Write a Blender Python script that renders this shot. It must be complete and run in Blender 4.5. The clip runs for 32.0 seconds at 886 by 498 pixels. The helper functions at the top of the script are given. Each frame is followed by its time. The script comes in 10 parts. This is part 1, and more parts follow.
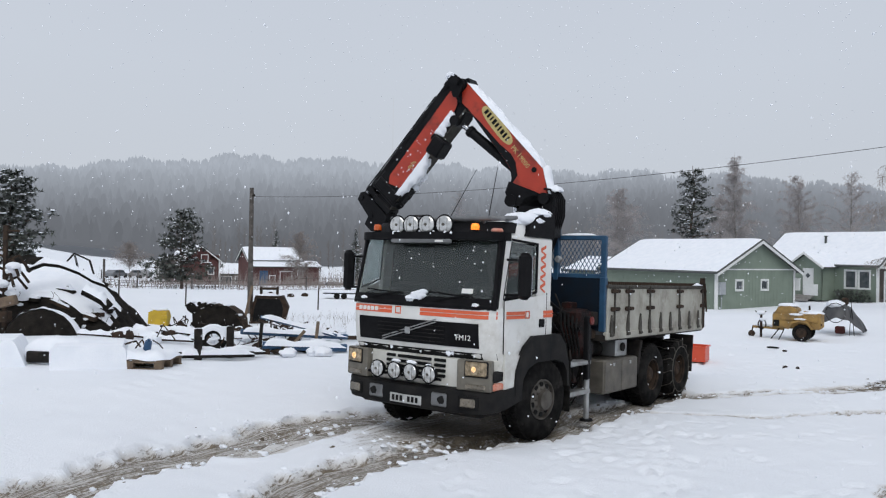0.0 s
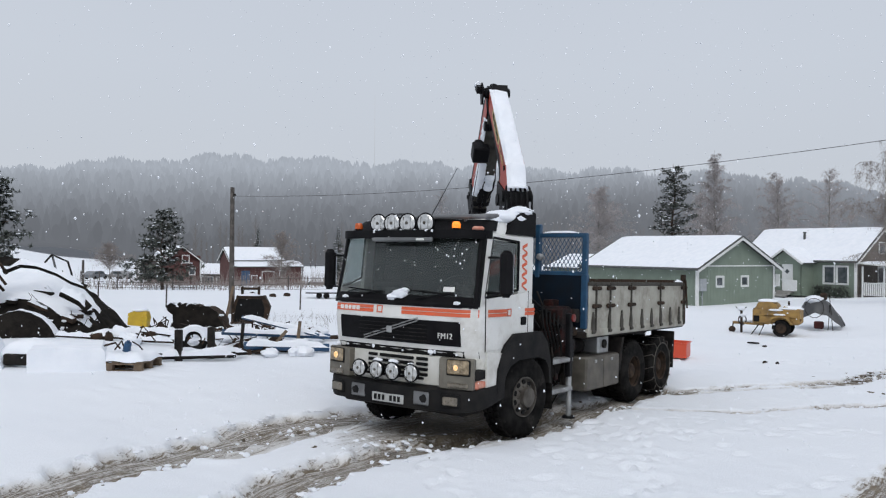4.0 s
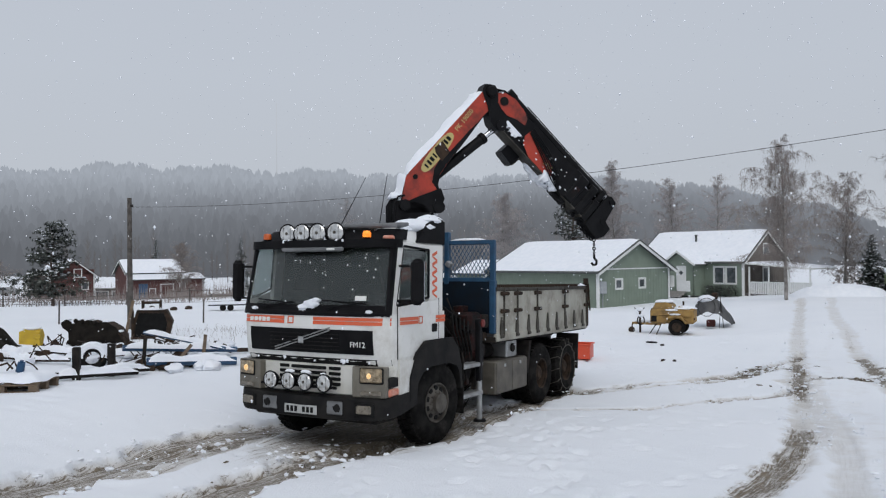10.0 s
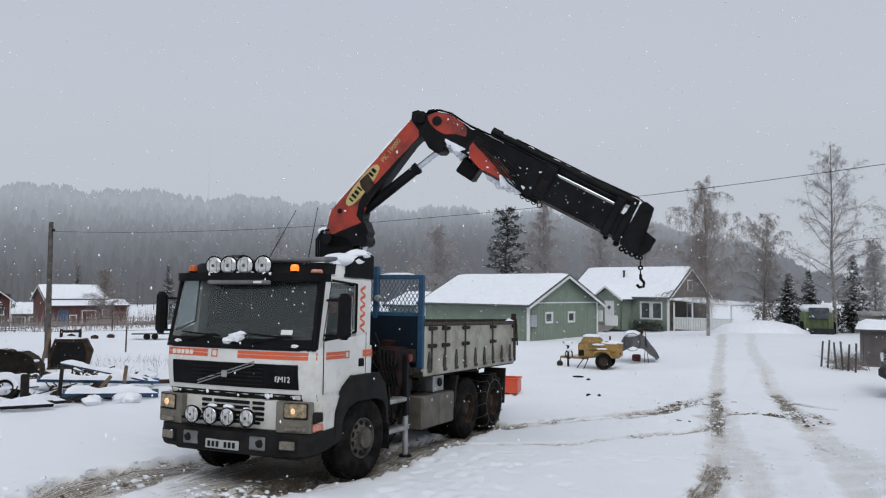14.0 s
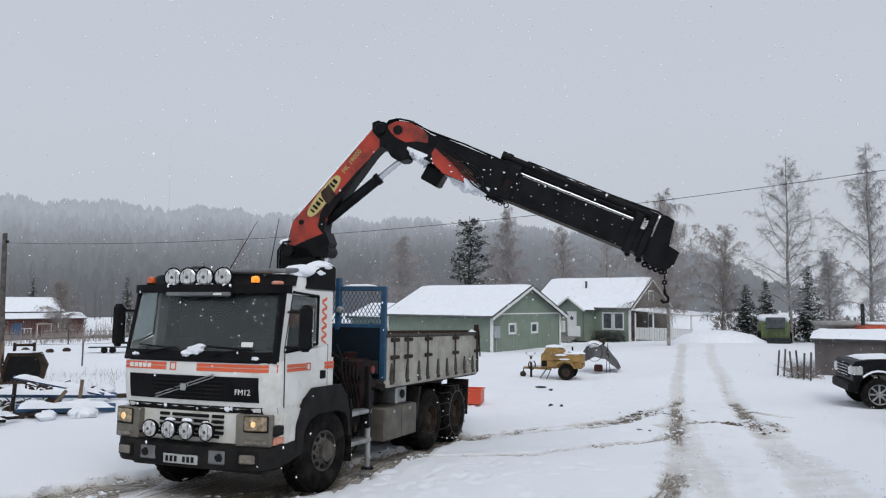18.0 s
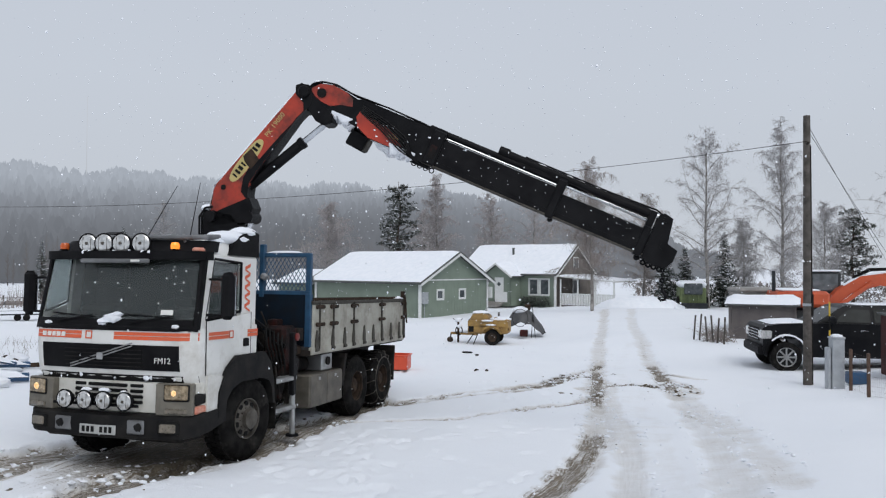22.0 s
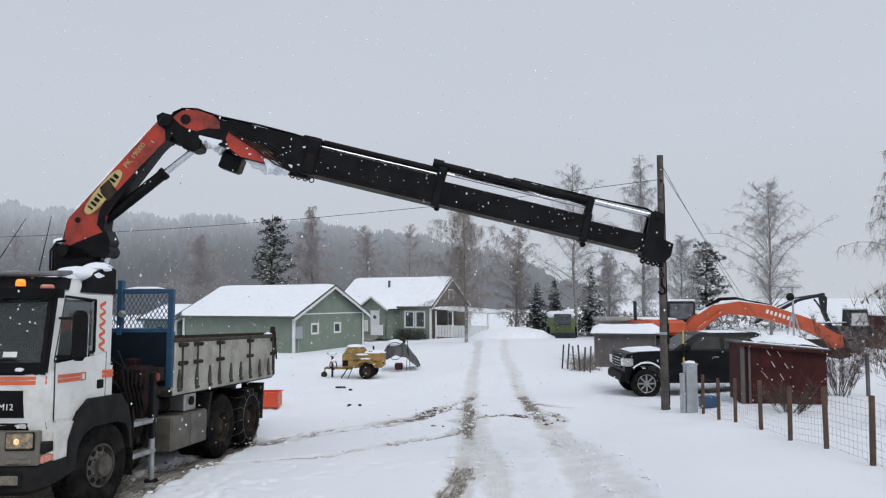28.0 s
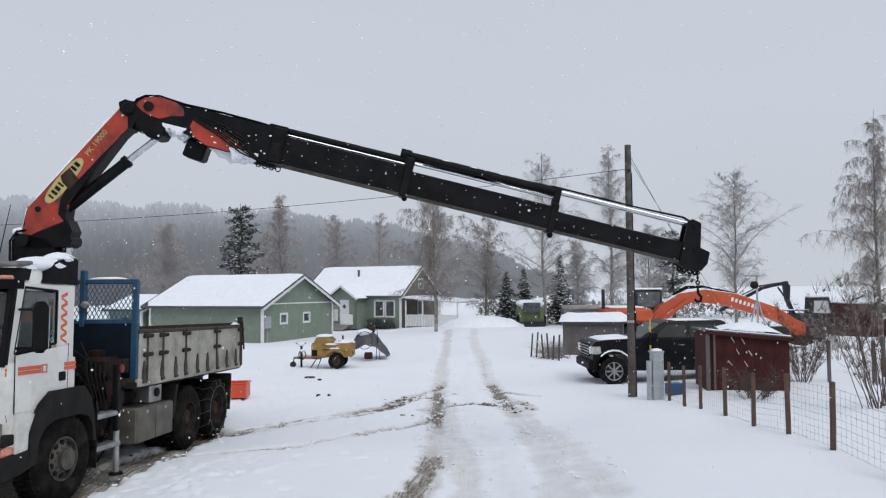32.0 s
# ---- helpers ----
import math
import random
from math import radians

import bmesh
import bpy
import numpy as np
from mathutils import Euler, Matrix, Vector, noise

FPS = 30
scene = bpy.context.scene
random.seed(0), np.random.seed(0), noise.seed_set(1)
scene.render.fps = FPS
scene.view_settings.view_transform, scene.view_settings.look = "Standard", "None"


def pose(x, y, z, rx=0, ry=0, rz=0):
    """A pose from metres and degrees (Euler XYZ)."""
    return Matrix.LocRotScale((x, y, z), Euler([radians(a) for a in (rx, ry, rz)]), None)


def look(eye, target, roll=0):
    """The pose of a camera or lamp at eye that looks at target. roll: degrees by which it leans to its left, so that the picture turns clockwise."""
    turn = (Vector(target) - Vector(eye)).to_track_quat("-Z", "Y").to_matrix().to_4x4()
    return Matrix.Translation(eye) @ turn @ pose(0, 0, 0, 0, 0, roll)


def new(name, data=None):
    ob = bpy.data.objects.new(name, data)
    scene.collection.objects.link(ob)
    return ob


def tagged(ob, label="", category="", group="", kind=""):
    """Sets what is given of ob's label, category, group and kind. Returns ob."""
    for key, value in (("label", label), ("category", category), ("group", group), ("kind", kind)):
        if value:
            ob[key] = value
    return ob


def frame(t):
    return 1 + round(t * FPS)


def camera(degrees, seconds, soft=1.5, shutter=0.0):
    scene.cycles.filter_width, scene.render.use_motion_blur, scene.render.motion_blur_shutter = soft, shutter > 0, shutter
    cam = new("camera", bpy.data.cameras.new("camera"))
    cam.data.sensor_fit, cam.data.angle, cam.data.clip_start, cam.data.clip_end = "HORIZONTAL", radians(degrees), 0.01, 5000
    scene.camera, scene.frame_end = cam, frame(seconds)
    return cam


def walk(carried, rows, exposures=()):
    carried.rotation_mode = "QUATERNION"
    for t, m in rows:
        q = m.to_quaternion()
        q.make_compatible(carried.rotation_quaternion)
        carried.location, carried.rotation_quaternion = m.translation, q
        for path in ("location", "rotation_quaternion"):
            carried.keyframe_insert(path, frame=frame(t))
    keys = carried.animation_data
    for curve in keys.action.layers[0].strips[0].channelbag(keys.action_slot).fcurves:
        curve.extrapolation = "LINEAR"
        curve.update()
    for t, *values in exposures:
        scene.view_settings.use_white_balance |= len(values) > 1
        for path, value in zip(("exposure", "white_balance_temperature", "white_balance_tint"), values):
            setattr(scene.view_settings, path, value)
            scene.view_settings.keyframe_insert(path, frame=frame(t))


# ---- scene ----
cam = camera(58.5, 32.0, soft=1.2)
PATH = [
    (0, (6.471, -9.35, 2.462), (5.275, -7.747, 2.468), 0.9),
    (0.5, (6.467, -9.347, 2.457), (5.267, -7.747, 2.46), 0.9),
    (1, (6.466, -9.338, 2.46), (5.264, -7.739, 2.458), 1.0),
    (1.5, (6.463, -9.335, 2.453), (5.267, -7.731, 2.448), 0.9),
    (2, (6.456, -9.332, 2.453), (5.263, -7.726, 2.441), 1.1),
    (2.5, (6.456, -9.328, 2.448), (5.268, -7.719, 2.435), 1.0),
    (3, (6.459, -9.339, 2.458), (5.279, -7.723, 2.451), 0.9),
    (3.5, (6.472, -9.33, 2.458), (5.301, -7.708, 2.457), 0.7),
    (5.5, (6.478, -9.317, 2.456), (5.348, -7.667, 2.46), 0.1),
    (6, (6.479, -9.308, 2.461), (5.356, -7.652, 2.464), 0.1),
    (6.5, (6.482, -9.306, 2.457), (5.372, -7.642, 2.466), 0.3),
    (7, (6.499, -9.308, 2.458), (5.408, -7.631, 2.47), 0.4),
    (7.5, (6.506, -9.314, 2.466), (5.428, -7.629, 2.482), 0.2),
    (8, (6.514, -9.314, 2.462), (5.447, -7.623, 2.487), -0.0),
    (8.5, (6.53, -9.297, 2.459), (5.476, -7.597, 2.487), -0.3),
    (9, (6.569, -9.319, 2.46), (5.529, -7.61, 2.482), -0.8),
    (9.5, (6.527, -9.373, 2.467), (5.513, -7.65, 2.483), -0.6),
    (10, (6.484, -9.454, 2.47), (5.525, -7.699, 2.492), -0.6),
    (10.5, (6.493, -9.515, 2.477), (5.592, -7.73, 2.485), 0.1),
    (11, (6.555, -9.518, 2.5), (5.665, -7.727, 2.501), 0.0),
    (11.5, (6.582, -9.498, 2.494), (5.698, -7.704, 2.505), 0.1),
    (12, (6.583, -9.488, 2.504), (5.716, -7.686, 2.534), 0.1),
    (12.5, (6.596, -9.495, 2.521), (5.751, -7.683, 2.573), 0.1),
    (13, (6.588, -9.496, 2.516), (5.755, -7.679, 2.59), 0.1),
    (13.5, (6.597, -9.504, 2.52), (5.774, -7.683, 2.607), 0.2),
    (14, (6.597, -9.513, 2.535), (5.788, -7.686, 2.634), 0.4),
    (14.5, (6.604, -9.531, 2.541), (5.804, -7.702, 2.663), 0.2),
    (16.5, (6.601, -9.52, 2.552), (5.821, -7.686, 2.715), 0.0),
    (17, (6.599, -9.5, 2.539), (5.834, -7.659, 2.693), 0.1),
    (17.5, (6.598, -9.504, 2.536), (5.847, -7.657, 2.679), 0.3),
    (18, (6.63, -9.523, 2.533), (5.906, -7.664, 2.661), 0.2),
    (18.5, (6.622, -9.509, 2.569), (5.928, -7.637, 2.681), 0.5),
    (19, (6.642, -9.515, 2.565), (5.972, -7.634, 2.666), 0.4),
    (19.5, (6.642, -9.51, 2.552), (5.992, -7.621, 2.642), 0.4),
    (20, (6.645, -9.509, 2.556), (6.011, -7.614, 2.632), 0.3),
    (20.5, (6.668, -9.51, 2.552), (6.059, -7.606, 2.616), 0.3),
    (21, (6.672, -9.5, 2.544), (6.091, -7.587, 2.599), 0.3),
    (21.5, (6.669, -9.507, 2.54), (6.102, -7.589, 2.589), 0.3),
    (22, (6.677, -9.511, 2.55), (6.121, -7.591, 2.593), 0.3),
    (22.5, (6.681, -9.513, 2.546), (6.14, -7.588, 2.589), 0.1),
    (23, (6.704, -9.519, 2.552), (6.185, -7.588, 2.601), 0.0),
    (23.5, (6.692, -9.517, 2.553), (6.193, -7.582, 2.612), 0.1),
    (24, (6.709, -9.524, 2.554), (6.229, -7.584, 2.621), 0.0),
    (24.5, (6.715, -9.505, 2.56), (6.267, -7.557, 2.636), -0.4),
    (25, (6.73, -9.512, 2.568), (6.317, -7.557, 2.657), -0.7),
    (25.5, (6.734, -9.508, 2.57), (6.347, -7.549, 2.674), -0.7),
    (27.5, (6.777, -9.523, 2.577), (6.497, -7.547, 2.708), -0.5),
    (28, (6.792, -9.523, 2.575), (6.54, -7.543, 2.7), -0.3),
    (28.5, (6.792, -9.512, 2.572), (6.563, -7.529, 2.693), -0.4),
    (29, (6.802, -9.515, 2.568), (6.588, -7.529, 2.683), -0.5),
    (29.5, (6.799, -9.5, 2.564), (6.592, -7.514, 2.677), -0.5),
    (30, (6.797, -9.525, 2.575), (6.591, -7.539, 2.688), -0.4),
    (30.5, (6.803, -9.516, 2.563), (6.602, -7.529, 2.671), -0.4),
    (31, (6.804, -9.528, 2.563), (6.612, -7.54, 2.668), -0.5),
    (31.5, (6.805, -9.506, 2.583), (6.623, -7.516, 2.685), -0.6),
    (32, (6.81, -9.495, 2.58), (6.633, -7.505, 2.677), -0.5),
]
walk(cam, [(t, look(eye, target, roll)) for t, eye, target, roll in PATH], [(0, 0.09), (6, 0.09), (7.2, 0.02), (8.5, -0.05), (12, -0.08), (14, -0.05), (18, 0.02), (24, 0.06), (32, 0.08)])

# ---- world and light: an overcast, snowing day ----
SUN_EL, SUN_ROT = radians(38), radians(250)
world = bpy.data.worlds.new("overcast_sky")
scene.world = world
world.use_nodes = True
wn, wl = world.node_tree.nodes, world.node_tree.links
wn.clear()
w_out = wn.new("ShaderNodeOutputWorld")
w_bg = wn.new("ShaderNodeBackground")
w_sky = wn.new("ShaderNodeTexSky")
w_sky.sky_type, w_sky.sun_disc = "NISHITA", False
w_sky.sun_elevation, w_sky.sun_rotation = SUN_EL, SUN_ROT
w_sky.air_density, w_sky.dust_density = 1.0, 4.0
w_dim = wn.new("ShaderNodeVectorMath")
w_dim.operation = "SCALE"
w_dim.inputs["Scale"].default_value = 0.05
w_co = wn.new("ShaderNodeTexCoord")
w_sep = wn.new("ShaderNodeSeparateXYZ")
w_ramp = wn.new("ShaderNodeValToRGB")
cloud = w_ramp.color_ramp
cloud.elements[0].position, cloud.elements[0].color = 0.0, (0.60, 0.64, 0.70, 1)
cloud.elements[1].position, cloud.elements[1].color = 1.0, (0.56, 0.61, 0.70, 1)
for at, col in ((0.10, (0.585, 0.63, 0.70, 1)), (0.22, (0.60, 0.65, 0.73, 1)), (0.45, (0.58, 0.63, 0.72, 1))):
    e = cloud.elements.new(at)
    e.color = col
w_noise = wn.new("ShaderNodeTexNoise")
w_noise.inputs["Scale"].default_value = 1.4
w_noise.inputs["Detail"].default_value = 3.0
w_mr = wn.new("ShaderNodeMapRange")
w_mr.inputs["To Min"].default_value, w_mr.inputs["To Max"].default_value = 0.97, 1.04
w_mul = wn.new("ShaderNodeVectorMath")
w_mul.operation = "SCALE"
w_mix = wn.new("ShaderNodeMix")
w_mix.data_type = "RGBA"
w_mix.inputs["Factor"].default_value = 0.94
wl.new(w_co.outputs["Generated"], w_sep.inputs[0])
wl.new(w_sep.outputs["Z"], w_ramp.inputs["Fac"])
wl.new(w_co.outputs["Generated"], w_noise.inputs["Vector"])
wl.new(w_noise.outputs["Fac"], w_mr.inputs["Value"])
wl.new(w_ramp.outputs["Color"], w_mul.inputs[0])
wl.new(w_mr.outputs["Result"], w_mul.inputs["Scale"])
wl.new(w_sky.outputs["Color"], w_dim.inputs[0])
wl.new(w_dim.outputs["Vector"], w_mix.inputs["A"])
wl.new(w_mul.outputs["Vector"], w_mix.inputs["B"])
wl.new(w_mix.outputs["Result"], w_bg.inputs["Color"])
w_bg.inputs["Strength"].default_value = 0.94
wl.new(w_bg.outputs["Background"], w_out.inputs["Surface"])

sun = new("sun", bpy.data.lights.new("sun", "SUN"))
sun.data.energy, sun.data.angle, sun.data.color = 1.22, radians(40), (1.0, 0.98, 0.95)
sun.matrix_world = look((20, -30, 40), (0, 0, 0))
scene.view_settings.exposure = 0.0


# ---- materials ----
def pbr(name, c1, c2=None, scale=6.0, rough=0.6, metal=0.0, bump=0.15, fine=60.0, spec=0.5, grime=None, grime_at=(0.55, 0.75), emit=0.0, coat=0.0, varied=0.0):
    """A surface with a broad mottle from c1 to c2, fine grain in the relief, and dirt patches of the colour grime."""
    m = bpy.data.materials.new(name)
    m.use_nodes = True
    n, l = m.node_tree.nodes, m.node_tree.links
    b = n["Principled BSDF"]
    co = n.new("ShaderNodeTexCoord")
    big = n.new("ShaderNodeTexNoise")
    big.inputs["Scale"].default_value, big.inputs["Detail"].default_value = scale, 5.0
    small = n.new("ShaderNodeTexNoise")
    small.inputs["Scale"].default_value, small.inputs["Detail"].default_value = fine, 3.0
    l.new(co.outputs["Object"], big.inputs["Vector"])
    l.new(co.outputs["Object"], small.inputs["Vector"])
    mix = n.new("ShaderNodeMix")
    mix.data_type = "RGBA"
    mix.inputs["A"].default_value = (*c1, 1)
    mix.inputs["B"].default_value = (*(c2 or [c * 0.75 for c in c1]), 1)
    mr = n.new("ShaderNodeMapRange")
    mr.inputs["From Min"].default_value, mr.inputs["From Max"].default_value = 0.35, 0.65
    l.new(big.outputs["Fac"], mr.inputs["Value"])
    l.new(mr.outputs["Result"], mix.inputs["Factor"])
    colour = mix.outputs["Result"]
    if grime:
        g = n.new("ShaderNodeTexNoise")
        g.inputs["Scale"].default_value, g.inputs["Detail"].default_value = scale * 0.6, 8.0
        g.inputs["Roughness"].default_value = 0.7
        l.new(co.outputs["Object"], g.inputs["Vector"])
        gr = n.new("ShaderNodeMapRange")
        gr.inputs["From Min"].default_value, gr.inputs["From Max"].default_value = grime_at
        l.new(g.outputs["Fac"], gr.inputs["Value"])
        gm = n.new("ShaderNodeMix")
        gm.data_type = "RGBA"
        gm.inputs["B"].default_value = (*grime, 1)
        l.new(gr.outputs["Result"], gm.inputs["Factor"])
        l.new(colour, gm.inputs["A"])
        colour = gm.outputs["Result"]
    if varied:
        info = n.new("ShaderNodeObjectInfo")
        hsv = n.new("ShaderNodeHueSaturation")
        vr = n.new("ShaderNodeMapRange")
        vr.inputs["To Min"].default_value, vr.inputs["To Max"].default_value = 1 - varied, 1 + varied
        l.new(info.outputs["Random"], vr.inputs["Value"])
        l.new(vr.outputs["Result"], hsv.inputs["Value"])
        l.new(colour, hsv.inputs["Color"])
        colour = hsv.outputs["Color"]
    l.new(colour, b.inputs["Base Color"])
    rr = n.new("ShaderNodeMapRange")
    rr.inputs["To Min"].default_value, rr.inputs["To Max"].default_value = max(0.02, rough - 0.12), min(1.0, rough + 0.12)
    l.new(small.outputs["Fac"], rr.inputs["Value"])
    l.new(rr.outputs["Result"], b.inputs["Roughness"])
    b.inputs["Metallic"].default_value = metal
    b.inputs["Specular IOR Level"].default_value = spec
    if coat:
        b.inputs["Coat Weight"].default_value = coat
        b.inputs["Coat Roughness"].default_value = 0.15
    if emit:
        l.new(colour, b.inputs["Emission Color"])
        b.inputs["Emission Strength"].default_value = emit
    if bump:
        bp = n.new("ShaderNodeBump")
        bp.inputs["Strength"].default_value, bp.inputs["Distance"].default_value = bump, 0.02
        l.new(small.outputs["Fac"], bp.inputs["Height"])
        l.new(bp.outputs["Normal"], b.inputs["Normal"])
    return m


def glass_like(name, colour, rough=0.03, alpha=0.35):
    """A pane: mostly clear, tinted, with the mirror of clean glass."""
    m = bpy.data.materials.new(name)
    m.use_nodes = True
    b = m.node_tree.nodes["Principled BSDF"]
    b.inputs["Base Color"].default_value = (*colour, 1)
    b.inputs["Roughness"].default_value = rough
    b.inputs["Transmission Weight"].default_value = 1.0 - alpha
    b.inputs["IOR"].default_value = 1.45
    return m


SNOW = pbr("snow", (0.86, 0.88, 0.92), (0.80, 0.83, 0.88), 3.0, 0.75, 0, 0.35, 45.0, spec=0.25)
WHITE = pbr("white_cab_paint", (0.72, 0.72, 0.70), (0.66, 0.66, 0.63), 2.5, 0.35, 0, 0.03, 80, grime=(0.40, 0.37, 0.32), grime_at=(0.52, 0.82), coat=0.3)
DIRTYWHITE = pbr("road_dirty_grey_paint", (0.64, 0.63, 0.59), (0.54, 0.53, 0.48), 4.0, 0.55, 0, 0.1, 50, grime=(0.24, 0.21, 0.16), grime_at=(0.52, 0.82))
BLACKPL = pbr("black_plastic", (0.006, 0.006, 0.007), (0.011, 0.011, 0.012), 5.0, 0.55, 0, 0.15, 120, spec=0.06)
BUMPER = pbr("dark_grey_bumper_plastic", (0.009, 0.009, 0.010), (0.020, 0.019, 0.018), 4.0, 0.65, 0, 0.15, 90, spec=0.10, grime=(0.07, 0.064, 0.056), grime_at=(0.58, 0.85))
RUBBER = pbr("tyre_rubber", (0.007, 0.007, 0.007), (0.019, 0.018, 0.017), 7.0, 0.9, 0, 0.3, 60, spec=0.05, grime=(0.06, 0.055, 0.05), grime_at=(0.58, 0.85))
RIM = pbr("dirty_grey_rim", (0.105, 0.096, 0.082), (0.06, 0.052, 0.044), 9.0, 0.6, 0.3, 0.25, 70, grime=(0.035, 0.028, 0.022), grime_at=(0.5, 0.75))
ORANGE = pbr("orange_stripe", (0.68, 0.10, 0.03), (0.60, 0.12, 0.05), 6.0, 0.45, 0, 0.05, 80)
CHASSIS = pbr("grimy_chassis_steel", (0.013, 0.012, 0.012), (0.03, 0.026, 0.023), 6.0, 0.8, 0.0, 0.3, 40, spec=0.1)
ALU = pbr("weathered_aluminium", (0.42, 0.43, 0.43), (0.28, 0.28, 0.28), 5.0, 0.45, 0.7, 0.1, 60, grime=(0.15, 0.14, 0.12), grime_at=(0.55, 0.8))
TOOLBOX = pbr("dull_steel_tool_box", (0.15, 0.135, 0.112), (0.085, 0.078, 0.066), 4.0, 0.55, 0.3, 0.15, 60, grime=(0.07, 0.065, 0.055), grime_at=(0.5, 0.8))
TIPPER = pbr("weathered_grey_dropside_paint", (0.40, 0.39, 0.34), (0.30, 0.288, 0.245), 3.0, 0.65, 0, 0.2, 40, grime=(0.11, 0.092, 0.066), grime_at=(0.49, 0.74))
OXIDE = pbr("greasy_oxide_red", (0.050, 0.012, 0.010), (0.018, 0.010, 0.009), 7.0, 0.6, 0.1, 0.3, 50, spec=0.15, grime=(0.009, 0.008, 0.008), grime_at=(0.40, 0.56))
RUSTDARK = pbr("dark_rusty_iron", (0.026, 0.021, 0.018), (0.06, 0.040, 0.028), 8.0, 0.85, 0.1, 0.4, 50, spec=0.12)
BLUE = pbr("blue_frame_paint", (0.016, 0.072, 0.145), (0.011, 0.045, 0.095), 5.0, 0.5, 0, 0.15, 60, grime=(0.03, 0.04, 0.05), grime_at=(0.55, 0.8))
NAVY = pbr("dark_navy_steel", (0.005, 0.012, 0.022), (0.007, 0.010, 0.015), 5.0, 0.6, 0, 0.15, 60, spec=0.12)
RED = pbr("red_crane_paint", (0.44, 0.040, 0.016), (0.34, 0.030, 0.014), 3.0, 0.42, 0, 0.08, 60, grime=(0.035, 0.014, 0.010), grime_at=(0.50, 0.72))
CRANEBLK = pbr("black_crane_steel", (0.004, 0.004, 0.005), (0.009, 0.009, 0.010), 4.0, 0.5, 0.0, 0.2, 60, spec=0.12)
CHROME = pbr("bright_cylinder_rod", (0.62, 0.64, 0.67), (0.5, 0.52, 0.55), 5.0, 0.2, 0.9, 0.02, 60)
YELLOWBADGE = pbr("pale_yellow_badge", (0.52, 0.42, 0.16), (0.42, 0.34, 0.14), 8.0, 0.5, 0, 0.05, 60)
INK = pbr("black_ink", (0.008, 0.008, 0.008), (0.012, 0.012, 0.012), 8.0, 0.6, 0, 0.0, 60, spec=0.1)
PALEINK = pbr("pale_lettering", (0.75, 0.75, 0.72), (0.66, 0.66, 0.63), 8.0, 0.4, 0, 0.0, 60)
LAMPGLASS = pbr("lamp_glass", (0.70, 0.70, 0.68), (0.46, 0.465, 0.46), 18.0, 0.2, 0.7, 0.2, 40, coat=0.5)
HEADLIT = pbr("lit_headlamp", (0.85, 0.48, 0.17), (1.0, 0.72, 0.38), 30.0, 0.2, 0, 0.1, 40, emit=0.38)
AMBER = pbr("lit_amber_beacon", (0.95, 0.22, 0.015), (1.0, 0.34, 0.04), 22.0, 0.25, 0, 0.05, 40, emit=0.75)
HEADGLASS = pbr("lit_headlamp_glass", (0.15, 0.115, 0.07), (0.36, 0.28, 0.18), 22.0, 0.25, 0.1, 0.25, 40, emit=0.05, coat=0.3)
AMBERDARK = pbr("unlit_amber_dome", (0.60, 0.115, 0.02), (0.45, 0.08, 0.015), 20.0, 0.25, 0, 0.05, 40)
AMBERDULL = pbr("dull_red_marker_glass", (0.55, 0.16, 0.10), (0.6, 0.3, 0.22), 12.0, 0.3, 0, 0.05, 40)
PLATEW = pbr("number_plate_white", (0.46, 0.47, 0.46), (0.36, 0.36, 0.35), 9.0, 0.4, 0, 0.03, 60)
DARKINT = pbr("dark_cab_interior", (0.012, 0.0135, 0.0135), (0.020, 0.022, 0.022), 5.0, 0.85, 0, 0.1, 60, spec=0.05)
SCREEN = glass_like("windscreen_glass", (0.52, 0.60, 0.59), 0.02, 0.06)
SIDEGLASS = glass_like("side_window_glass", (0.34, 0.39, 0.39), 0.02, 0.12)
LAMPDIRTY = pbr("dirty_headlamp_glass", (0.13, 0.115, 0.09), (0.22, 0.19, 0.15), 14.0, 0.3, 0.2, 0.2, 40, coat=0.3)
HEADSURROUND = pbr("road_brown_headlamp_surround", (0.17, 0.155, 0.125), (0.12, 0.11, 0.09), 6.0, 0.6, 0, 0.1, 50, grime=(0.06, 0.055, 0.045), grime_at=(0.5, 0.8))
GREYIRON = pbr("greasy_grey_iron", (0.085, 0.08, 0.07), (0.05, 0.046, 0.04), 8.0, 0.75, 0.2, 0.3, 50, spec=0.15)
TUBEGREY = pbr("dull_grey_tube", (0.20, 0.205, 0.21), (0.13, 0.133, 0.137), 5.0, 0.5, 0.4, 0.1, 60)
CONCRETE = pbr("old_concrete", (0.30, 0.29, 0.27), (0.22, 0.21, 0.2), 4.0, 0.85, 0, 0.3, 40)


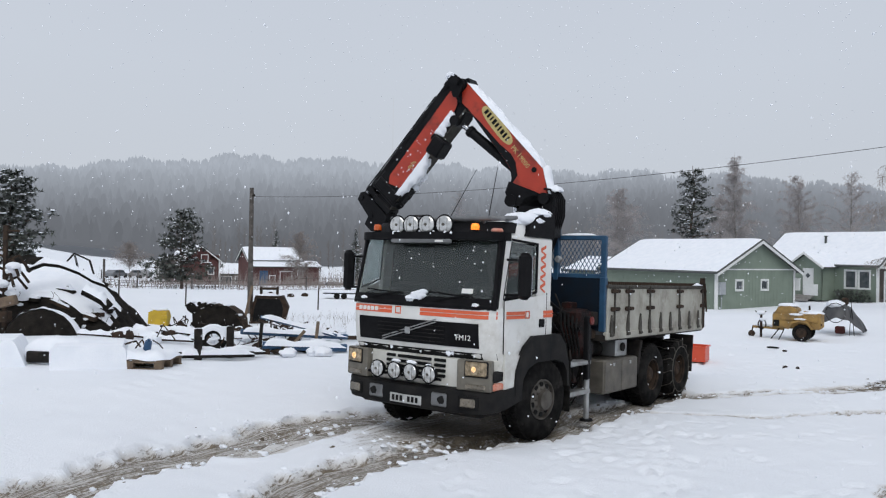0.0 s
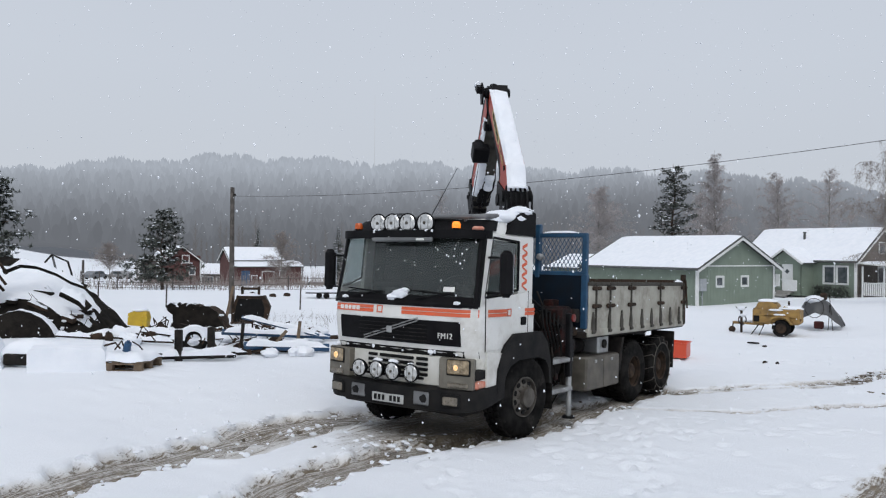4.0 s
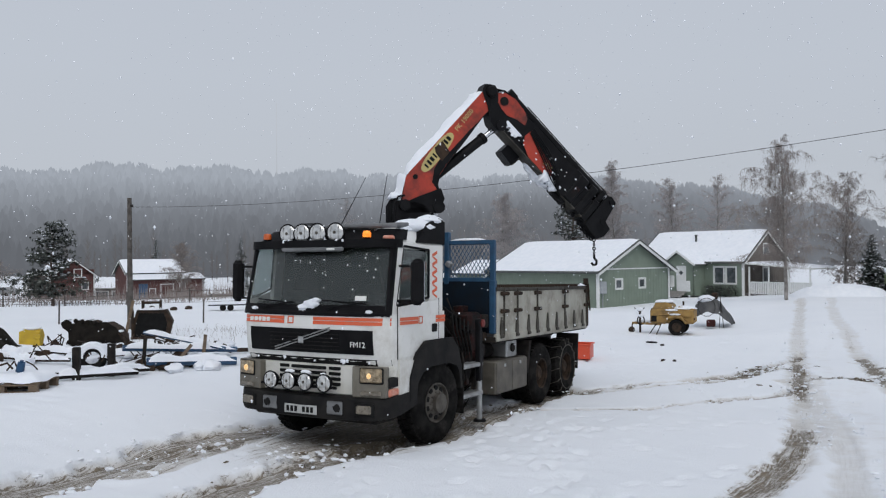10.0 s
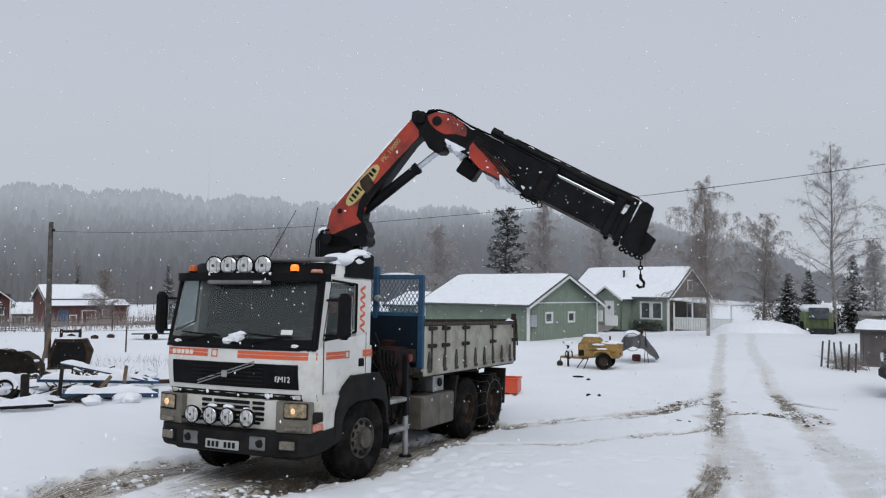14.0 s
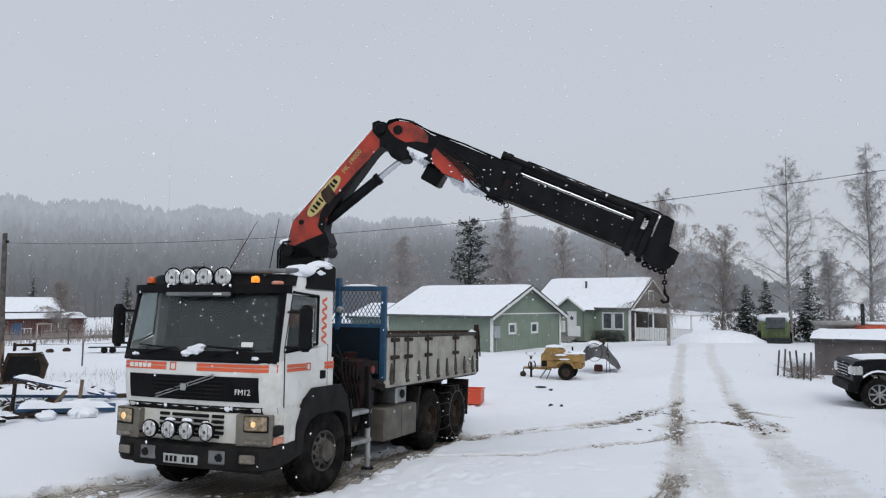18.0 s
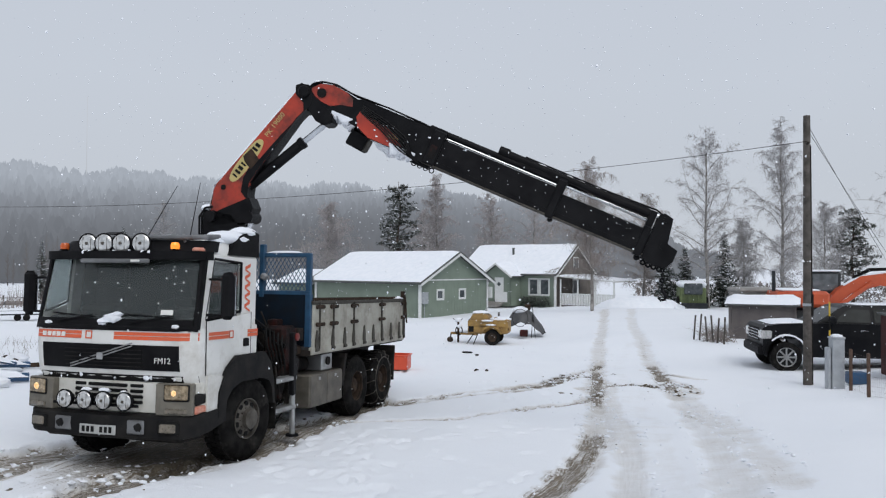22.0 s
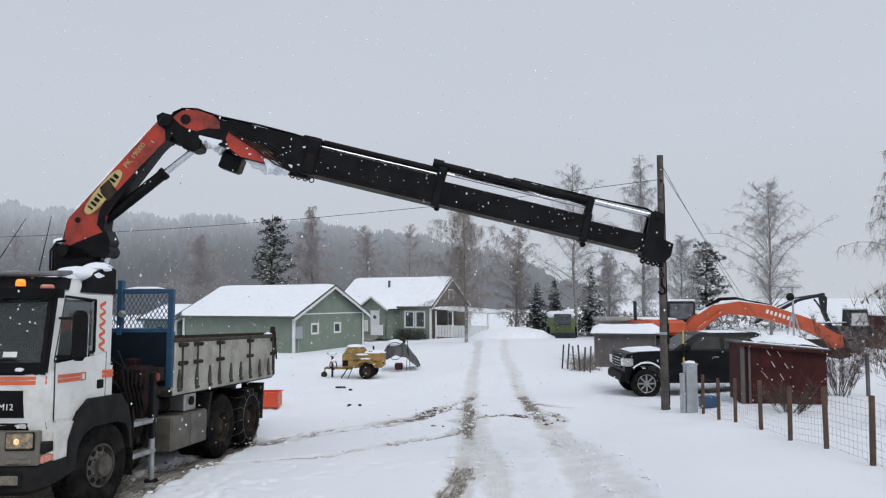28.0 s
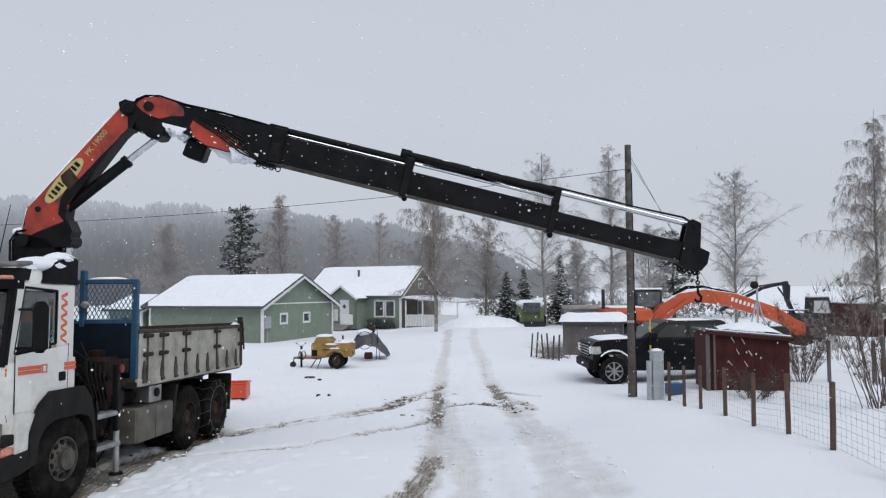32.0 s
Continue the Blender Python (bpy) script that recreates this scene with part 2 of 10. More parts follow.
# ---- mesh tools ----
class M:
    """Collects vertices and faces of one part."""

    def __init__(self):
        self.v, self.f = [], []

    def add(self, vs, fs):
        k = len(self.v)
        self.v += [tuple(p) for p in vs]
        self.f += [tuple(k + i for i in f) for f in fs]
        return self

    def box(self, c, s, bev=0.0, rot=None):
        hx, hy, hz = s[0] / 2, s[1] / 2, s[2] / 2
        b = min(bev, hx * 0.9, hy * 0.9, hz * 0.9)
        if b <= 0:
            vs = [(x, y, z) for z in (-hz, hz) for x, y in ((-hx, -hy), (hx, -hy), (hx, hy), (-hx, hy))]
            fs = [(3, 2, 1, 0), (4, 5, 6, 7), (0, 1, 5, 4), (1, 2, 6, 5), (2, 3, 7, 6), (3, 0, 4, 7)]
        else:
            vs, fs = [], []
            for z, i in ((-hz, b), (-hz + b, 0), (hz - b, 0), (hz, b)):
                x, y = hx - i, hy - i
                c2 = b if not i else b * 0.5
                vs += [(-x + c2, -y, z), (x - c2, -y, z), (x, -y + c2, z), (x, y - c2, z), (x - c2, y, z), (-x + c2, y, z), (-x, y - c2, z), (-x, -y + c2, z)]
            fs = [tuple(range(7, -1, -1)), tuple(range(24, 32))]
            for r in range(3):
                fs += [(r * 8 + i, r * 8 + (i + 1) % 8, r * 8 + 8 + (i + 1) % 8, r * 8 + 8 + i) for i in range(8)]
        if rot is not None:
            vs = [rot @ Vector(p) for p in vs]
        return self.add([(p[0] + c[0], p[1] + c[1], p[2] + c[2]) for p in vs], fs)

    def cyl(self, p0, p1, r0, r1=None, n=12, cap=True):
        p0, p1 = Vector(p0), Vector(p1)
        r1 = r0 if r1 is None else r1
        d = (p1 - p0).normalized()
        a = d.orthogonal().normalized()
        b = d.cross(a)
        ring = [(math.cos(6.28319 * i / n), math.sin(6.28319 * i / n)) for i in range(n)]
        vs = [p0 + (a * c + b * s) * r0 for c, s in ring] + [p1 + (a * c + b * s) * r1 for c, s in ring]
        fs = [(i, (i + 1) % n, n + (i + 1) % n, n + i) for i in range(n)]
        if cap:
            fs += [tuple(range(n - 1, -1, -1)), tuple(range(n, 2 * n))]
        return self.add(vs, fs)

    def tube(self, path, r, n=8, r1=None):
        path = [Vector(p) for p in path]
        vs, fs = [], []
        up = None
        for k, p in enumerate(path):
            d = (path[min(k + 1, len(path) - 1)] - path[max(k - 1, 0)]).normalized()
            a = d.orthogonal().normalized() if up is None else (up - d * up.dot(d)).normalized()
            up = a
            b = d.cross(a)
            rr = r if r1 is None else r + (r1 - r) * k / (len(path) - 1)
            vs += [p + (a * math.cos(6.28319 * i / n) + b * math.sin(6.28319 * i / n)) * rr for i in range(n)]
        for k in range(len(path) - 1):
            fs += [(k * n + i, k * n + (i + 1) % n, k * n + n + (i + 1) % n, k * n + n + i) for i in range(n)]
        fs += [tuple(range(n - 1, -1, -1)), tuple(range((len(path) - 1) * n, len(path) * n))]
        return self.add(vs, fs)

    def prism(self, poly, d0, d1, axis="x"):
        """A flat outline, given counter-clockwise, drawn out along an axis."""
        put = {"x": lambda p, d: (d, p[0], p[1]), "y": lambda p, d: (p[0], d, p[1]), "z": lambda p, d: (p[0], p[1], d)}[axis]
        n = len(poly)
        return self.add([put(p, d0) for p in poly] + [put(p, d1) for p in poly],
                        [tuple(range(n - 1, -1, -1)), tuple(range(n, 2 * n))] + [(i, (i + 1) % n, n + (i + 1) % n, n + i) for i in range(n)])

    def lathe(self, prof, c, axis, n=24):
        """A profile of (radius, height along the axis) turned about the axis through c."""
        d = Vector(axis).normalized()
        a = d.orthogonal().normalized()
        b = d.cross(a)
        c = Vector(c)
        vs = [c + d * h + (a * math.cos(6.28319 * i / n) + b * math.sin(6.28319 * i / n)) * r for r, h in prof for i in range(n)]
        fs = [(k * n + i, k * n + (i + 1) % n, k * n + n + (i + 1) % n, k * n + n + i) for k in range(len(prof) - 1) for i in range(n)]
        return self.add(vs, fs)

    def ball(self, c, s, nu=10, nv=6, rough=0.0, seed=0, low=-1.0):
        """A rounded lump; low cuts it off below that share of its height."""
        rnd = random.Random(seed)
        vs, fs = [], []
        for j in range(nv + 1):
            z = max(low, -math.cos(math.pi * j / nv))
            r = math.sqrt(max(0.0, 1 - z * z)) if z > low else math.sqrt(max(0.0, 1 - low * low))
            for i in range(nu):
                k = 1 + rough * (rnd.random() - 0.5)
                vs.append((c[0] + s[0] * r * k * math.cos(6.28319 * i / nu), c[1] + s[1] * r * k * math.sin(6.28319 * i / nu), c[2] + s[2] * z * k))
        for j in range(nv):
            fs += [(j * nu + i, j * nu + (i + 1) % nu, j * nu + nu + (i + 1) % nu, j * nu + nu + i) for i in range(nu)]
        return self.add(vs, fs)

    def sheet(self, f, nu, nv):
        """A grid surface from f(u, v), u and v from 0 to 1."""
        vs = [f(i / nu, j / nv) for j in range(nv + 1) for i in range(nu + 1)]
        w = nu + 1
        return self.add(vs, [(j * w + i, j * w + i + 1, j * w + w + i + 1, j * w + w + i) for j in range(nv) for i in range(nu)])

    def mesh(self, name, material=None, smooth=35):
        me = bpy.data.meshes.new(name)
        me.from_pydata(self.v, [], self.f)
        me.validate()
        me.update()
        if smooth:
            me.shade_smooth()
            me.set_sharp_from_angle(angle=radians(smooth))
        if material:
            me.materials.append(material)
        return me


def part(name, m, material, parent, label="", smooth=35):
    ob = new(name, m.mesh(name, material, smooth) if isinstance(m, M) else m)
    ob.parent = parent
    return tagged(ob, label)


def again(ob, at=None, parent=None):
    """One more piece on the same mesh."""
    o = new(ob.name.split(".")[0], ob.data)
    o.parent = parent or ob.parent
    if at is not None:
        o.matrix_basis = at
    if "label" in ob:
        o["label"] = ob["label"]
    return o


def thing(name, label, category, at=None, group="", kind=""):
    ob = new(name)
    ob.empty_display_size = 0.2
    if at is not None:
        ob.matrix_basis = at
    return tagged(ob, label, category, group, kind)


def solo(name, m, material, label, category, at=None, group="", kind="", smooth=35):
    ob = new(name, m.mesh(name, material, smooth) if isinstance(m, M) else m)
    if at is not None:
        ob.matrix_basis = at
    return tagged(ob, label, category, group, kind)


def letters(body, size, depth=0.003):
    """Raised letters as a mesh, centred, in the xy plane."""
    cu = bpy.data.curves.new("letters", "FONT")
    cu.body, cu.size, cu.extrude = body, size, depth
    cu.align_x, cu.align_y = "CENTER", "CENTER"
    cu.resolution_u = 2
    tmp = bpy.data.objects.new("letters", cu)
    me = bpy.data.meshes.new_from_object(tmp)
    bpy.data.objects.remove(tmp)
    bpy.data.curves.remove(cu)
    me.materials.clear()
    return me


def face_to(x, y, z, right, up):
    """A pose whose x runs along right and whose y runs along up."""
    r, u = Vector(right).normalized(), Vector(up).normalized()
    n = r.cross(u).normalized()
    u = n.cross(r)
    return Matrix(((r.x, u.x, n.x, x), (r.y, u.y, n.y, y), (r.z, u.z, n.z, z), (0, 0, 0, 1)))


# ---- ground ----
LEVELS = np.array([
    (0, 0, -.03), (1.2, 5, -.1), (-1.2, 5, -.1), (-1, -3, .02), (2.5, -2.5, .05), (6.6, -9.4, .9), (4.5, -7.5, .6), (3.5, -5, .3), (8, -6, .65), (9, -2, .5),
    (5, 0, .05), (6, 6, -.1), (5, 15, -.3), (-5.7, -1.3, .3), (-9.4, 2.8, .38), (-10.9, 5.7, .32), (-6.5, 2, .15), (-9.6, -1.2, .5), (-5.8, -3, .35)] + [
    (-3, -5, .3), (-22, 8.8, -.1), (-19.7, 12.3, -.28), (-51, 31, -1.2), (-83, 70, -3.5), (-70, 60, -3.2), (-92, 66, -3.0), (-91, 51, -1.9), (-30, 7, .3), (-60, 10, .5), (-.6, 23.8, -.8),
    (-4, 18, -.6), (-9, 39, -.78), (-18, 36, -.8), (-5, 50, -.8), (2, 50, -.4), (0, 10, -.2), (7.7, 20.5, 0), (9.1, 21.4, -.06), (9.9, 14.4, -.28)] + [
    (9.6, 10, -.17), (9.74, 8.2, 0), (10.2, 8.4, .12), (11.5, 10, .22), (10.4, 5, .3), (10.7, .8, .55), (13, 3.5, .55), (14.5, 13, .05), (12.6, 24.7, .1), (21.7, 35.2, -.4), (30.7, 46.1, -1.0), (18, 27, -.1), (8.3, 52, -.1)] + [
    (5, 40, .0), (-180, 60, 5.6), (-150, 20, 5), (-220, 110, 5.2), (-118, 66, -3.0), (-120, 100, -3.6), (-150, 90, -1.2), (-190, 130, -1.5), (0, 130, -1), (60, 120, -1.5), (120, 60, 0), (40, -30, 1.5), (0, -40, 1.2)] + [
    (-40, -30, 1.2), (-100, -60, 3), (400, 0, 0), (0, 400, -2), (-400, 200, 6), (0, -400, 2), (300, 300, -2), (-300, -200, 4)], float)


def level(x, y):
    """The height of the trodden ground, without the fine relief."""
    x, y = np.asarray(x, float), np.asarray(y, float)
    d2 = (x[..., None] - LEVELS[:, 0]) ** 2 + (y[..., None] - LEVELS[:, 1]) ** 2
    w = 1 / (d2 + 0.6 + 0.004 * (x ** 2 + y ** 2)[..., None]) ** 1.6
    return (w * LEVELS[:, 2]).sum(-1) / w.sum(-1)


def gz(x, y):
    return float(level(x, y))


# wheel ruts: way, half width, depth, how much the snow is trodden to slush, how much mud shows
RUTS = [
    ([(2.6, 42), (3.18, 33.4), (4.12, 19.9), (4.79, 11.6), (5.12, 7.4), (5.5, 4.0), (5.68, 2.2), (5.6, .2), (5.2, -2.5), (4.2, -5)], .26, .05, .60, .34),
    ([(4.75, 11.8), (5.05, 8.6), (5.16, 7.0), (5.4, 5.2)], .15, .03, .8, .85),
    ([(5.5, 3.4), (5.62, 1.8), (5.45, -.5), (5.0, -3.2)], .22, .03, .8, .8),
    ([(5.25, 8.5), (5.41, 6.8), (5.92, 3.2), (6.19, .8), (6.3, -2)], .24, .03, .55, .12),
    ([(4.2, 42), (4.61, 33), (5.66, 19.1), (6.14, 13.7), (6.58, 8.2), (6.98, 5.6), (7.19, 2.7), (7.29, .6), (7.3, -2)], .28, .05, .50, .22),
    ([(6.05, 14.6), (6.2, 12.6), (6.5, 9), (6.8, 7.0)], .19, .03, .8, .85),
    ([(5.55, 21), (5.8, 17), (6.0, 14.8)], .10, .02, .6, .45),
    ([(6.85, 6.4), (7.0, 5.0), (7.3, 3.6)], .12, .03, .6, .5),
    ([(6.0, 11.6), (6.5, 10.6), (7.0, 10.0), (7.3, 9.8)], .16, .04, .8, .95),
    ([(6.55, 9.4), (6.85, 8.8), (7.1, 8.0), (7.2, 7.4)], .14, .04, .8, .95),
    ([(6.5, 9.5), (6.77, 8.1), (7.43, 4.1), (7.71, 1.0), (7.84, -1)], .24, .03, .5, .3),
    ([(5.35, 21), (5.15, 14), (5.6, 9), (6.1, 4), (6.5, 0)], .20, .015, .22, .0),
    ([(6.3, 10), (6.1, 6.0), (6.5, 3.0), (6.7, -1)], .22, .015, .25, .0),
    # narrow cross tracks: mud share raised to paint the shade in them too
    ([(-1, 4.3), (1.38, 4.62), (1.78, 5.5), (2.52, 6.5), (3.3, 7.2), (3.9, 8.3), (4.28, 10.0), (4.7, 12), (4.6, 15)], .15, .10, 1.0, .92),
    ([(1.6, 4.75), (2.0, 5.3), (2.7, 6.15), (3.5, 6.9), (4.1, 8.0), (4.5, 9.6)], .12, .08, 1.0, .8),
    ([(3.1, 7.0), (3.9, 8.2), (4.3, 9.3), (4.7, 9.8), (5.1, 9.9)], .20, .05, 1.0, 1.0),
    ([(1.4, 2.6), (3.14, 3.4), (3.7, 4.3), (4.34, 5.3), (4.9, 6.1), (5.24, 7.2), (5.1, 9)], .14, .075, 1.0, .82),
    ([(3.0, 3.2), (3.5, 4.0), (3.95, 4.75)], .10, .05, .8, 1.0),
    ([(4.8, 7.7), (5.4, 8.3), (5.9, 8.5), (6.5, 8.1), (7.0, 7.6)], .17, .04, .9, 1.0),
    ([(-.3, -7), (-.83, -5.6), (-1.1, -4.9), (-1.36, -4.1), (-1.55, -3.1), (-1.62, -2.1), (-1.5, -.8), (-1.2, 0.3), (-1.1, 5)], .38, .12, .95, .74),
    ([(1.2, -5.6), (.84, -4.4), (.48, -3.6), (.35, -2.9), (.4, -1.9), (.8, -.6), (1.1, 0), (1.1, 5)], .35, .12, .95, .76),
    ([(-1.0, -3.2), (-1.1, -1.9), (-1.15, -.8), (-1.1, 0.4)], .25, .05, .8, .5),
]


def rut_at(x, y):
    """Depth below the snow, slush and mud shares at points x, y, and how far they lie across and along their rut."""
    deep, wet, mud = np.zeros_like(x), np.zeros_like(x), np.zeros_like(x)
    across, along, nearest = np.zeros_like(x), np.zeros_like(x), np.full_like(x, 9.0)
    for k_rut, (way, half, d, slush, share) in enumerate(RUTS):
        best, side, run = np.full_like(x, 9.0), np.zeros_like(x), np.zeros_like(x)
        done = 7.0 * k_rut
        first = done
        for (ax, ay), (bx, by) in zip(way, way[1:]):
            ex, ey = bx - ax, by - ay
            ln = math.hypot(ex, ey)
            t = np.clip(((x - ax) * ex + (y - ay) * ey) / (ln * ln), 0, 1)
            dist = np.hypot(x - ax - t * ex, y - ay - t * ey)
            hit = dist < best
            best = np.where(hit, dist, best)
            side = np.where(hit, ((x - ax) * ey - (y - ay) * ex) / ln, side)
            run = np.where(hit, done + t * ln, run)
            done += ln
        ends = np.clip(np.minimum(run - first, done - run) / 1.1, 0.25, 1) if half < 0.24 else 1.0
        ragged = half * (1 + 0.10 * np.sin(run * 17 + side * 9) + 0.22 * np.sin(run * 2.1 + k_rut) * np.sin(run * 0.83) + 0.12 * np.sin(run * 7.3))
        k = np.clip(1.45 - best / ragged, 0, 1) if half < 0.3 else np.clip(3.0 * (1.22 - best / ragged), 0, 1)
        k = k * k * (3 - 2 * k)
        rim = np.exp(-((best - half * 1.45) / (half * 0.35)) ** 2) * (1 + 0.6 * np.sin(run * 9 + side * 5) * np.sin(run * 3.7))
        deep = np.maximum(deep, k * d) - (0.45 if half < 0.3 else 0.22) * d * rim * (k < 0.9)
        wet, mud = np.maximum(wet, k * slush), np.maximum(mud, k * share * ends)
        near = best / half < nearest
        nearest = np.where(near, best / half, nearest)
        across, along = np.where(near, side, across), np.where(near, run, along)
    # churned ground under the front of the lorry
    r = np.hypot((x - 0.1) / 1.30, (y - 0.5) / 2.5)
    mud = np.maximum(mud, 1.05 * np.clip(1.4 - r, 0, 1))
    wet = np.maximum(wet, np.clip(1.9 - 1.5 * r, 0, 1))
    return deep, wet, mud, across, along


def wobble(x, y, s, seed):
    """Cheap smooth relief from crossed waves."""
    rs = np.random.RandomState(seed)
    out = np.zeros_like(x)
    for _ in range(7):
        a, k, p = rs.rand() * 6.28, s * (0.5 + rs.rand()), rs.rand() * 6.28
        out += np.sin((x * math.cos(a) + y * math.sin(a)) * k + p)
    return out / 7


def ground_lines(fine_lo, fine_hi, step, far):
    mid = list(np.arange(fine_lo, fine_hi + 1e-6, step))
    out, s = [], step
    p = fine_hi
    while p < far:
        s = min(s * 1.12, 120)
        p += s
        out.append(p)
    back, s, p = [], step, fine_lo
    while p > -far:
        s = min(s * 1.12, 120)
        p -= s
        back.append(p)
    return np.array(back[::-1] + mid + out)


def build_ground():
    gx, gy = ground_lines(-3.5, 8.6, 0.055, 2500), ground_lines(-7.5, 22, 0.068, 2500)
    X, Y = np.meshgrid(gx, gy)
    deep, wet, mud, across, along = rut_at(X, Y)
    near = np.exp(-(np.hypot(X - 2, Y - 3) / 40) ** 2)
    Z = level(X.ravel(), Y.ravel()).reshape(X.shape)
    Z += near * (0.035 * wobble(X, Y, 1.1, 3) + 0.018 * wobble(X, Y, 4.5, 4) + 0.007 * wobble(X, Y, 13, 5))
    rs = np.random.RandomState(8)

    def press(cx, cy, ang, long, wide, d):
        """One dent or lump in the snow."""
        sel = np.ix_(abs(gy - cy) < 0.5, abs(gx - cx) < 0.5)
        u = (X[sel] - cx) * math.cos(ang) + (Y[sel] - cy) * math.sin(ang)
        v = -(X[sel] - cx) * math.sin(ang) + (Y[sel] - cy) * math.cos(ang)
        q = (u / long) ** 2 + (v / wide) ** 2
        Z[sel] += -d * np.exp(-q ** 2) + 0.4 * d * np.exp(-(np.sqrt(q) - 1.5) ** 2 / 0.12)

    # footprint trails between lorry, drive and yard
    for x0, y0, x1, y1 in ((1.7, 1.0, 5.2, -3.6), (2.0, 0.2, 5.4, 3.0), (1.6, 2.6, 3.9, -2.2), (1.0, -2.0, 3.9, -4.4), (2.6, 8.6, 4.4, 3.4), (0.4, 9.6, 4.6, 13.0), (-0.6, 12.0, -0.4, 20.0), (-4.6, -2.6, -6.8, 3.0), (3.6, -2.6, 6.2, 1.8)):
        ln, ang = math.hypot(x1 - x0, y1 - y0), math.atan2(y1 - y0, x1 - x0)
        for k in range(int(ln / 0.36)):
            f = k * 0.36 / ln
            off = 0.10 * (-1) ** k + rs.randn() * 0.05
            press(x0 + (x1 - x0) * f - math.sin(ang) * off, y0 + (y1 - y0) * f + math.cos(ang) * off, ang + rs.randn() * 0.2, 0.14, 0.06, rs.uniform(.025, .055))
    # trampled strip beside the cab
    for _ in range(190):
        cx, cy = 2.5 + rs.randn() * 0.85, 0.2 + rs.randn() * 1.7
        press(cx, cy, rs.rand() * 6.28, rs.uniform(.09, .17), rs.uniform(.05, .09), rs.uniform(-.02, .045))
    for _ in range(420):
        cx, cy = rs.uniform(-3.2, 4.8), rs.uniform(6.5, 22)
        press(cx, cy, rs.rand() * 3.14, rs.uniform(.12, .26), rs.uniform(.05, .10), rs.uniform(-.03, .05))
    for _ in range(160):
        cx, cy = rs.uniform(-2.8, 8), rs.uniform(-6.5, 13)
        press(cx, cy, rs.rand() * 6.28, rs.uniform(.06, .12), rs.uniform(.05, .08), rs.uniform(-.03, .03))
    Z -= deep * (1 + 0.5 * wobble(X, Y, 7, 9))
    far = np.hypot(X, Y)
    Z = np.where(far > 1200, Z - 3, Z)
    ny, nx = X.shape
    vs = np.stack([X.ravel(), Y.ravel(), Z.ravel()], 1)
    i = np.arange(ny * nx).reshape(ny, nx)
    fs = np.stack([i[:-1, :-1].ravel(), i[:-1, 1:].ravel(), i[1:, 1:].ravel(), i[1:, :-1].ravel()], 1)
    me = bpy.data.meshes.new("ground")
    me.vertices.add(len(vs))
    me.vertices.foreach_set("co", vs.ravel())
    me.loops.add(fs.size)
    me.loops.foreach_set("vertex_index", fs.ravel())
    me.polygons.add(len(fs))
    me.polygons.foreach_set("loop_start", np.arange(0, fs.size, 4))
    me.polygons.foreach_set("loop_total", np.full(len(fs), 4))
    me.update(calc_edges=True)
    me.shade_smooth()
    for key, field in (("mud", mud), ("wet", wet)):
        at = me.attributes.new(key, "FLOAT", "POINT")
        at.data.foreach_set("value", np.clip(field, 0, 1).ravel().astype(np.float32))
    at = me.attributes.new("rut_way", "FLOAT_VECTOR", "POINT")
    at.data.foreach_set("vector", np.stack([across.ravel() * 34, along.ravel() * 1.5, across.ravel() * 0], 1).ravel().astype(np.float32))
    m = bpy.data.materials.new("snowy_ground")
    m.use_nodes = True
    n, l = m.node_tree.nodes, m.node_tree.links
    b = n["Principled BSDF"]
    co = n.new("ShaderNodeTexCoord")
    a = n.new("ShaderNodeAttribute")
    a.attribute_name = "mud"

    def tex(scale, detail, rough=0.5):
        t = n.new("ShaderNodeTexNoise")
        t.inputs["Scale"].default_value, t.inputs["Detail"].default_value, t.inputs["Roughness"].default_value = scale, detail, rough
        l.new(co.outputs["Object"], t.inputs["Vector"])
        return t

    def blend(kind, p, q):
        m2 = n.new("ShaderNodeMath")
        m2.operation = kind
        for i, v in enumerate((p, q)):
            if isinstance(v, float):
                m2.inputs[i].default_value = v
            else:
                l.new(v, m2.inputs[i])
        return m2.outputs[0]

    def span(v, lo, hi):
        r2 = n.new("ShaderNodeMapRange")
        r2.inputs["From Min"].default_value, r2.inputs["From Max"].default_value = lo, hi
        l.new(v, r2.inputs["Value"])
        return r2.outputs["Result"]

    def tint(f, p, q):
        m2 = n.new("ShaderNodeMix")
        m2.data_type = "RGBA"
        l.new(f, m2.inputs["Factor"])
        for key, v in (("A", p), ("B", q)):
            if isinstance(v, tuple):
                m2.inputs[key].default_value = (*v, 1)
            else:
                l.new(v, m2.inputs[key])
        return m2.outputs["Result"]

    t1, t2, t3, t4 = tex(2.2, 8, 0.72), tex(14, 6, 0.7), tex(0.35, 4), tex(55, 4)
    wet_at, way = n.new("ShaderNodeAttribute"), n.new("ShaderNodeAttribute")
    wet_at.attribute_name, way.attribute_name = "wet", "rut_way"
    streak = n.new("ShaderNodeTexNoise")
    streak.inputs["Scale"].default_value, streak.inputs["Detail"].default_value, streak.inputs["Roughness"].default_value = 1.0, 7.0, 0.68
    l.new(way.outputs["Vector"], streak.inputs["Vector"])
    # mud shows in streaks along the ruts, slush grey between them, then clean snow
    fleck = tex(30, 5, 0.75)
    rough_mix = blend("ADD", blend("ADD", blend("MULTIPLY", streak.outputs["Fac"], 2.3), blend("MULTIPLY", t1.outputs["Fac"], 0.7)), blend("MULTIPLY", fleck.outputs["Fac"], 1.2))
    mud_on = span(blend("ADD", a.outputs["Fac"], blend("SUBTRACT", rough_mix, 2.10)), 0.50, 0.88)
    mud_on = blend("MULTIPLY", mud_on, span(a.outputs["Fac"], 0.03, 0.3))
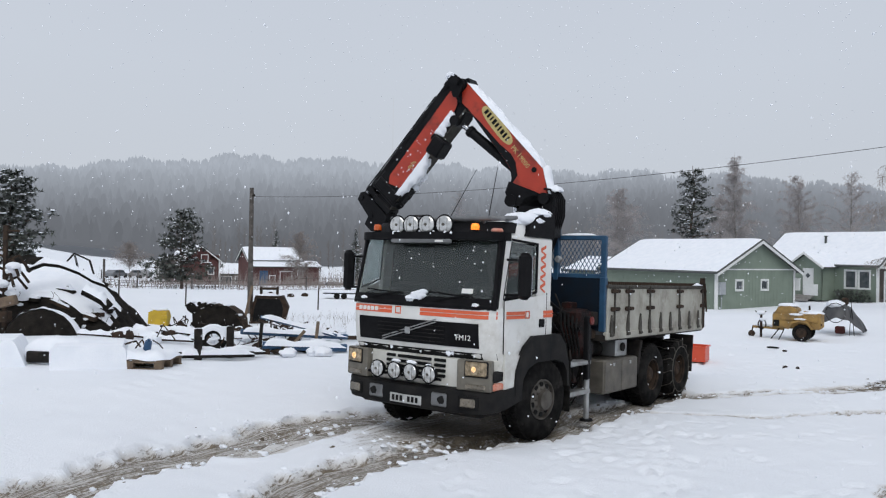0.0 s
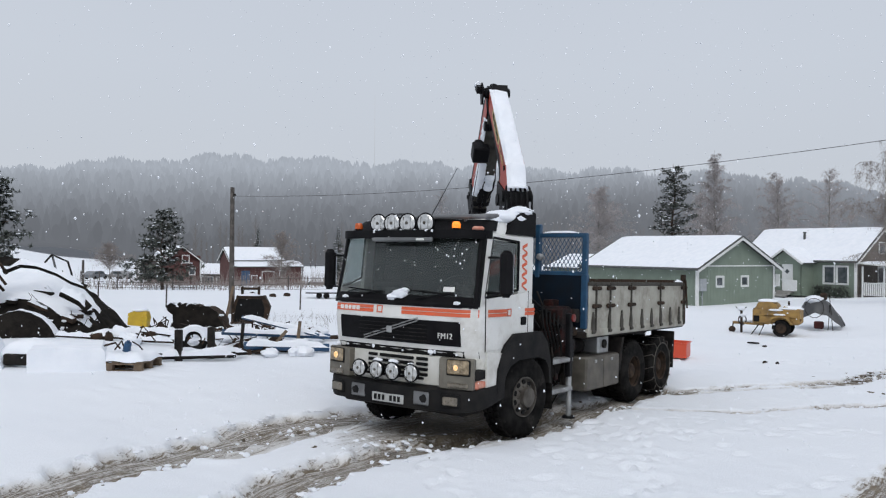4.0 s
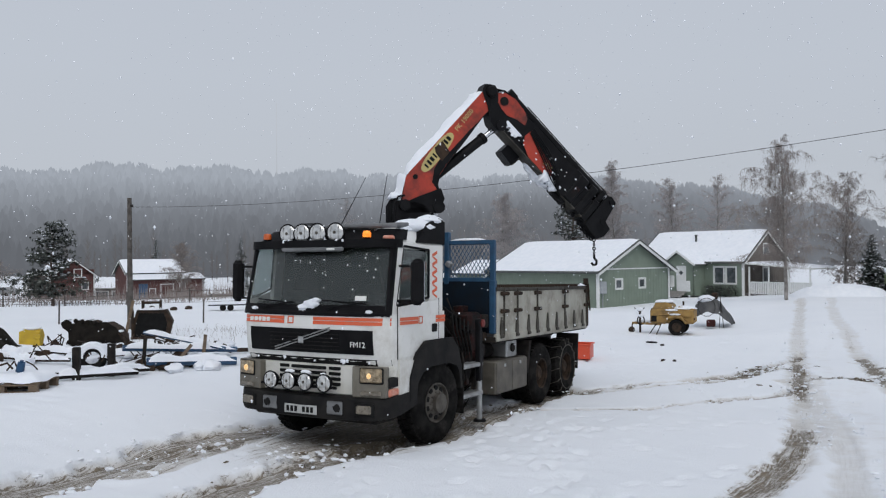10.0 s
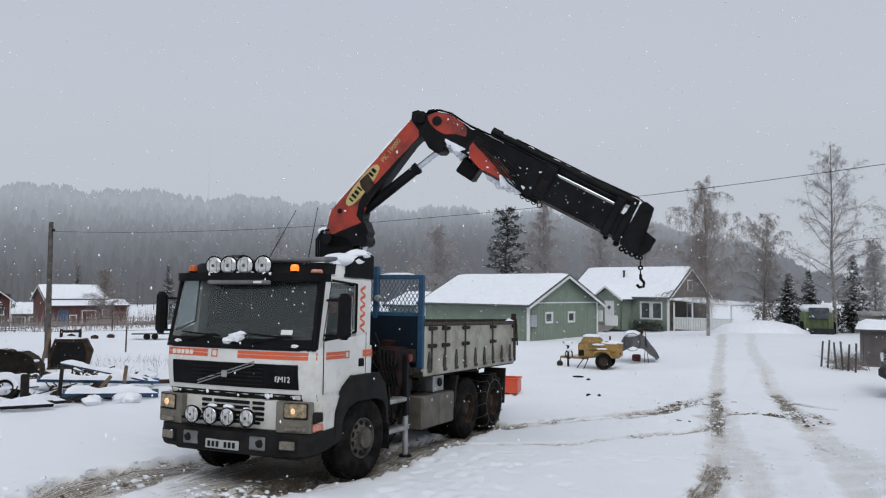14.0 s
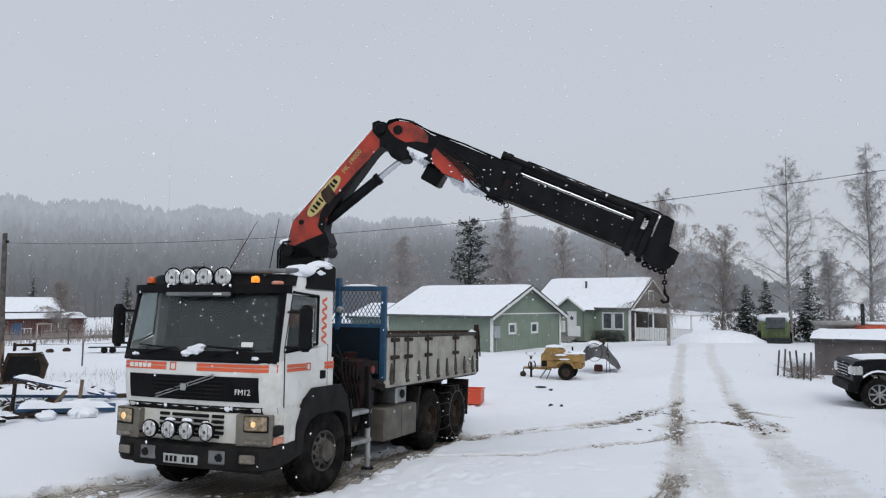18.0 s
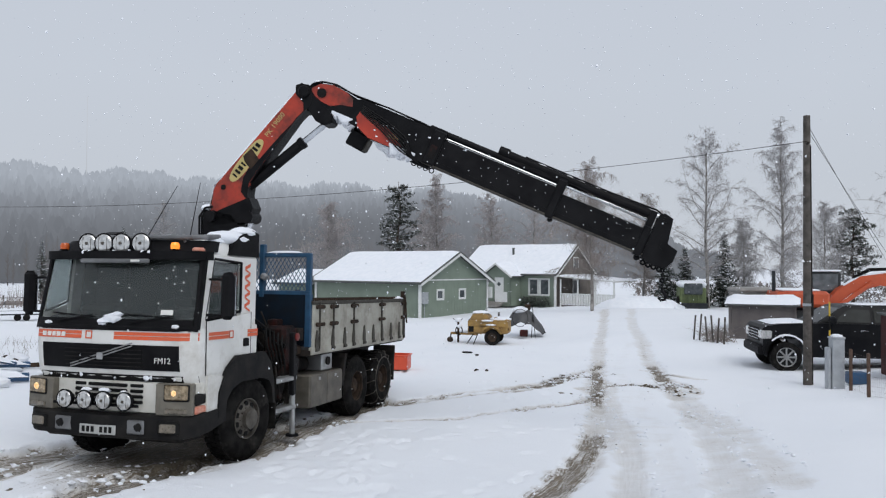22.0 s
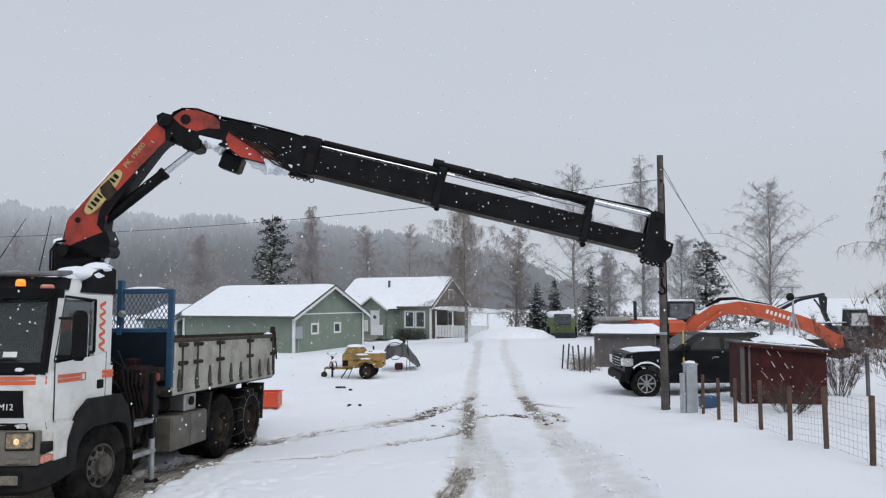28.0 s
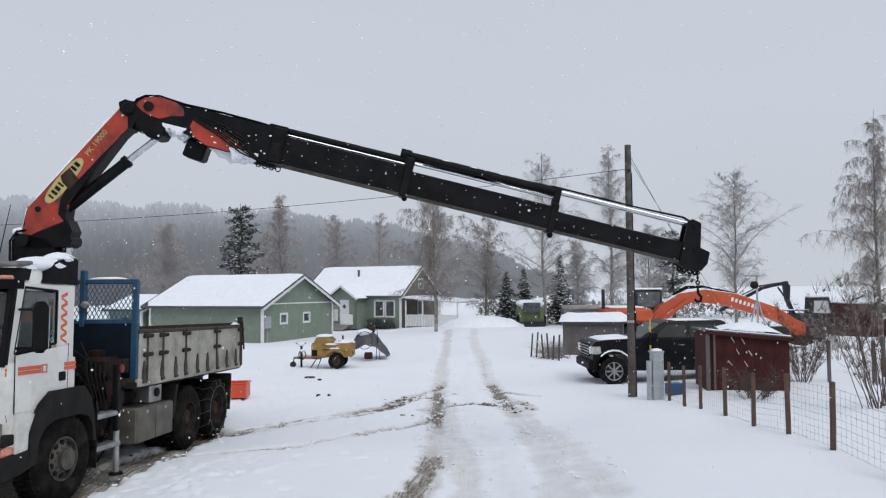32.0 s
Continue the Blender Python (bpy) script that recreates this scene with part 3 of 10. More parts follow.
    wet_on = span(blend("ADD", wet_at.outputs["Fac"], blend("MULTIPLY", blend("SUBTRACT", t1.outputs["Fac"], 0.5), 1.1)), 0.18, 0.85)
    wet_on = blend("MULTIPLY", wet_on, span(wet_at.outputs["Fac"], 0.05, 0.3))
    clean = tint(t3.outputs["Fac"], (0.88, 0.90, 0.935), (0.80, 0.83, 0.875))
    slush = tint(streak.outputs["Fac"], (0.46, 0.43, 0.39), (0.83, 0.825, 0.82))
    dirt = tint(span(blend("ADD", t2.outputs["Fac"], streak.outputs["Fac"]), 0.75, 1.25), (0.045, 0.033, 0.022), (0.25, 0.205, 0.15))
    l.new(tint(mud_on, tint(wet_on, clean, slush), dirt), b.inputs["Base Color"])
    b.inputs["Roughness"].default_value = 0.7
    b.inputs["Specular IOR Level"].default_value = 0.25
    bp = n.new("ShaderNodeBump")
    bp.inputs["Strength"].default_value, bp.inputs["Distance"].default_value = 0.5, 0.03
    hs = n.new("ShaderNodeMath")
    hs.operation = "ADD"
    l.new(blend("ADD", t2.outputs["Fac"], blend("MULTIPLY", streak.outputs["Fac"], blend("MULTIPLY", wet_at.outputs["Fac"], 2.4))), hs.inputs[0])
    l.new(t4.outputs["Fac"], hs.inputs[1])
    l.new(hs.outputs[0], bp.inputs["Height"])
    l.new(bp.outputs["Normal"], b.inputs["Normal"])
    me.materials.append(m)
    solo("ground", me, None, "snow-covered ground with muddy wheel ruts", "ground", kind="structure")


build_ground()


# ---- loose clods thrown up along the ruts ----
def build_clods():
    rnd = random.Random(17)
    snow, dirt = M(), M()
    for way, half, d, slush, share in RUTS:
        for (ax, ay), (bx, by) in zip(way, way[1:]):
            ln = math.hypot(bx - ax, by - ay)
            if min(ay, by) > 14 or slush < 0.5:
                continue
            for _ in range(int(ln * 15)):
                t, side = rnd.random(), rnd.choice((-1, 1)) * half * rnd.gauss(1.15, 0.22)
                x, y = ax + (bx - ax) * t + (by - ay) / ln * side, ay + (by - ay) * t - (bx - ax) / ln * side
                z = gz(x, y)
                r0 = (0.005 + 0.022 * rnd.random() ** 3) * (1.4 if half > 0.3 else 0.8)
                (dirt if rnd.random() < 0.04 * share else snow).ball((x, y, z - r0 * 0.1), (r0 * rnd.uniform(0.8, 2.2), r0 * rnd.uniform(0.8, 1.8), r0 * 0.6), 7, 4, 0.9, rnd.randint(0, 999))
    # churned heaps where the ruts cross
    for cx, cy, spread, num in ((4.45, 9.6, 0.42, 70), (4.0, 8.5, 0.35, 45), (6.35, 8.4, 0.45, 70), (6.85, 7.7, 0.3, 40), (4.95, 7.0, 0.35, 40), (-1.5, -2.2, 0.7, 40), (0.5, -1.6, 0.7, 40)):
        for _ in range(num):
            x, y, r0 = cx + rnd.gauss(0, spread), cy + rnd.gauss(0, spread * 0.6), 0.009 + 0.026 * rnd.random() ** 2
            (dirt if rnd.random() < (0.3 if cy > 0 else 0.08) else snow).ball((x, y, gz(x, y) - 0.01), (r0 * rnd.uniform(1, 2.4), r0 * rnd.uniform(0.8, 1.5), r0 * 0.7), 7, 4, 0.9, rnd.randint(0, 999))
    solo("snow_clod", snow, SNOW, "lumps of snow thrown up along the wheel ruts", "snow", kind="stuff")
    solo("mud_clod", dirt, MUD, "brown lumps of frozen mud beside the ruts", "mud", kind="stuff")


MUD = pbr("frozen_mud", (0.085, 0.068, 0.05), (0.16, 0.135, 0.105), 9.0, 0.85, 0, 0.3, 60, spec=0.2)
build_clods()


# ---- the lorry: nose towards -y, its own left side towards +x ----
TRUCK_AT = pose(0, 0, 0, -1.8, 0, 0)


def cab_plan(zf, w=1.2, r=0.26, back=0.18, bulge=0.05):
    """The cab's outline at one height, its front at y = zf, from the rear left corner round the nose to the rear right one."""
    mid = min(-0.2, back - 0.1)
    pts = [(w, back), (w, mid), (w, zf + r)]
    for k in range(1, 7):
        a = math.pi / 2 * k / 6
        pts.append((w - r + r * math.cos(a), zf + r - r * math.sin(a)))
    for k in range(1, 8):
        x = (w - r) * (1 - 2 * k / 8)
        pts.append((x, zf - bulge * (1 - (x / (w - r)) ** 2)))
    for k in range(0, 7):
        a = math.pi / 2 * (1 - k / 6)
        pts.append((-(w - r + r * math.cos(a)), zf + r - r * math.sin(a)))
    return pts + [(-w, mid), (-w, back)]


NOSE = [(1.02, -1.22), (1.14, -1.27), (1.40, -1.31), (1.60, -1.32), (1.74, -1.31)]


def nose_y(z):
    zs, ys = zip(*(NOSE + [(2.60, -1.12), (2.74, -1.02), (2.86, -0.8)]))
    return float(np.interp(z, zs, ys))


def nose_point(x, z, out=0.0):
    """A point on the front skin."""
    zf, r, w = nose_y(z), 0.26, 1.2
    if abs(x) <= w - r:
        return (x, zf - 0.05 * (1 - (x / (w - r)) ** 2) - out, z)
    s = min(1, (abs(x) - (w - r)) / r)
    return (x, zf + r - r * math.sqrt(max(0, 1 - s * s)) - out, z)


def nose_patch(x0, x1, z0, z1, out, thick=0.01, nu=12, nv=4):
    """A thin panel that follows the front skin."""
    m = M()
    m.sheet(lambda u, v: nose_point(x0 + (x1 - x0) * u, z0 + (z1 - z0) * v, out), nu, nv)
    k = len(m.v)
    m.v += [(p[0], p[1] + thick, p[2]) for p in m.v]
    fs = [tuple(k + i for i in reversed(f)) for f in m.f]
    w = nu + 1
    rim = list(range(w)) + [w * j + nu for j in range(1, nv + 1)] + [w * nv + i for i in range(nu - 1, -1, -1)] + [w * j for j in range(nv - 1, 0, -1)]
    fs += [(rim[i], k + rim[i], k + rim[(i + 1) % len(rim)], rim[(i + 1) % len(rim)]) for i in range(len(rim))]
    m.f += [tuple(f) for f in fs]
    return m


def loft(m, rings, closed=True, caps=True):
    n = len(rings[0])
    k = len(m.v)
    for ring in rings:
        m.v += [tuple(p) for p in ring]
    last = n if closed else n - 1
    for j in range(len(rings) - 1):
        m.f += [(k + j * n + (i + 1) % n, k + j * n + i, k + (j + 1) * n + i, k + (j + 1) * n + (i + 1) % n) for i in range(last)]
    if caps:
        m.f += [tuple(k + i for i in range(n)), tuple(k + (len(rings) - 1) * n + i for i in range(n - 1, -1, -1))]
    return m


def make_wheel(parent, x, y, z, side, kind):
    """One tyre with its rim; side +1 is the lorry's left. The outer face lies at x."""
    w = new("wheel")
    w.parent = parent
    w.location = (x, y, z)
    if kind == "front":
        w.scale = (1, 1.05, 1.05)
    R, W = 0.52, 0.31
    m = M()
    o = side
    m.lathe([(0.25, -0.03), (0.27, 0.004), (0.31, 0.014), (0.40, 0.02), (0.47, 0.012), (0.505, -0.015), (R, -0.05), (R, -W + 0.05), (0.505, -W + 0.015), (0.47, -W - 0.012), (0.40, -W - 0.02), (0.27, -W)], (0, 0, 0), (o, 0, 0), 40)
    for i in range(40):
        a = 6.28319 * i / 40
        for row, h in enumerate((-0.07, -0.155, -0.24)):
            b = a + row * 0.05
            m.box((o * h, math.cos(b) * (R + 0.004), math.sin(b) * (R + 0.004)), (0.07, 0.055, 0.03), 0, Matrix.Rotation(b - math.pi / 2, 3, "X"))
    part("tyre", m, RUBBER, w, "worn black truck tyre with block tread")
    rim = M()
    if kind == "front":
        rim.lathe([(0.295, -0.02), (0.30, 0.008), (0.285, 0.008), (0.268, -0.035), (0.255, -0.035), (0.19, -0.012), (0.15, 0.02), (0.145, 0.075), (0.10, 0.085), (0.0, 0.085)], (0, 0, 0), (o, 0, 0), 36)
        rim.v = [(v[0], v[1] * 0.86, v[2] * 0.86) for v in rim.v]
    else:
        rim.lathe([(0.295, -0.02), (0.30, 0.005), (0.285, 0.005), (0.27, -0.16), (0.16, -0.17), (0.15, -0.06), (0.11, -0.03), (0.0, -0.03)], (0, 0, 0), (o, 0, 0), 36)
        rim.v = [(v[0], v[1] * 0.9, v[2] * 0.9) for v in rim.v]
    part("rim", rim, RIM if kind == "front" else RUSTDARK, w)
    for i in range(10):
        a = 6.28319 * (i + 0.5) / 10
        h = -0.026 if kind == "front" else -0.158
        hm = M().lathe([(0.034, -0.012), (0.034, 0.014), (0.0, 0.014)], (o * h, math.cos(a) * 0.187, math.sin(a) * 0.187), (o, 0, 0.0), 12)
        part("hand_hole", hm, INK, w)
        nm = M().cyl((o * (h + 0.02), math.cos(a + .31) * 0.142, math.sin(a + .31) * 0.142), (o * (h + 0.05), math.cos(a + .31) * 0.142, math.sin(a + .31) * 0.142), 0.014, n=6)
        part("wheel_nut", nm, RIM if kind == "front" else RUSTDARK, w)
    return w


def round_lamp(parent, name, c, r, facing, glass, label):
    """A round spot lamp: a black bowl, a bright rim and a ribbed glass."""
    d = Vector(facing).normalized()
    b = M().lathe([(0.0, -0.11), (r * 0.55, -0.10), (r * 0.9, -0.04), (r, 0.0), (r * 1.03, 0.012), (r * 0.93, 0.02)], c, d, 24)
    lamp = part(name, b, BLACKPL, parent, label)
    part("lamp_glass", M().lathe([(r * 0.90, 0.014), (r * 0.78, 0.026), (r * 0.45, 0.036), (0, 0.04)], c, d, 24), glass, lamp)
    part("bulb_cap", M().lathe([(r * 0.17, 0.036), (r * 0.15, 0.046), (0, 0.050)], c, d, 12), RIM, lamp)
    side = d.cross(Vector((0, 0, 1))).normalized()
    for k in (-1, 1):
        o = Vector(c) + d * 0.034 + side * r * 0.42 * k
        part("lens_rib", M().cyl(o - Vector((0, 0, r * 0.62)), o + Vector((0, 0, r * 0.62)), 0.004, n=5), RIM, lamp)
    return lamp


def build_truck():
    tk = thing("tipper_truck", "white tipper truck with orange stripes and grey dropsides, in snow", "truck", TRUCK_AT)
    # lower cab shell, roof and the posts between them
    m = M()
    loft(m, [[(x, y, z) for x, y in cab_plan(zf)] for z, zf in NOSE])
    body = part("cab_body", m, WHITE, tk, "white cab shell with road dirt")
    m = M()
    loft(m, [[(x, y, z) for x, y in cab_plan(nose_y(z), w, 0.26)] for z, w in ((2.60, 1.17), (2.72, 1.14), (2.82, 1.08), (2.88, 0.98))])
    part("cab_roof", m, WHITE, tk)
    m = M()
    m.box((0, 0.14, 2.16), (2.34, 0.06, 0.92), 0.02)
    for s in (1, -1):
        m.prism([(-0.22, 1.72), (0.17, 1.72), (0.17, 2.64), (-0.20, 2.64)][::1], s * 1.145 - 0.03, s * 1.145 + 0.03, "x")
    part("cab_back", m, WHITE, tk)
    for s in (1, -1):
        lo, hi = nose_point(s * 1.15, 1.70), nose_point(s * 1.11, 2.64)
        m = M().tube([lo, ((lo[0] + hi[0]) / 2, (lo[1] + hi[1]) / 2 - 0.004, (lo[2] + hi[2]) / 2), hi], 0.034, 8)
        m.prism([(-1.20, 1.72), (-1.15, 1.72), (-1.01, 2.62), (-1.05, 2.62)], s * 1.13 - 0.03, s * 1.15 + 0.03, "x")
        part("windscreen_post", m, BLACKPL, tk)
        m = M().prism([(-1.15, 1.72), (-1.03, 1.72), (-0.885, 2.62), (-1.01, 2.62)], s * 1.15 - 0.03, s * 1.15 + 0.034, "x")
        m.box((s * 1.15, -0.55, 2.61), (0.06, 0.75, 0.09), 0.02)
        part("door_frame", m, WHITE, tk, "white door frame beside the windscreen")
    part("rear_lining", M().box((0, 0.095, 2.16), (2.26, 0.02, 0.86), 0.005), DARKINT, tk, "dark lining behind the seats")
    part("roof_lining", M().box((0, -0.45, 2.60), (2.2, 1.0, 0.02), 0.005), DARKINT, tk)
    # windscreen, side panes and what shows through them
    m = M()
    m.sheet(lambda u, v: nose_point(-1.13 + 2.26 * u, 1.72 + 0.90 * v, -0.012), 20, 6)
    ws = part("windscreen", m, SCREEN, tk, "wide dark windscreen with snow specks")
    ws.visible_shadow = False
    rim = M()
    rim.tube([nose_point(-1.14 + 2.28 * i / 20, 1.735, 0.004) for i in range(21)], 0.03, 6)
    rim.tube([nose_point(-1.14 + 2.28 * i / 20, 2.61, 0.004) for i in range(21)], 0.03, 6)
    part("windscreen_seal", rim, BLACKPL, tk)
    part("cowl_panel", nose_patch(-1.12, 1.12, 1.70, 1.84, 0.008, 0.012, 16), BLACKPL, tk, "black cowl below the windscreen")
    for s in (1, -1):
        m = M().prism([(-1.03, 1.86), (-0.25, 1.96), (-0.25, 2.54), (-0.87, 2.57)], s * 1.165 - 0.004, s * 1.165 + 0.004, "x")
        g = part("side_window", m, SIDEGLASS, tk, "dark side window")
        g.visible_shadow = False
        fr = M()
        ring = [(-1.05, 1.84), (-0.22, 1.93), (-0.22, 2.57), (-0.88, 2.60)]
        for (a, b), (c, d) in zip(ring, ring[1:] + ring[:1]):
            fr.cyl((s * 1.172, a, b), (s * 1.172, c, d), 0.018, n=6)
        part("window_seal", fr, BLACKPL, tk)
        # door skin below the window, a few millimetres proud
        dm = M().prism([(-1.03, 1.18), (-0.60, 1.18), (-0.42, 1.34), (0.0, 1.34), (0.0, 1.90), (-1.05, 1.82)], s * 1.198, s * 1.208, "x")
        dr = part("door", dm, WHITE, tk, "white cab door")
        part("door_handle", M().box((s * 1.214, -0.12, 1.52), (0.02, 0.14, 0.11), 0.012), BLACKPL, dr, "black door handle")
        for a, b in (((-1.045, 1.16), (-1.06, 1.84)), ((0.008, 1.34), (0.008, 1.92))):
            part("door_seam", M().cyl((s * 1.205, *a), (s * 1.205, *b), 0.006, n=5), INK, dr)
    for x in (0.62, -0.62):
        seat = part("cab_seat", M().box((x, -0.25, 1.82), (0.5, 0.5, 0.16), 0.05), DARKINT, tk)
        part("seat_back", M().box((x, -0.02, 2.12), (0.48, 0.14, 0.62), 0.05), DARKINT, seat)
        part("headrest", M().box((x, 0.0, 2.5), (0.26, 0.1, 0.16), 0.04), DARKINT, seat)
    part("dashboard", M().box((0, -0.95, 1.76), (2.1, 0.36, 0.14), 0.05).box((0.62, -0.8, 1.86), (0.4, 0.18, 0.12), 0.04), DARKINT, tk)
    part("steering_wheel", M().lathe([(0.22, -0.012), (0.235, 0), (0.22, 0.012), (0.205, 0), (0.22, -0.012)], (0.62, -0.68, 1.95), (0, -0.5, 1), 24).cyl((0.62, -0.68, 1.95), (0.62, -0.85, 1.8), 0.03, n=8), DARKINT, tk)
    # sun visor, lamps on the roof
    vis = M()
    loft(vis, [[(x, y - 0.10, z) for x, y in cab_plan(nose_y(2.62) - 0.02, 1.20, 0.3)[2:-2]] + [(-1.0, -0.75, z), (1.0, -0.75, z)] for z in (2.575, 2.68)])
    loft(vis, [[(x * (1 - 0.5 * (z - 2.68)), y - 0.06 + 1.2 * (z - 2.68), z) for x, y in cab_plan(nose_y(2.70), 1.18, 0.3)[2:-2]] + [(-0.95, -0.5, z), (0.95, -0.5, z)] for z in (2.682, 2.76, 2.83)])
    part("sun_visor", vis, BLACKPL, tk, "black sun visor over the windscreen")
    part("visor_lamp_strip", M().box((0.02, -1.28, 2.555), (1.0, 0.05, 0.055), 0.015), TUBEGREY, tk, "dirty marker lamp strip under the visor")
    part("lit_marker", M().box((0.34, -1.31, 2.555), (0.13, 0.02, 0.03), 0.008), PALEINK, tk, "pale marker glass")
    bar = M()
    bar.tube([(-0.72, -0.95, 2.87), (-0.6, -1.0, 2.86), (0.95, -1.0, 2.86), (1.05, -0.9, 2.87), (1.08, 0.1, 2.94)], 0.035, 10)
    bar.tube([(-0.72, -0.95, 2.87), (-0.85, -0.85, 2.89), (-0.9, 0.1, 2.94)], 0.03, 8)
    for x in (-0.5, 0.1, 0.8):
        bar.cyl((x, -1.0, 2.90), (x, -0.95, 2.8), 0.02, n=8)
    part("roof_lamp_bar", bar, TUBEGREY, tk, "dull grey tube lamp bar on the roof")
    for x in (-0.44, -0.20, 0.06, 0.35):
        round_lamp(tk, "roof_spot_lamp", (x, -1.21, 2.775), 0.130, (0.12, -1, 0.0), LAMPGLASS, "round spot lamp with clear glass")
    for x in (-0.84, 0.80):
        bc = part("beacon", M().lathe([(0.04, 0), (0.045, 0.03), (0.058, 0.04)], (x, -1.16, 2.665), (0, 0, 1), 16), BLACKPL, tk, "amber warning beacon")
        part("beacon_dome", M().lathe([(0.054, 0.04), (0.056, 0.09), (0.042, 0.12), (0, 0.127)], (x, -1.16, 2.665), (0, 0, 1), 16), AMBER if x > 0 else AMBERDARK, bc, "lit amber dome" if x > 0 else "unlit amber dome")
    part("corner_marker", M().box((1.06, -1.05, 2.70), (0.15, 0.12, 0.06), 0.02, Matrix.Rotation(radians(35), 3, "Z")), AMBERDULL, tk)
    # air deflector at the back of the roof, under snow
    for s in (1, -1):
        m = M().prism([(-0.55, 2.66), (0.22, 2.66), (0.22, 2.98), (0.05, 3.02), (-0.30, 2.92)], s * 1.06 - 0.10, s * 1.06 + 0.12, "x")
        part("air_deflector", m, BLACKPL, tk, "dark side air deflector")
    sn = M()
    part("snow_cushion", M().ball((0.97, -0.20, 2.89), (0.22, 0.50, 0.11), 20, 10, 0.05, 3).ball((1.04, 0.02, 2.98), (0.16, 0.26, 0.09), 16, 8, 0.12, 4).ball((0.99, -0.62, 2.84), (0.12, 0.16, 0.06), 12, 7, 0.25, 5), SNOW, tk, "rounded cushion of snow on the roof corner")
    sn.sheet(lambda u, v: (1.0 - 1.9 * u, -0.55 + 0.7 * v, 2.885 + 0.05 * (1 - (2 * v - 1) ** 4) + 0.012 * math.sin(15 * u + 4 * v)), 14, 8)
    part("snow_cap", sn, SNOW, tk, "fresh snow on the cab roof")
    # front: stripes, upper grille, lower panel
    band = M()
    for x0, x1 in ((-1.16, -0.36), (0.12, 1.18)):
        band.add(*(lambda q: (q.v, q.f))(nose_patch(x0, x1, 1.645, 1.685, 0.006, 0.004, 12, 1)))
        band.add(*(lambda q: (q.v, q.f))(nose_patch(x0, x1, 1.592, 1.637, 0.006, 0.004, 12, 1)))
    part("front_stripe", band, ORANGE, tk, "two-line orange stripe across the front")
    marks = M()
    for x0, x1 in ((-0.98, -0.92), (-0.90, -0.84), (-0.82, -0.77), (-0.75, -0.69), (-0.67, -0.61)):
        marks.add(*(lambda q: (q.v, q.f))(nose_patch(x0, x1, 1.61, 1.665, 0.010, 0.003, 2, 1)))
    part("maker_mark", marks, PALEINK, tk, "small pale maker's mark")
    sq = M()
    for x in (-0.25,):
        for a, b, c, d in ((-.05, .05, .035, .05), (-.05, .05, -.05, -.035), (-.05, -.035, -.05, .05), (.035, .05, -.05, .05)):
            sq.add(*(lambda q: (q.v, q.f))(nose_patch(x + a, x + b, 1.64 + c, 1.64 + d, 0.006, 0.003, 2, 1)))
    part("stripe_emblem", sq, ORANGE, tk)
    for s in (1, -1):
        for z in (1.665, 1.614):
            part("side_stripe", M().box((s * 1.212, -0.78, z), (0.004, 0.45, 0.042)), ORANGE, tk)
            part("side_stripe", M().box((s * 1.212, 0.05, z), (0.004, 0.26, 0.042)), ORANGE, tk)
        side = M()
        for a, b, c, d in ((-.05, .05, .035, .05), (-.05, .05, -.05, -.035), (-.05, -.035, -.05, .05), (.035, .05, -.05, .05)):
            side.box((s * 1.212, -0.49 + (a + b) / 2, 1.64 + (c + d) / 2), (0.004, b - a, d - c))
        part("side_emblem", side, ORANGE, tk)
        for k in range(5):
            zig = M()
            z = 2.52 - 0.125 * k
            zig.add([(s * 1.178, -0.13, z), (s * 1.178, 0.01, z + 0.05), (s * 1.178, 0.01, z + 0.005), (s * 1.178, -0.13, z - 0.045)], [(0, 1, 2, 3) if s > 0 else (3, 2, 1, 0)])
            zig.add([(s * 1.179, -0.13, z - 0.045), (s * 1.179, -0.09, z - 0.035), (s * 1.179, 0.01, z - 0.075), (s * 1.179, 0.01, z - 0.105)], [(0, 1, 2, 3) if s > 0 else (3, 2, 1, 0)])
            part("zigzag_graphic", zig, ORANGE, tk, "orange zigzag on the rear post")
    gr = part("upper_grille", nose_patch(-0.97, 1.0, 1.225, 1.53, 0.012, 0.02, 16, 3), BLACKPL, tk, "black upper grille panel")
    for k in range(5):
        z = 1.26 + 0.05 * k
        part("grille_slat", nose_patch(-0.60, 0.52, z, z + 0.012, 0.026, 0.02, 10, 1), BUMPER, gr)
    diag = M()
    p, q = nose_point(-0.52, 1.24, 0.03), nose_point(0.40, 1.52, 0.03)
    for d in (0.0, 0.035):
        diag.cyl((p[0], p[1], p[2] + d), (q[0], q[1] - 0.01, q[2] + d), 0.009, n=6)
    part("grille_bar", diag, ALU, gr, "thin bright diagonal bar")
    part("grille_emblem", M().box((-0.06, nose_y(1.38) - 0.085, 1.385), (0.09, 0.02, 0.09), 0.02), ALU, gr)
    me = letters("FM12", 0.10)
    me.materials.append(PALEINK)
    o = part("model_letters", me, None, gr, "pale raised letters")
    px, py, pz = nose_point(0.79, 1.345, 0.018)
    o.matrix_basis = face_to(px, py, pz, (1, 0.06, 0), (0, 0, 1))
    # the gap's shade is painted as a black strip on the nose skin
    part("panel_gap_shade", nose_patch(-1.17, 1.17, 1.085, 1.165, 0.004, 0.02, 16, 1), INK, tk, "black strip for the shade in the gap under the bonnet edge")
    for k, (x, s) in enumerate(((-1.08, .03), (-0.86, .014), (-0.38, .02), (0.12, .013), (0.55, .03), (0.62, .02), (0.93, .013))):
        part("gap_snow", M().ball(nose_point(x, 1.12 + 0.01 * (k % 3), 0.012), (s * 1.3, 0.012, s), 8, 5, 0.8, k), SNOW, tk)
    low = M()
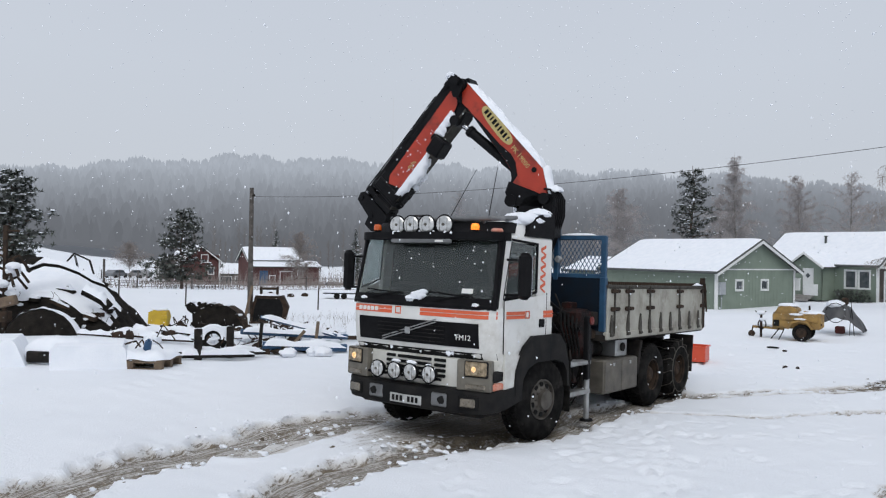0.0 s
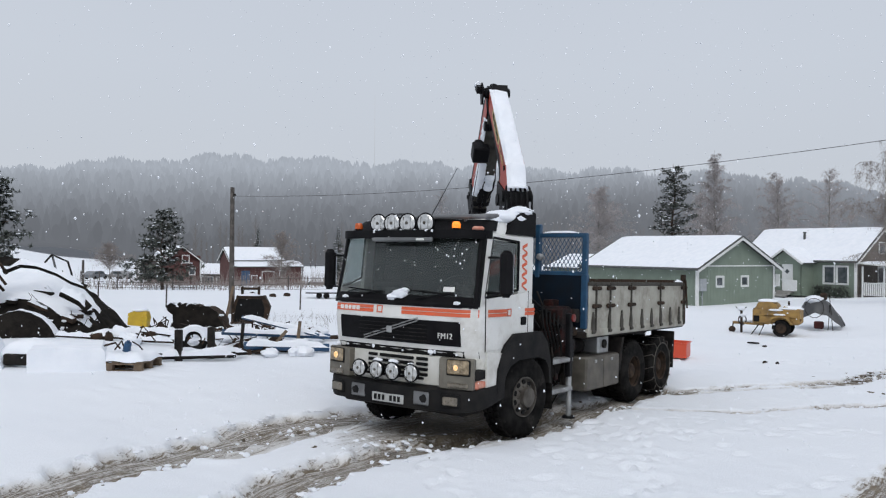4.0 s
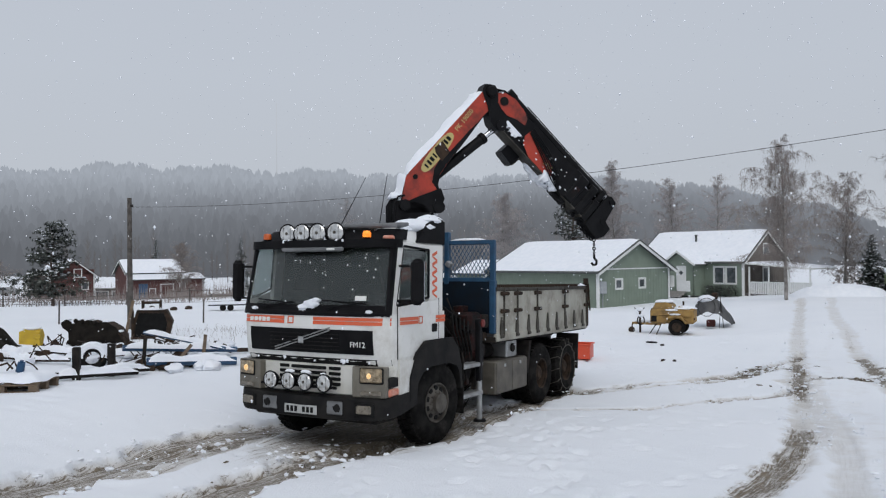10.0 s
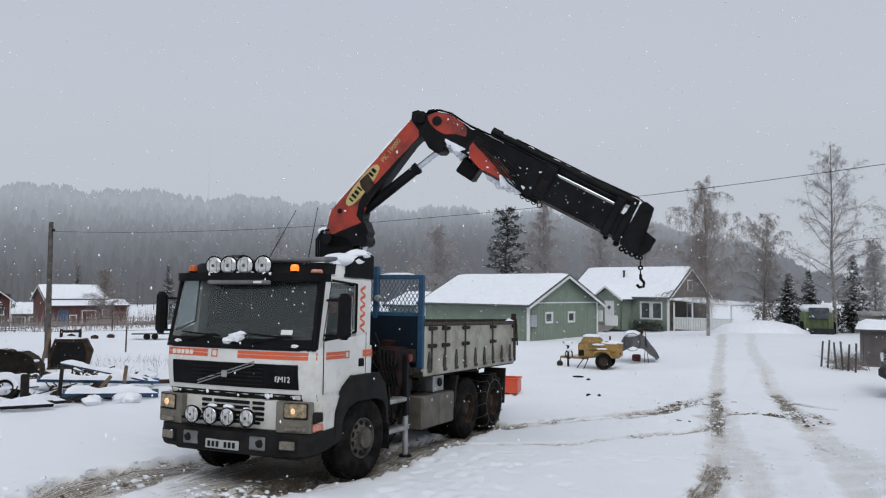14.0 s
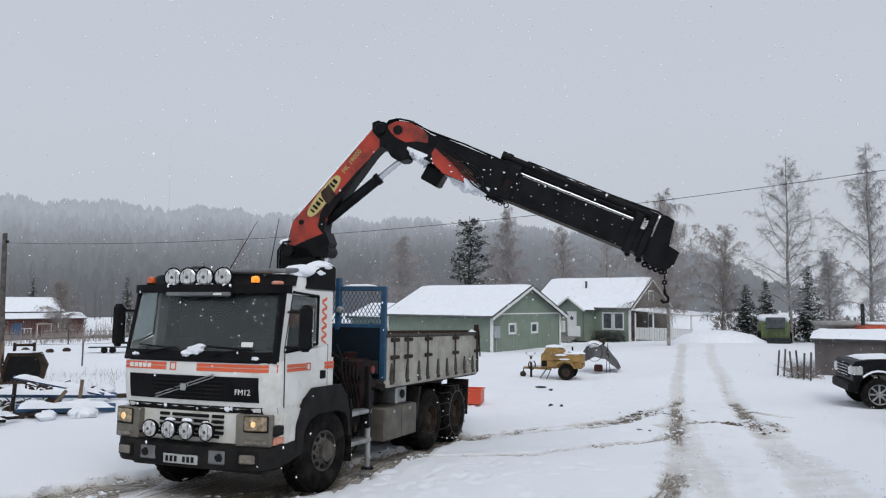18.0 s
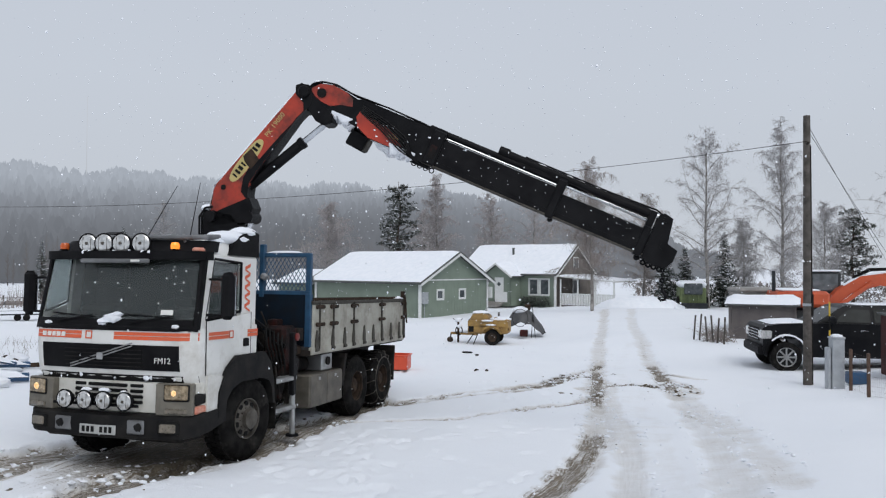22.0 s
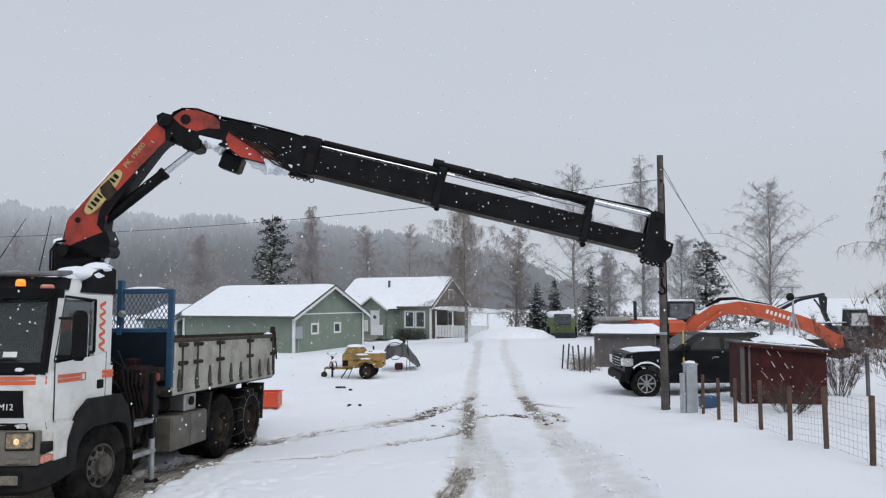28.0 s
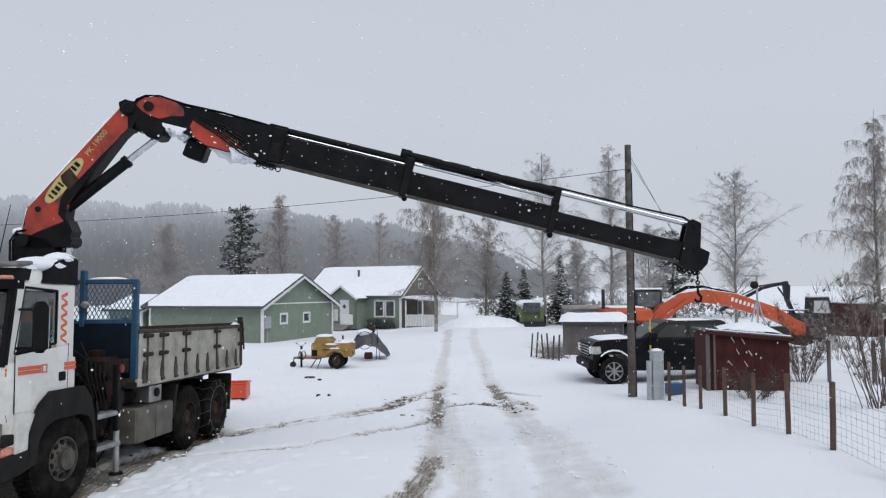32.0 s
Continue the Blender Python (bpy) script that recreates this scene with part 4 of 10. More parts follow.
    loft(low, [[(x, y, z) for x, y in cab_plan(zf, 1.19, 0.22, -0.72)] for z, zf in ((0.70, -1.24), (0.72, -1.27), (1.07, -1.27), (1.085, -1.24))])
    part("lower_front_panel", low, DIRTYWHITE, tk, "dirty pale panel between the headlamps")
    for k in range(4):
        for a, b in ((-0.46, -0.30), (-0.26, 0.30), (0.34, 0.52)):
            part("lower_grille_slot", M().box(((a + b) / 2, -1.322 + 0.012 * abs(a + b), 1.035 - 0.066 * k), (b - a, 0.03, 0.04), 0.008), INK, tk)
    for s in (1, -1):
        hb = part("headlight", M().box((s * 0.96, -1.285, 0.895), (0.46, 0.10, 0.38), 0.012, Matrix.Rotation(radians(12 * s), 3, "Z")), HEADSURROUND, tk, "rectangular headlamp, lit, with a dirty surround")
        part("lamp_surround", M().box((s * 1.005, -1.332, 0.975), (0.32, 0.03, 0.20), 0.02, Matrix.Rotation(radians(12 * s), 3, "Z")), BUMPER, hb)
        part("lamp_glass", M().box((s * 1.005, -1.345, 0.98), (0.29, 0.03, 0.175), 0.02, Matrix.Rotation(radians(12 * s), 3, "Z")), HEADGLASS, hb)
        part("bulb_glow", M().ball((s * 0.985 - 0.02, -1.36, 0.975), (0.050, 0.012, 0.045), 14, 6), HEADLIT, hb, "warm lit bulb")
        part("bulb_glow", M().ball((s * 0.985 + 0.075, -1.35 + 0.018 * s, 0.97), (0.034, 0.010, 0.014), 10, 6), HEADLIT, hb)
        for k in range(6):
            part("bolt", M().ball((s * (0.78 + 0.30 * (k % 2)), -1.338 + 0.055 * (k % 2), 1.06 - 0.15 * (k // 2)), (0.012, 0.012, 0.012), 6, 5), BUMPER, hb)
        part("small_vent", M().box((s * 0.80, -1.345 - 0.0 * s, 0.755), (0.09, 0.03, 0.065), 0.006), BUMPER, hb)
        part("corner_guard", M().box((s * 1.175, -1.12, 0.885), (0.05, 0.24, 0.14), 0.02), BUMPER, tk, "black plastic corner guard")
        part("indicator", M().box((s * 1.0, -1.335, 0.755), (0.27, 0.03, 0.06), 0.012, Matrix.Rotation(radians(12 * s), 3, "Z")), LAMPDIRTY, hb)
        part("corner_indicator", M().box((s * 1.18, -1.10, 0.76), (0.05, 0.24, 0.10), 0.02), AMBERDULL, tk, "dull red corner lamp")
    for x in (-0.48, -0.19, 0.08, 0.38):
        round_lamp(tk, "front_spot_lamp", (x, -1.47, 0.86 + 0.006 * x), 0.115, (0.0, -1, 0.0), LAMPGLASS, "round spot lamp on the front")
    bracket = M().cyl((-0.7, -1.40, 0.80), (0.52, -1.40, 0.80), 0.018, n=8)
    part("spot_lamp_bracket", bracket, BLACKPL, tk)
    for x, s in ((-0.19, 0.06), (0.08, 0.07), (0.36, 0.03)):
        part("lamp_snow", M().ball((x - 0.01, -1.44, 0.975), (s * 1.2, 0.04, s * 0.4), 12, 6, 0.7, int(x * 100 + 50)), SNOW, tk)
    # bumper
    bm_ = M()
    loft(bm_, [[(x, y, z + (max(0, y + 1.34) * 0.22 if z < 0.5 else max(0, y + 1.34) * 0.06)) for x, y in cab_plan(zf, 1.245, 0.36, -0.62, 0.08)] for z, zf in ((0.40, -1.30), (0.42, -1.36), (0.56, -1.38), (0.68, -1.37), (0.70, -1.34))])
    bump = part("bumper", bm_, BUMPER, tk, "dark scuffed front bumper")
    part("bumper_recess", M().box((-0.02, -1.435, 0.64), (0.60, 0.02, 0.11), 0.01), INK, bump)
    for s in (1, -1):
        part("fog_lamp", M().box((s * 0.93, -1.385, 0.56), (0.22, 0.05, 0.12), 0.02, Matrix.Rotation(radians(10 * s), 3, "Z")), LAMPDIRTY, bump, "small rectangular fog lamp")
        tp = part("tow_plate", M().box((s * 0.52, -1.432, 0.56), (0.24, 0.03, 0.17), 0.02), TUBEGREY, bump, "scuffed grey cover plate")
        part("cover_patch", M().ball((s * 0.52 + 0.04 * s, -1.446, 0.56), (0.055, 0.006, 0.05), 10, 5, 0.5, 3), BUMPER, tp)
        part("fog_recess", M().box((s * 0.93, -1.372, 0.56), (0.27, 0.05, 0.16), 0.02, Matrix.Rotation(radians(10 * s), 3, "Z")), INK, bump)
    pl = part("number_plate", M().box((0.0, -1.455, 0.51), (0.52, 0.012, 0.115), 0.01), PLATEW, bump, "white number plate")
    for k, x in enumerate((-0.20, -0.135, -0.07, 0.055, 0.12, 0.185)):
        part("plate_bar", M().box((x, -1.463, 0.51), (0.042, 0.004, 0.07)), INK, pl)
    part("front_guard", M().box((0, -0.95, 0.40), (2.0, 0.5, 0.10), 0.03), CHASSIS, tk)
    # mirrors, wipers, aerials
    for s in (1, -1):
        mr = part("mirror_arm", M().tube([(s * 1.16, -0.98, 2.34), (s * 1.36, -1.04, 2.34), (s * 1.50, -1.04, 2.28)], 0.016, 6), BLACKPL, tk)
        part("mirror_arm", M().tube([(s * 1.18, -1.02, 1.90), (s * 1.38, -1.06, 1.90), (s * 1.50, -1.05, 1.94)], 0.016, 6), BLACKPL, tk)
        part("mirror_housing", M().box((s * 1.48, -1.04, 2.14), (0.18, 0.12, 0.58), 0.05), BLACKPL, mr, "tall black rear-view mirror")
        part("mirror_pane", M().box((s * 1.48, -0.975, 2.14), (0.14, 0.01, 0.50), 0.004), CHROME, mr)
    for x0, x1 in ((-0.75, -0.25), (0.35, 0.85)):
        wp = M()
        a, b = nose_point(x0, 1.80, 0.03), nose_point(x1, 1.88, 0.012)
        wp.cyl(a, b, 0.012, n=6)
        wp.cyl(nose_point(x1 - 0.62, 1.90, 0.006), nose_point(x1 + 0.05, 1.86, 0.006), 0.009, n=6)
        part("wiper", wp, BLACKPL, tk)
    for i, (x, z, s) in enumerate(((0.08, 1.85, .10), (-0.06, 1.80, .07), (0.15, 1.90, .05), (0.95, 1.76, .04), (-0.9, 1.78, .04))):
        p = nose_point(x, z, 0.02)
        part("snow_clump", M().ball(p, (s * 1.2, 0.03, s * 0.5), 12, 6, 0.8, i), SNOW, tk)
    fl = random.Random(52)
    for k in range(22):
        r = fl.uniform(0.004, 0.009)
        part("screen_fleck", M().ball(nose_point(fl.uniform(-0.7, 1.05), 1.95 + 0.6 * fl.random(), 0.004), (r * 1.2, 0.005, r), 7, 5, 0.6, k), SNOW, tk)
    for k in range(9):
        r = fl.uniform(0.010, 0.022)
        part("visor_fleck", M().ball((fl.uniform(-0.55, 0.5), -1.25, 2.665 + fl.uniform(-.01, .02)), (r * 1.6, 0.02, r), 7, 5, 0.6, k), SNOW, tk)
    part("windscreen_label", nose_patch(0.72, 0.88, 1.90, 1.96, 0.006, 0.002, 2, 1), PALEINK, tk)
    part("aerial", M().cyl((-0.35, -0.2, 2.88), (-0.42, 0.6, 3.75), 0.008, 0.004, 5), BLACKPL, tk, "thin whip aerial")
    part("aerial", M().cyl((0.35, -0.2, 2.88), (0.1, 0.4, 3.75), 0.008, 0.004, 5), BLACKPL, tk, "thin whip aerial")
    # wheel arches, steps
    for s in (1, -1):
        arch = M()
        pts = [(-0.80, 0.62), (-0.78, 0.92), (-0.62, 1.22), (-0.40, 1.36), (0.35, 1.36), (0.52, 1.20), (0.62, 0.95), (0.66, 0.62), (0.60, 0.62), (0.565, 0.84), (0.47, 0.955), (0.27, 1.01), (-0.27, 1.01), (-0.48, 0.945), (-0.605, 0.82), (-0.64, 0.62)]
        arch.prism(pts[::-1], s * 1.25 - 0.0, s * 1.25 - s * 0.30, "x")
        part("wheel_arch", arch, BUMPER, tk, "black plastic wheel arch")
        part("cab_step_panel", M().prism([(-1.02, 0.72), (-0.72, 0.72), (-0.62, 1.12), (-1.02, 1.16)], s * 1.16, s * 1.222, "x"), WHITE, tk)
        part("wheel_well", M().box((s * 0.86, -0.05, 0.85), (0.04, 1.35, 0.9), 0.01), CHASSIS, tk)
        part("mud_flap", M().box((s * 1.07, 0.70, 0.62), (0.34, 0.02, 0.75), 0.005), RUBBER, tk)
    # frame, tanks, boxes
    ch = M()
    for s in (1, -1):
        ch.box((s * 0.40, 2.6, 0.86), (0.09, 7.4, 0.27), 0.01)
    for y in (-0.8, 0.6, 1.6, 2.6, 3.4, 4.5, 5.6, 6.2):
        ch.box((0, y, 0.86), (0.8, 0.10, 0.2), 0.01)
    for y in (0.0, 3.86, 5.16):
        ch.cyl((-1.0, y, 0.52), (1.0, y, 0.52), 0.09, n=12)
        ch.ball((0, y, 0.54), (0.24, 0.24, 0.22), 12, 8)
    part("chassis", ch, CHASSIS, tk, "grimy black chassis frame")
    part("underframe_clutter", M().box((0.2, 1.5, 0.7), (1.3, 1.5, 0.35), 0.05).box((-0.75, 2.4, 0.65), (0.5, 1.2, 0.5), 0.08).cyl((0.75, 0.75, 0.7), (0.75, 1.7, 0.7), 0.16, n=14), CHASSIS, tk)
    tb = part("tool_box", M().box((0.98, 2.50, 0.615), (0.46, 1.26, 0.52), 0.02), TOOLBOX, tk, "dull steel tool box with two doors")
    for y in (2.19, 2.81):
        d = part("tool_box_door", M().box((1.214, y, 0.615), (0.012, 0.60, 0.49), 0.008), TOOLBOX, tb)
        part("latch", M().box((1.226, y, 0.80), (0.015, 0.07, 0.05), 0.006), ALU, d)
    part("battery_box", M().box((0.9, 2.72, 1.03), (0.42, 0.42, 0.30), 0.02), ALU, tk, "small grey box with a filler cap")
    part("filler_cap", M().lathe([(0.07, 0.0), (0.07, 0.03), (0.0, 0.035)], (1.11, 2.72, 1.04), (1, 0, 0), 16), CHASSIS, tk)
    part("air_tank", M().cyl((0.75, 1.95, 1.0), (0.75, 2.5, 1.0), 0.13, n=16), CHASSIS, tk)
    for z in (0.90, 0.47):
        part("side_step", M().box((1.14, 1.03, z), (0.20, 0.66, 0.07), 0.015), ALU, tk, "worn aluminium step")
    for y in (0.74, 1.34):
        part("step_post", M().box((1.08, y, 0.68), (0.06, 0.05, 0.55), 0.01), CHASSIS, tk)
    for s in (1, -1):
        part("rear_mudguard", M().prism([(3.12, 0.60), (3.28, 1.12), (3.36, 1.12), (3.22, 0.56)], s * 0.75, s * 1.2, "x"), CHASSIS, tk)
        part("rear_mudguard", M().prism([(5.75, 0.5), (5.80, 1.1), (5.86, 1.1), (5.80, 0.4)], s * 0.75, s * 1.2, "x"), CHASSIS, tk)
    # wheels
    for s in (1, -1):
        make_wheel(tk, s * 1.19, 0.0, 0.49 if s > 0 else 0.46, s, "front").rotation_euler = (0, 0, radians(-6))
        for y in (3.86, 5.16):
            make_wheel(tk, s * 1.19, y, 0.50, s, "rear")
            make_wheel(tk, s * 0.84, y, 0.50, s, "rear")
    ch2 = M()
    for k in range(14):
        a = 6.28319 * k / 14
        ch2.tube([(1.21, 5.16 + 0.40 * math.cos(a), 0.50 + 0.40 * math.sin(a)), (1.2, 5.16 + 0.53 * math.cos(a), 0.50 + 0.53 * math.sin(a)), (1.03, 5.16 + 0.55 * math.cos(a + .12), 0.5 + 0.55 * math.sin(a + .12)), (0.87, 5.16 + 0.53 * math.cos(a), 0.50 + 0.53 * math.sin(a))], 0.009, 5)
    ch2.tube([(1.215, 5.16 + 0.42 * math.cos(6.28319 * k / 28), 0.50 + 0.42 * math.sin(6.28319 * k / 28)) for k in range(29)], 0.008, 5)
    part("snow_chain", ch2, RIM, tk, "snow chain on a rear tyre")
    # greasy red machinery at the crane's foot
    part("pump_block", M().box((0.92, 1.42, 1.42), (0.34, 0.44, 0.50), 0.05).cyl((0.98, 1.30, 1.20), (1.10, 1.30, 1.20), 0.12, n=14).box((1.02, 1.55, 1.08), (0.20, 0.26, 0.22), 0.03), OXIDE, tk, "greasy dark red pump block")
    clutter = random.Random(12)
    for k in range(16):
        x, y, z = clutter.uniform(0.55, 1.12), clutter.uniform(0.85, 1.75), clutter.uniform(0.75, 1.9)
        part("hydraulic_hose", M().tube([(x, y, z), (x + clutter.uniform(-.1, .1), y + clutter.uniform(-.15, .15), z - 0.2), (x + clutter.uniform(-.2, .1), y + clutter.uniform(-.2, .2), z - 0.45), (x * 0.8, y + clutter.uniform(-.1, .1), z - 0.6)], 0.015, 6), CHASSIS, tk)
    for k in range(7):
        x, y, z = clutter.uniform(0.75, 1.08), clutter.uniform(1.0, 1.75), clutter.uniform(0.8, 1.75)
        part("valve_block", M().box((x, y, z), (clutter.uniform(.08, .2), clutter.uniform(.08, .22), clutter.uniform(.08, .22)), 0.015), CHASSIS if k % 3 else OXIDE, tk)
    part("stabiliser_beam", M().box((0.62, 1.30, 0.98), (0.98, 0.26, 0.20), 0.02), OXIDE, tk, "dark red stabiliser beam")
    for k in range(5):
        part("hydraulic_hose", M().tube([(0.80 + 0.07 * k, 1.16, 1.66 - 0.03 * k), (0.88 + 0.06 * k, 1.06, 1.40), (0.96 + 0.04 * k, 1.10 + 0.02 * k, 1.10), (0.90 + 0.05 * k, 1.22, 0.92)], 0.016, 6), INK, tk)
    part("tap_handle", M().lathe([(0.05, -0.012), (0.05, 0.012), (0.0, 0.014)], (1.13, 1.02, 0.66), (1, 0, 0), 12), OXIDE, tk, "small red tap handle")
    # tipper body
    fl = part("tipper_floor", M().box((0, 4.05, 1.22), (2.44, 4.44, 0.10), 0.01).box((0.45, 4.05, 1.10), (0.12, 4.3, 0.18), 0.01).box((-0.45, 4.05, 1.10), (0.12, 4.3, 0.18), 0.01), CHASSIS, tk, "steel tipper floor")
    for s in (1, -1):
        x = s * 1.215
        sd = part("dropside", M().box((x, 4.06, 1.64), (0.05, 4.38, 0.70), 0.008), TIPPER, tk, "weathered grey dropside with iron fittings")
        part("side_rail", M().box((x, 4.06, 1.255), (0.07, 4.44, 0.12), 0.012), TIPPER, sd)
        part("top_rail", M().box((x, 4.06, 2.02), (0.07, 4.42, 0.06), 0.012), GREYIRON, sd)
        for y in (2.10, 2.64, 3.52, 4.92, 6.20):
            rod = part("dropside_post", M().box((x + s * 0.035, y, 1.66), (0.03, 0.03, 0.76), 0.005), GREYIRON, sd)
            for z in (1.67, 1.95):
                part("hinge_clasp", M().box((x + s * 0.045, y - 0.09, z), (0.035, 0.10, 0.07), 0.01).box((x + s * 0.045, y + 0.09, z), (0.035, 0.13, 0.06), 0.01).cyl((x + s * 0.05, y - 0.16, z), (x + s * 0.05, y + 0.16, z), 0.015, n=6), RUSTDARK, rod)
        for k, y in enumerate((2.0, 2.62, 3.12, 3.52, 4.02, 4.48, 4.95, 5.45, 5.95)):
            part("hinge_strap", M().prism([(y - 0.055, 1.30), (y + 0.055, 1.30), (y + 0.05, 1.42), (y + 0.012, 1.58), (y - 0.012, 1.58), (y - 0.05, 1.42)], x + s * 0.026, x + s * 0.046, "x").cyl((x + s * 0.04, y - 0.05, 1.27), (x + s * 0.04, y + 0.05, 1.27), 0.03, n=8), GREYIRON, sd)
        hook = part("net_hook", M().box((0, 0, 0), (0.03, 0.035, 0.05), 0.006), RUSTDARK, sd)
        hook.location = (x, 1.92, 2.075)
        for k in range(1, 52):
            again(hook, pose(x, 1.92 + 0.083 * k, 2.075))
    part("tailgate", M().box((0, 6.24, 1.64), (2.40, 0.06, 0.74), 0.01), TIPPER, tk)
    for s in (1, -1):
        part("tailgate_post", M().box((s * 1.225, 6.24, 1.72), (0.09, 0.08, 0.98), 0.01), RUSTDARK, tk)
    part("tailgate_lever", M().cyl((1.29, 6.2, 2.1), (1.30, 6.28, 1.55), 0.018, n=6), RUSTDARK, tk)
    # headboard with the blue mesh screen
    hb = M()
    hb.box((0, 1.86, 1.76), (2.40, 0.07, 0.86), 0.01)
    part("headboard", hb, NAVY, tk, "near-black navy steel headboard behind the crane")
    cf = M()
    for x in (-1.16, 1.16):
        part("headboard_post", M().box((x * 1.005, 1.855, 1.74), (0.10, 0.09, 0.84), 0.01), BLUE, tk, "blue corner post")
    for x in (-1.16, -0.1, 1.16):
        cf.box((x, 1.86, 2.47), (0.09 if x != -0.1 else 0.06, 0.07, 0.66), 0.01)
    for z in (2.17, 2.77):
        cf.box((0, 1.86, z), (2.40, 0.075, 0.07), 0.01)
    cf.box((0.34, 1.86, 2.52), (0.09, 0.09, 0.85), 0.012)
    scr = part("headboard_screen_frame", cf, BLUE, tk, "blue frame with a diamond wire screen")
    wires = M()
    for k in range(-9, 34):
        x = -1.12 + 0.07 * k
        for sgn in (1, -1):
            a, b = (x, 2.20), (x + sgn * 0.54 * 0.62, 2.74)
            if sgn < 0:
                a, b = (x + 0.33, 2.20), (x, 2.74)
            # clip to the frame
            def clip(p, q):
                lo, hi = -1.12, 1.12
                t0, t1 = 0.0, 1.0
                dx = q[0] - p[0]
                for e, sg in ((lo, 1), (hi, -1)):
                    da, db = sg * (p[0] - e), sg * (q[0] - e)
                    if da < 0 and db < 0:
                        return None
                    if da < 0:
                        t0 = max(t0, da / (da - db))
                    elif db < 0:
                        t1 = min(t1, da / (da - db))
                return [(p[0] + dx * t, 1.86, p[1] + (q[1] - p[1]) * t) for t in (t0, t1)] if t1 > t0 else None
            c = clip(a, b)
            if c:
                wires.cyl(c[0], c[1], 0.006, n=4, cap=False)
    part("screen_wire", wires, BLUE, scr)
    sc = M()
    sc.sheet(lambda u, v: (0.42 + 0.62 * u, 1.82 + 0.08 * v, 2.806 + 0.035 * (1 - (2 * u - 1) ** 4) * (1 - (2 * v - 1) ** 2)), 10, 4)
    part("snow_strip", sc, SNOW, tk)
    sc = M()
    sc.sheet(lambda u, v: (1.18 + 0.07 * v, 5.7 + 0.5 * u, 2.06 + 0.05 * math.sin(math.pi * u) * math.sin(math.pi * v)), 8, 4)
    part("snow_strip", sc, SNOW, tk)
    part("work_lamp", M().box((0.42, 1.76, 2.42), (0.1, 0.1, 0.1), 0.02, Matrix.Rotation(radians(30), 3, "Y")), ALU, tk)
    return tk


build_truck()


# ---- the loader crane behind the cab ----
KNOBRED = pbr("dark_red_plastic", (0.16, 0.018, 0.014), (0.12, 0.015, 0.012), 9.0, 0.5, 0, 0.05, 60)
CRANE_Y, PIVOT_U, PIVOT_Z = 1.643, -0.322, 3.313
CRANE_BASE = 0.95
SLEW = [(0, 187.5), (1, 178), (2, 163.5), (3, 148), (4, 133.5), (5.5, 112), (6, 106), (7, 91), (8, 76.7), (9, 62), (10, 48.6), (11, 35), (12, 21.5), (12.8, 12.8), (13.5, 9.6), (14.5, 9), (17, 7.8), (19, 7.3), (32, 7.6)]
LIFT = [(0, 50.5), (16, 50.2), (20, 51), (24, 51.6), (32, 52)]
# where the outer boom hinges on the main boom, the slope of the outer boom, and how far its telescopes are drawn out
HINGE = (2.437, 0.123)
TILT = [(0, -48), (1.5, -46), (2.5, -44.5), (8, -44), (10, -44.2), (11, -41.8), (12, -38.1), (12.5, -35.7), (13, -33.2), (13.5, -30.5), (14, -27.9), (14.5, -25.7), (15.3, -23.8), (16.5, -23.2), (18, -23.7), (20, -24.0), (21, -24.2), (21.5, -24.0),
        (22, -23.5), (22.5, -22.6), (23, -21.5), (24, -19.0), (25, -16.5), (25.5, -15.4), (26.5, -14.2), (27.5, -13.7), (28.5, -13.8), (30, -14.0), (32, -14.0)]
DRAWN = [(0, 0), (9.3, 0), (10, 0.19), (10.5, 0.33), (11, 0.49), (11.5, 0.64), (12, 0.77), (13, 0.93), (14, 1.06), (14.5, 1.13), (16.5, 1.52), (17, 1.64), (18, 1.90), (19, 2.18), (20, 2.49), (21, 2.80), (22, 3.10), (23, 3.41), (24, 3.70), (25, 3.98)] + [
         (26.5, 4.41), (27.5, 4.70), (28.5, 4.96), (29.5, 5.25), (30.5, 5.55), (31, 5.69), (31.5, 5.84), (32, 5.98)]
STROKE = (1.90, 2.10)


def at_time(rows, t):
    return float(np.interp(t, [r[0] for r in rows], [r[1] for r in rows]))


def soft_time(rows, t):
    """The same, with the corners of the curve rounded off."""
    return sum(at_time(rows, min(32, max(0, t + d))) * w for d, w in ((-0.4, 0.2), (-0.2, 0.2), (0, 0.2), (0.2, 0.2), (0.4, 0.2)))


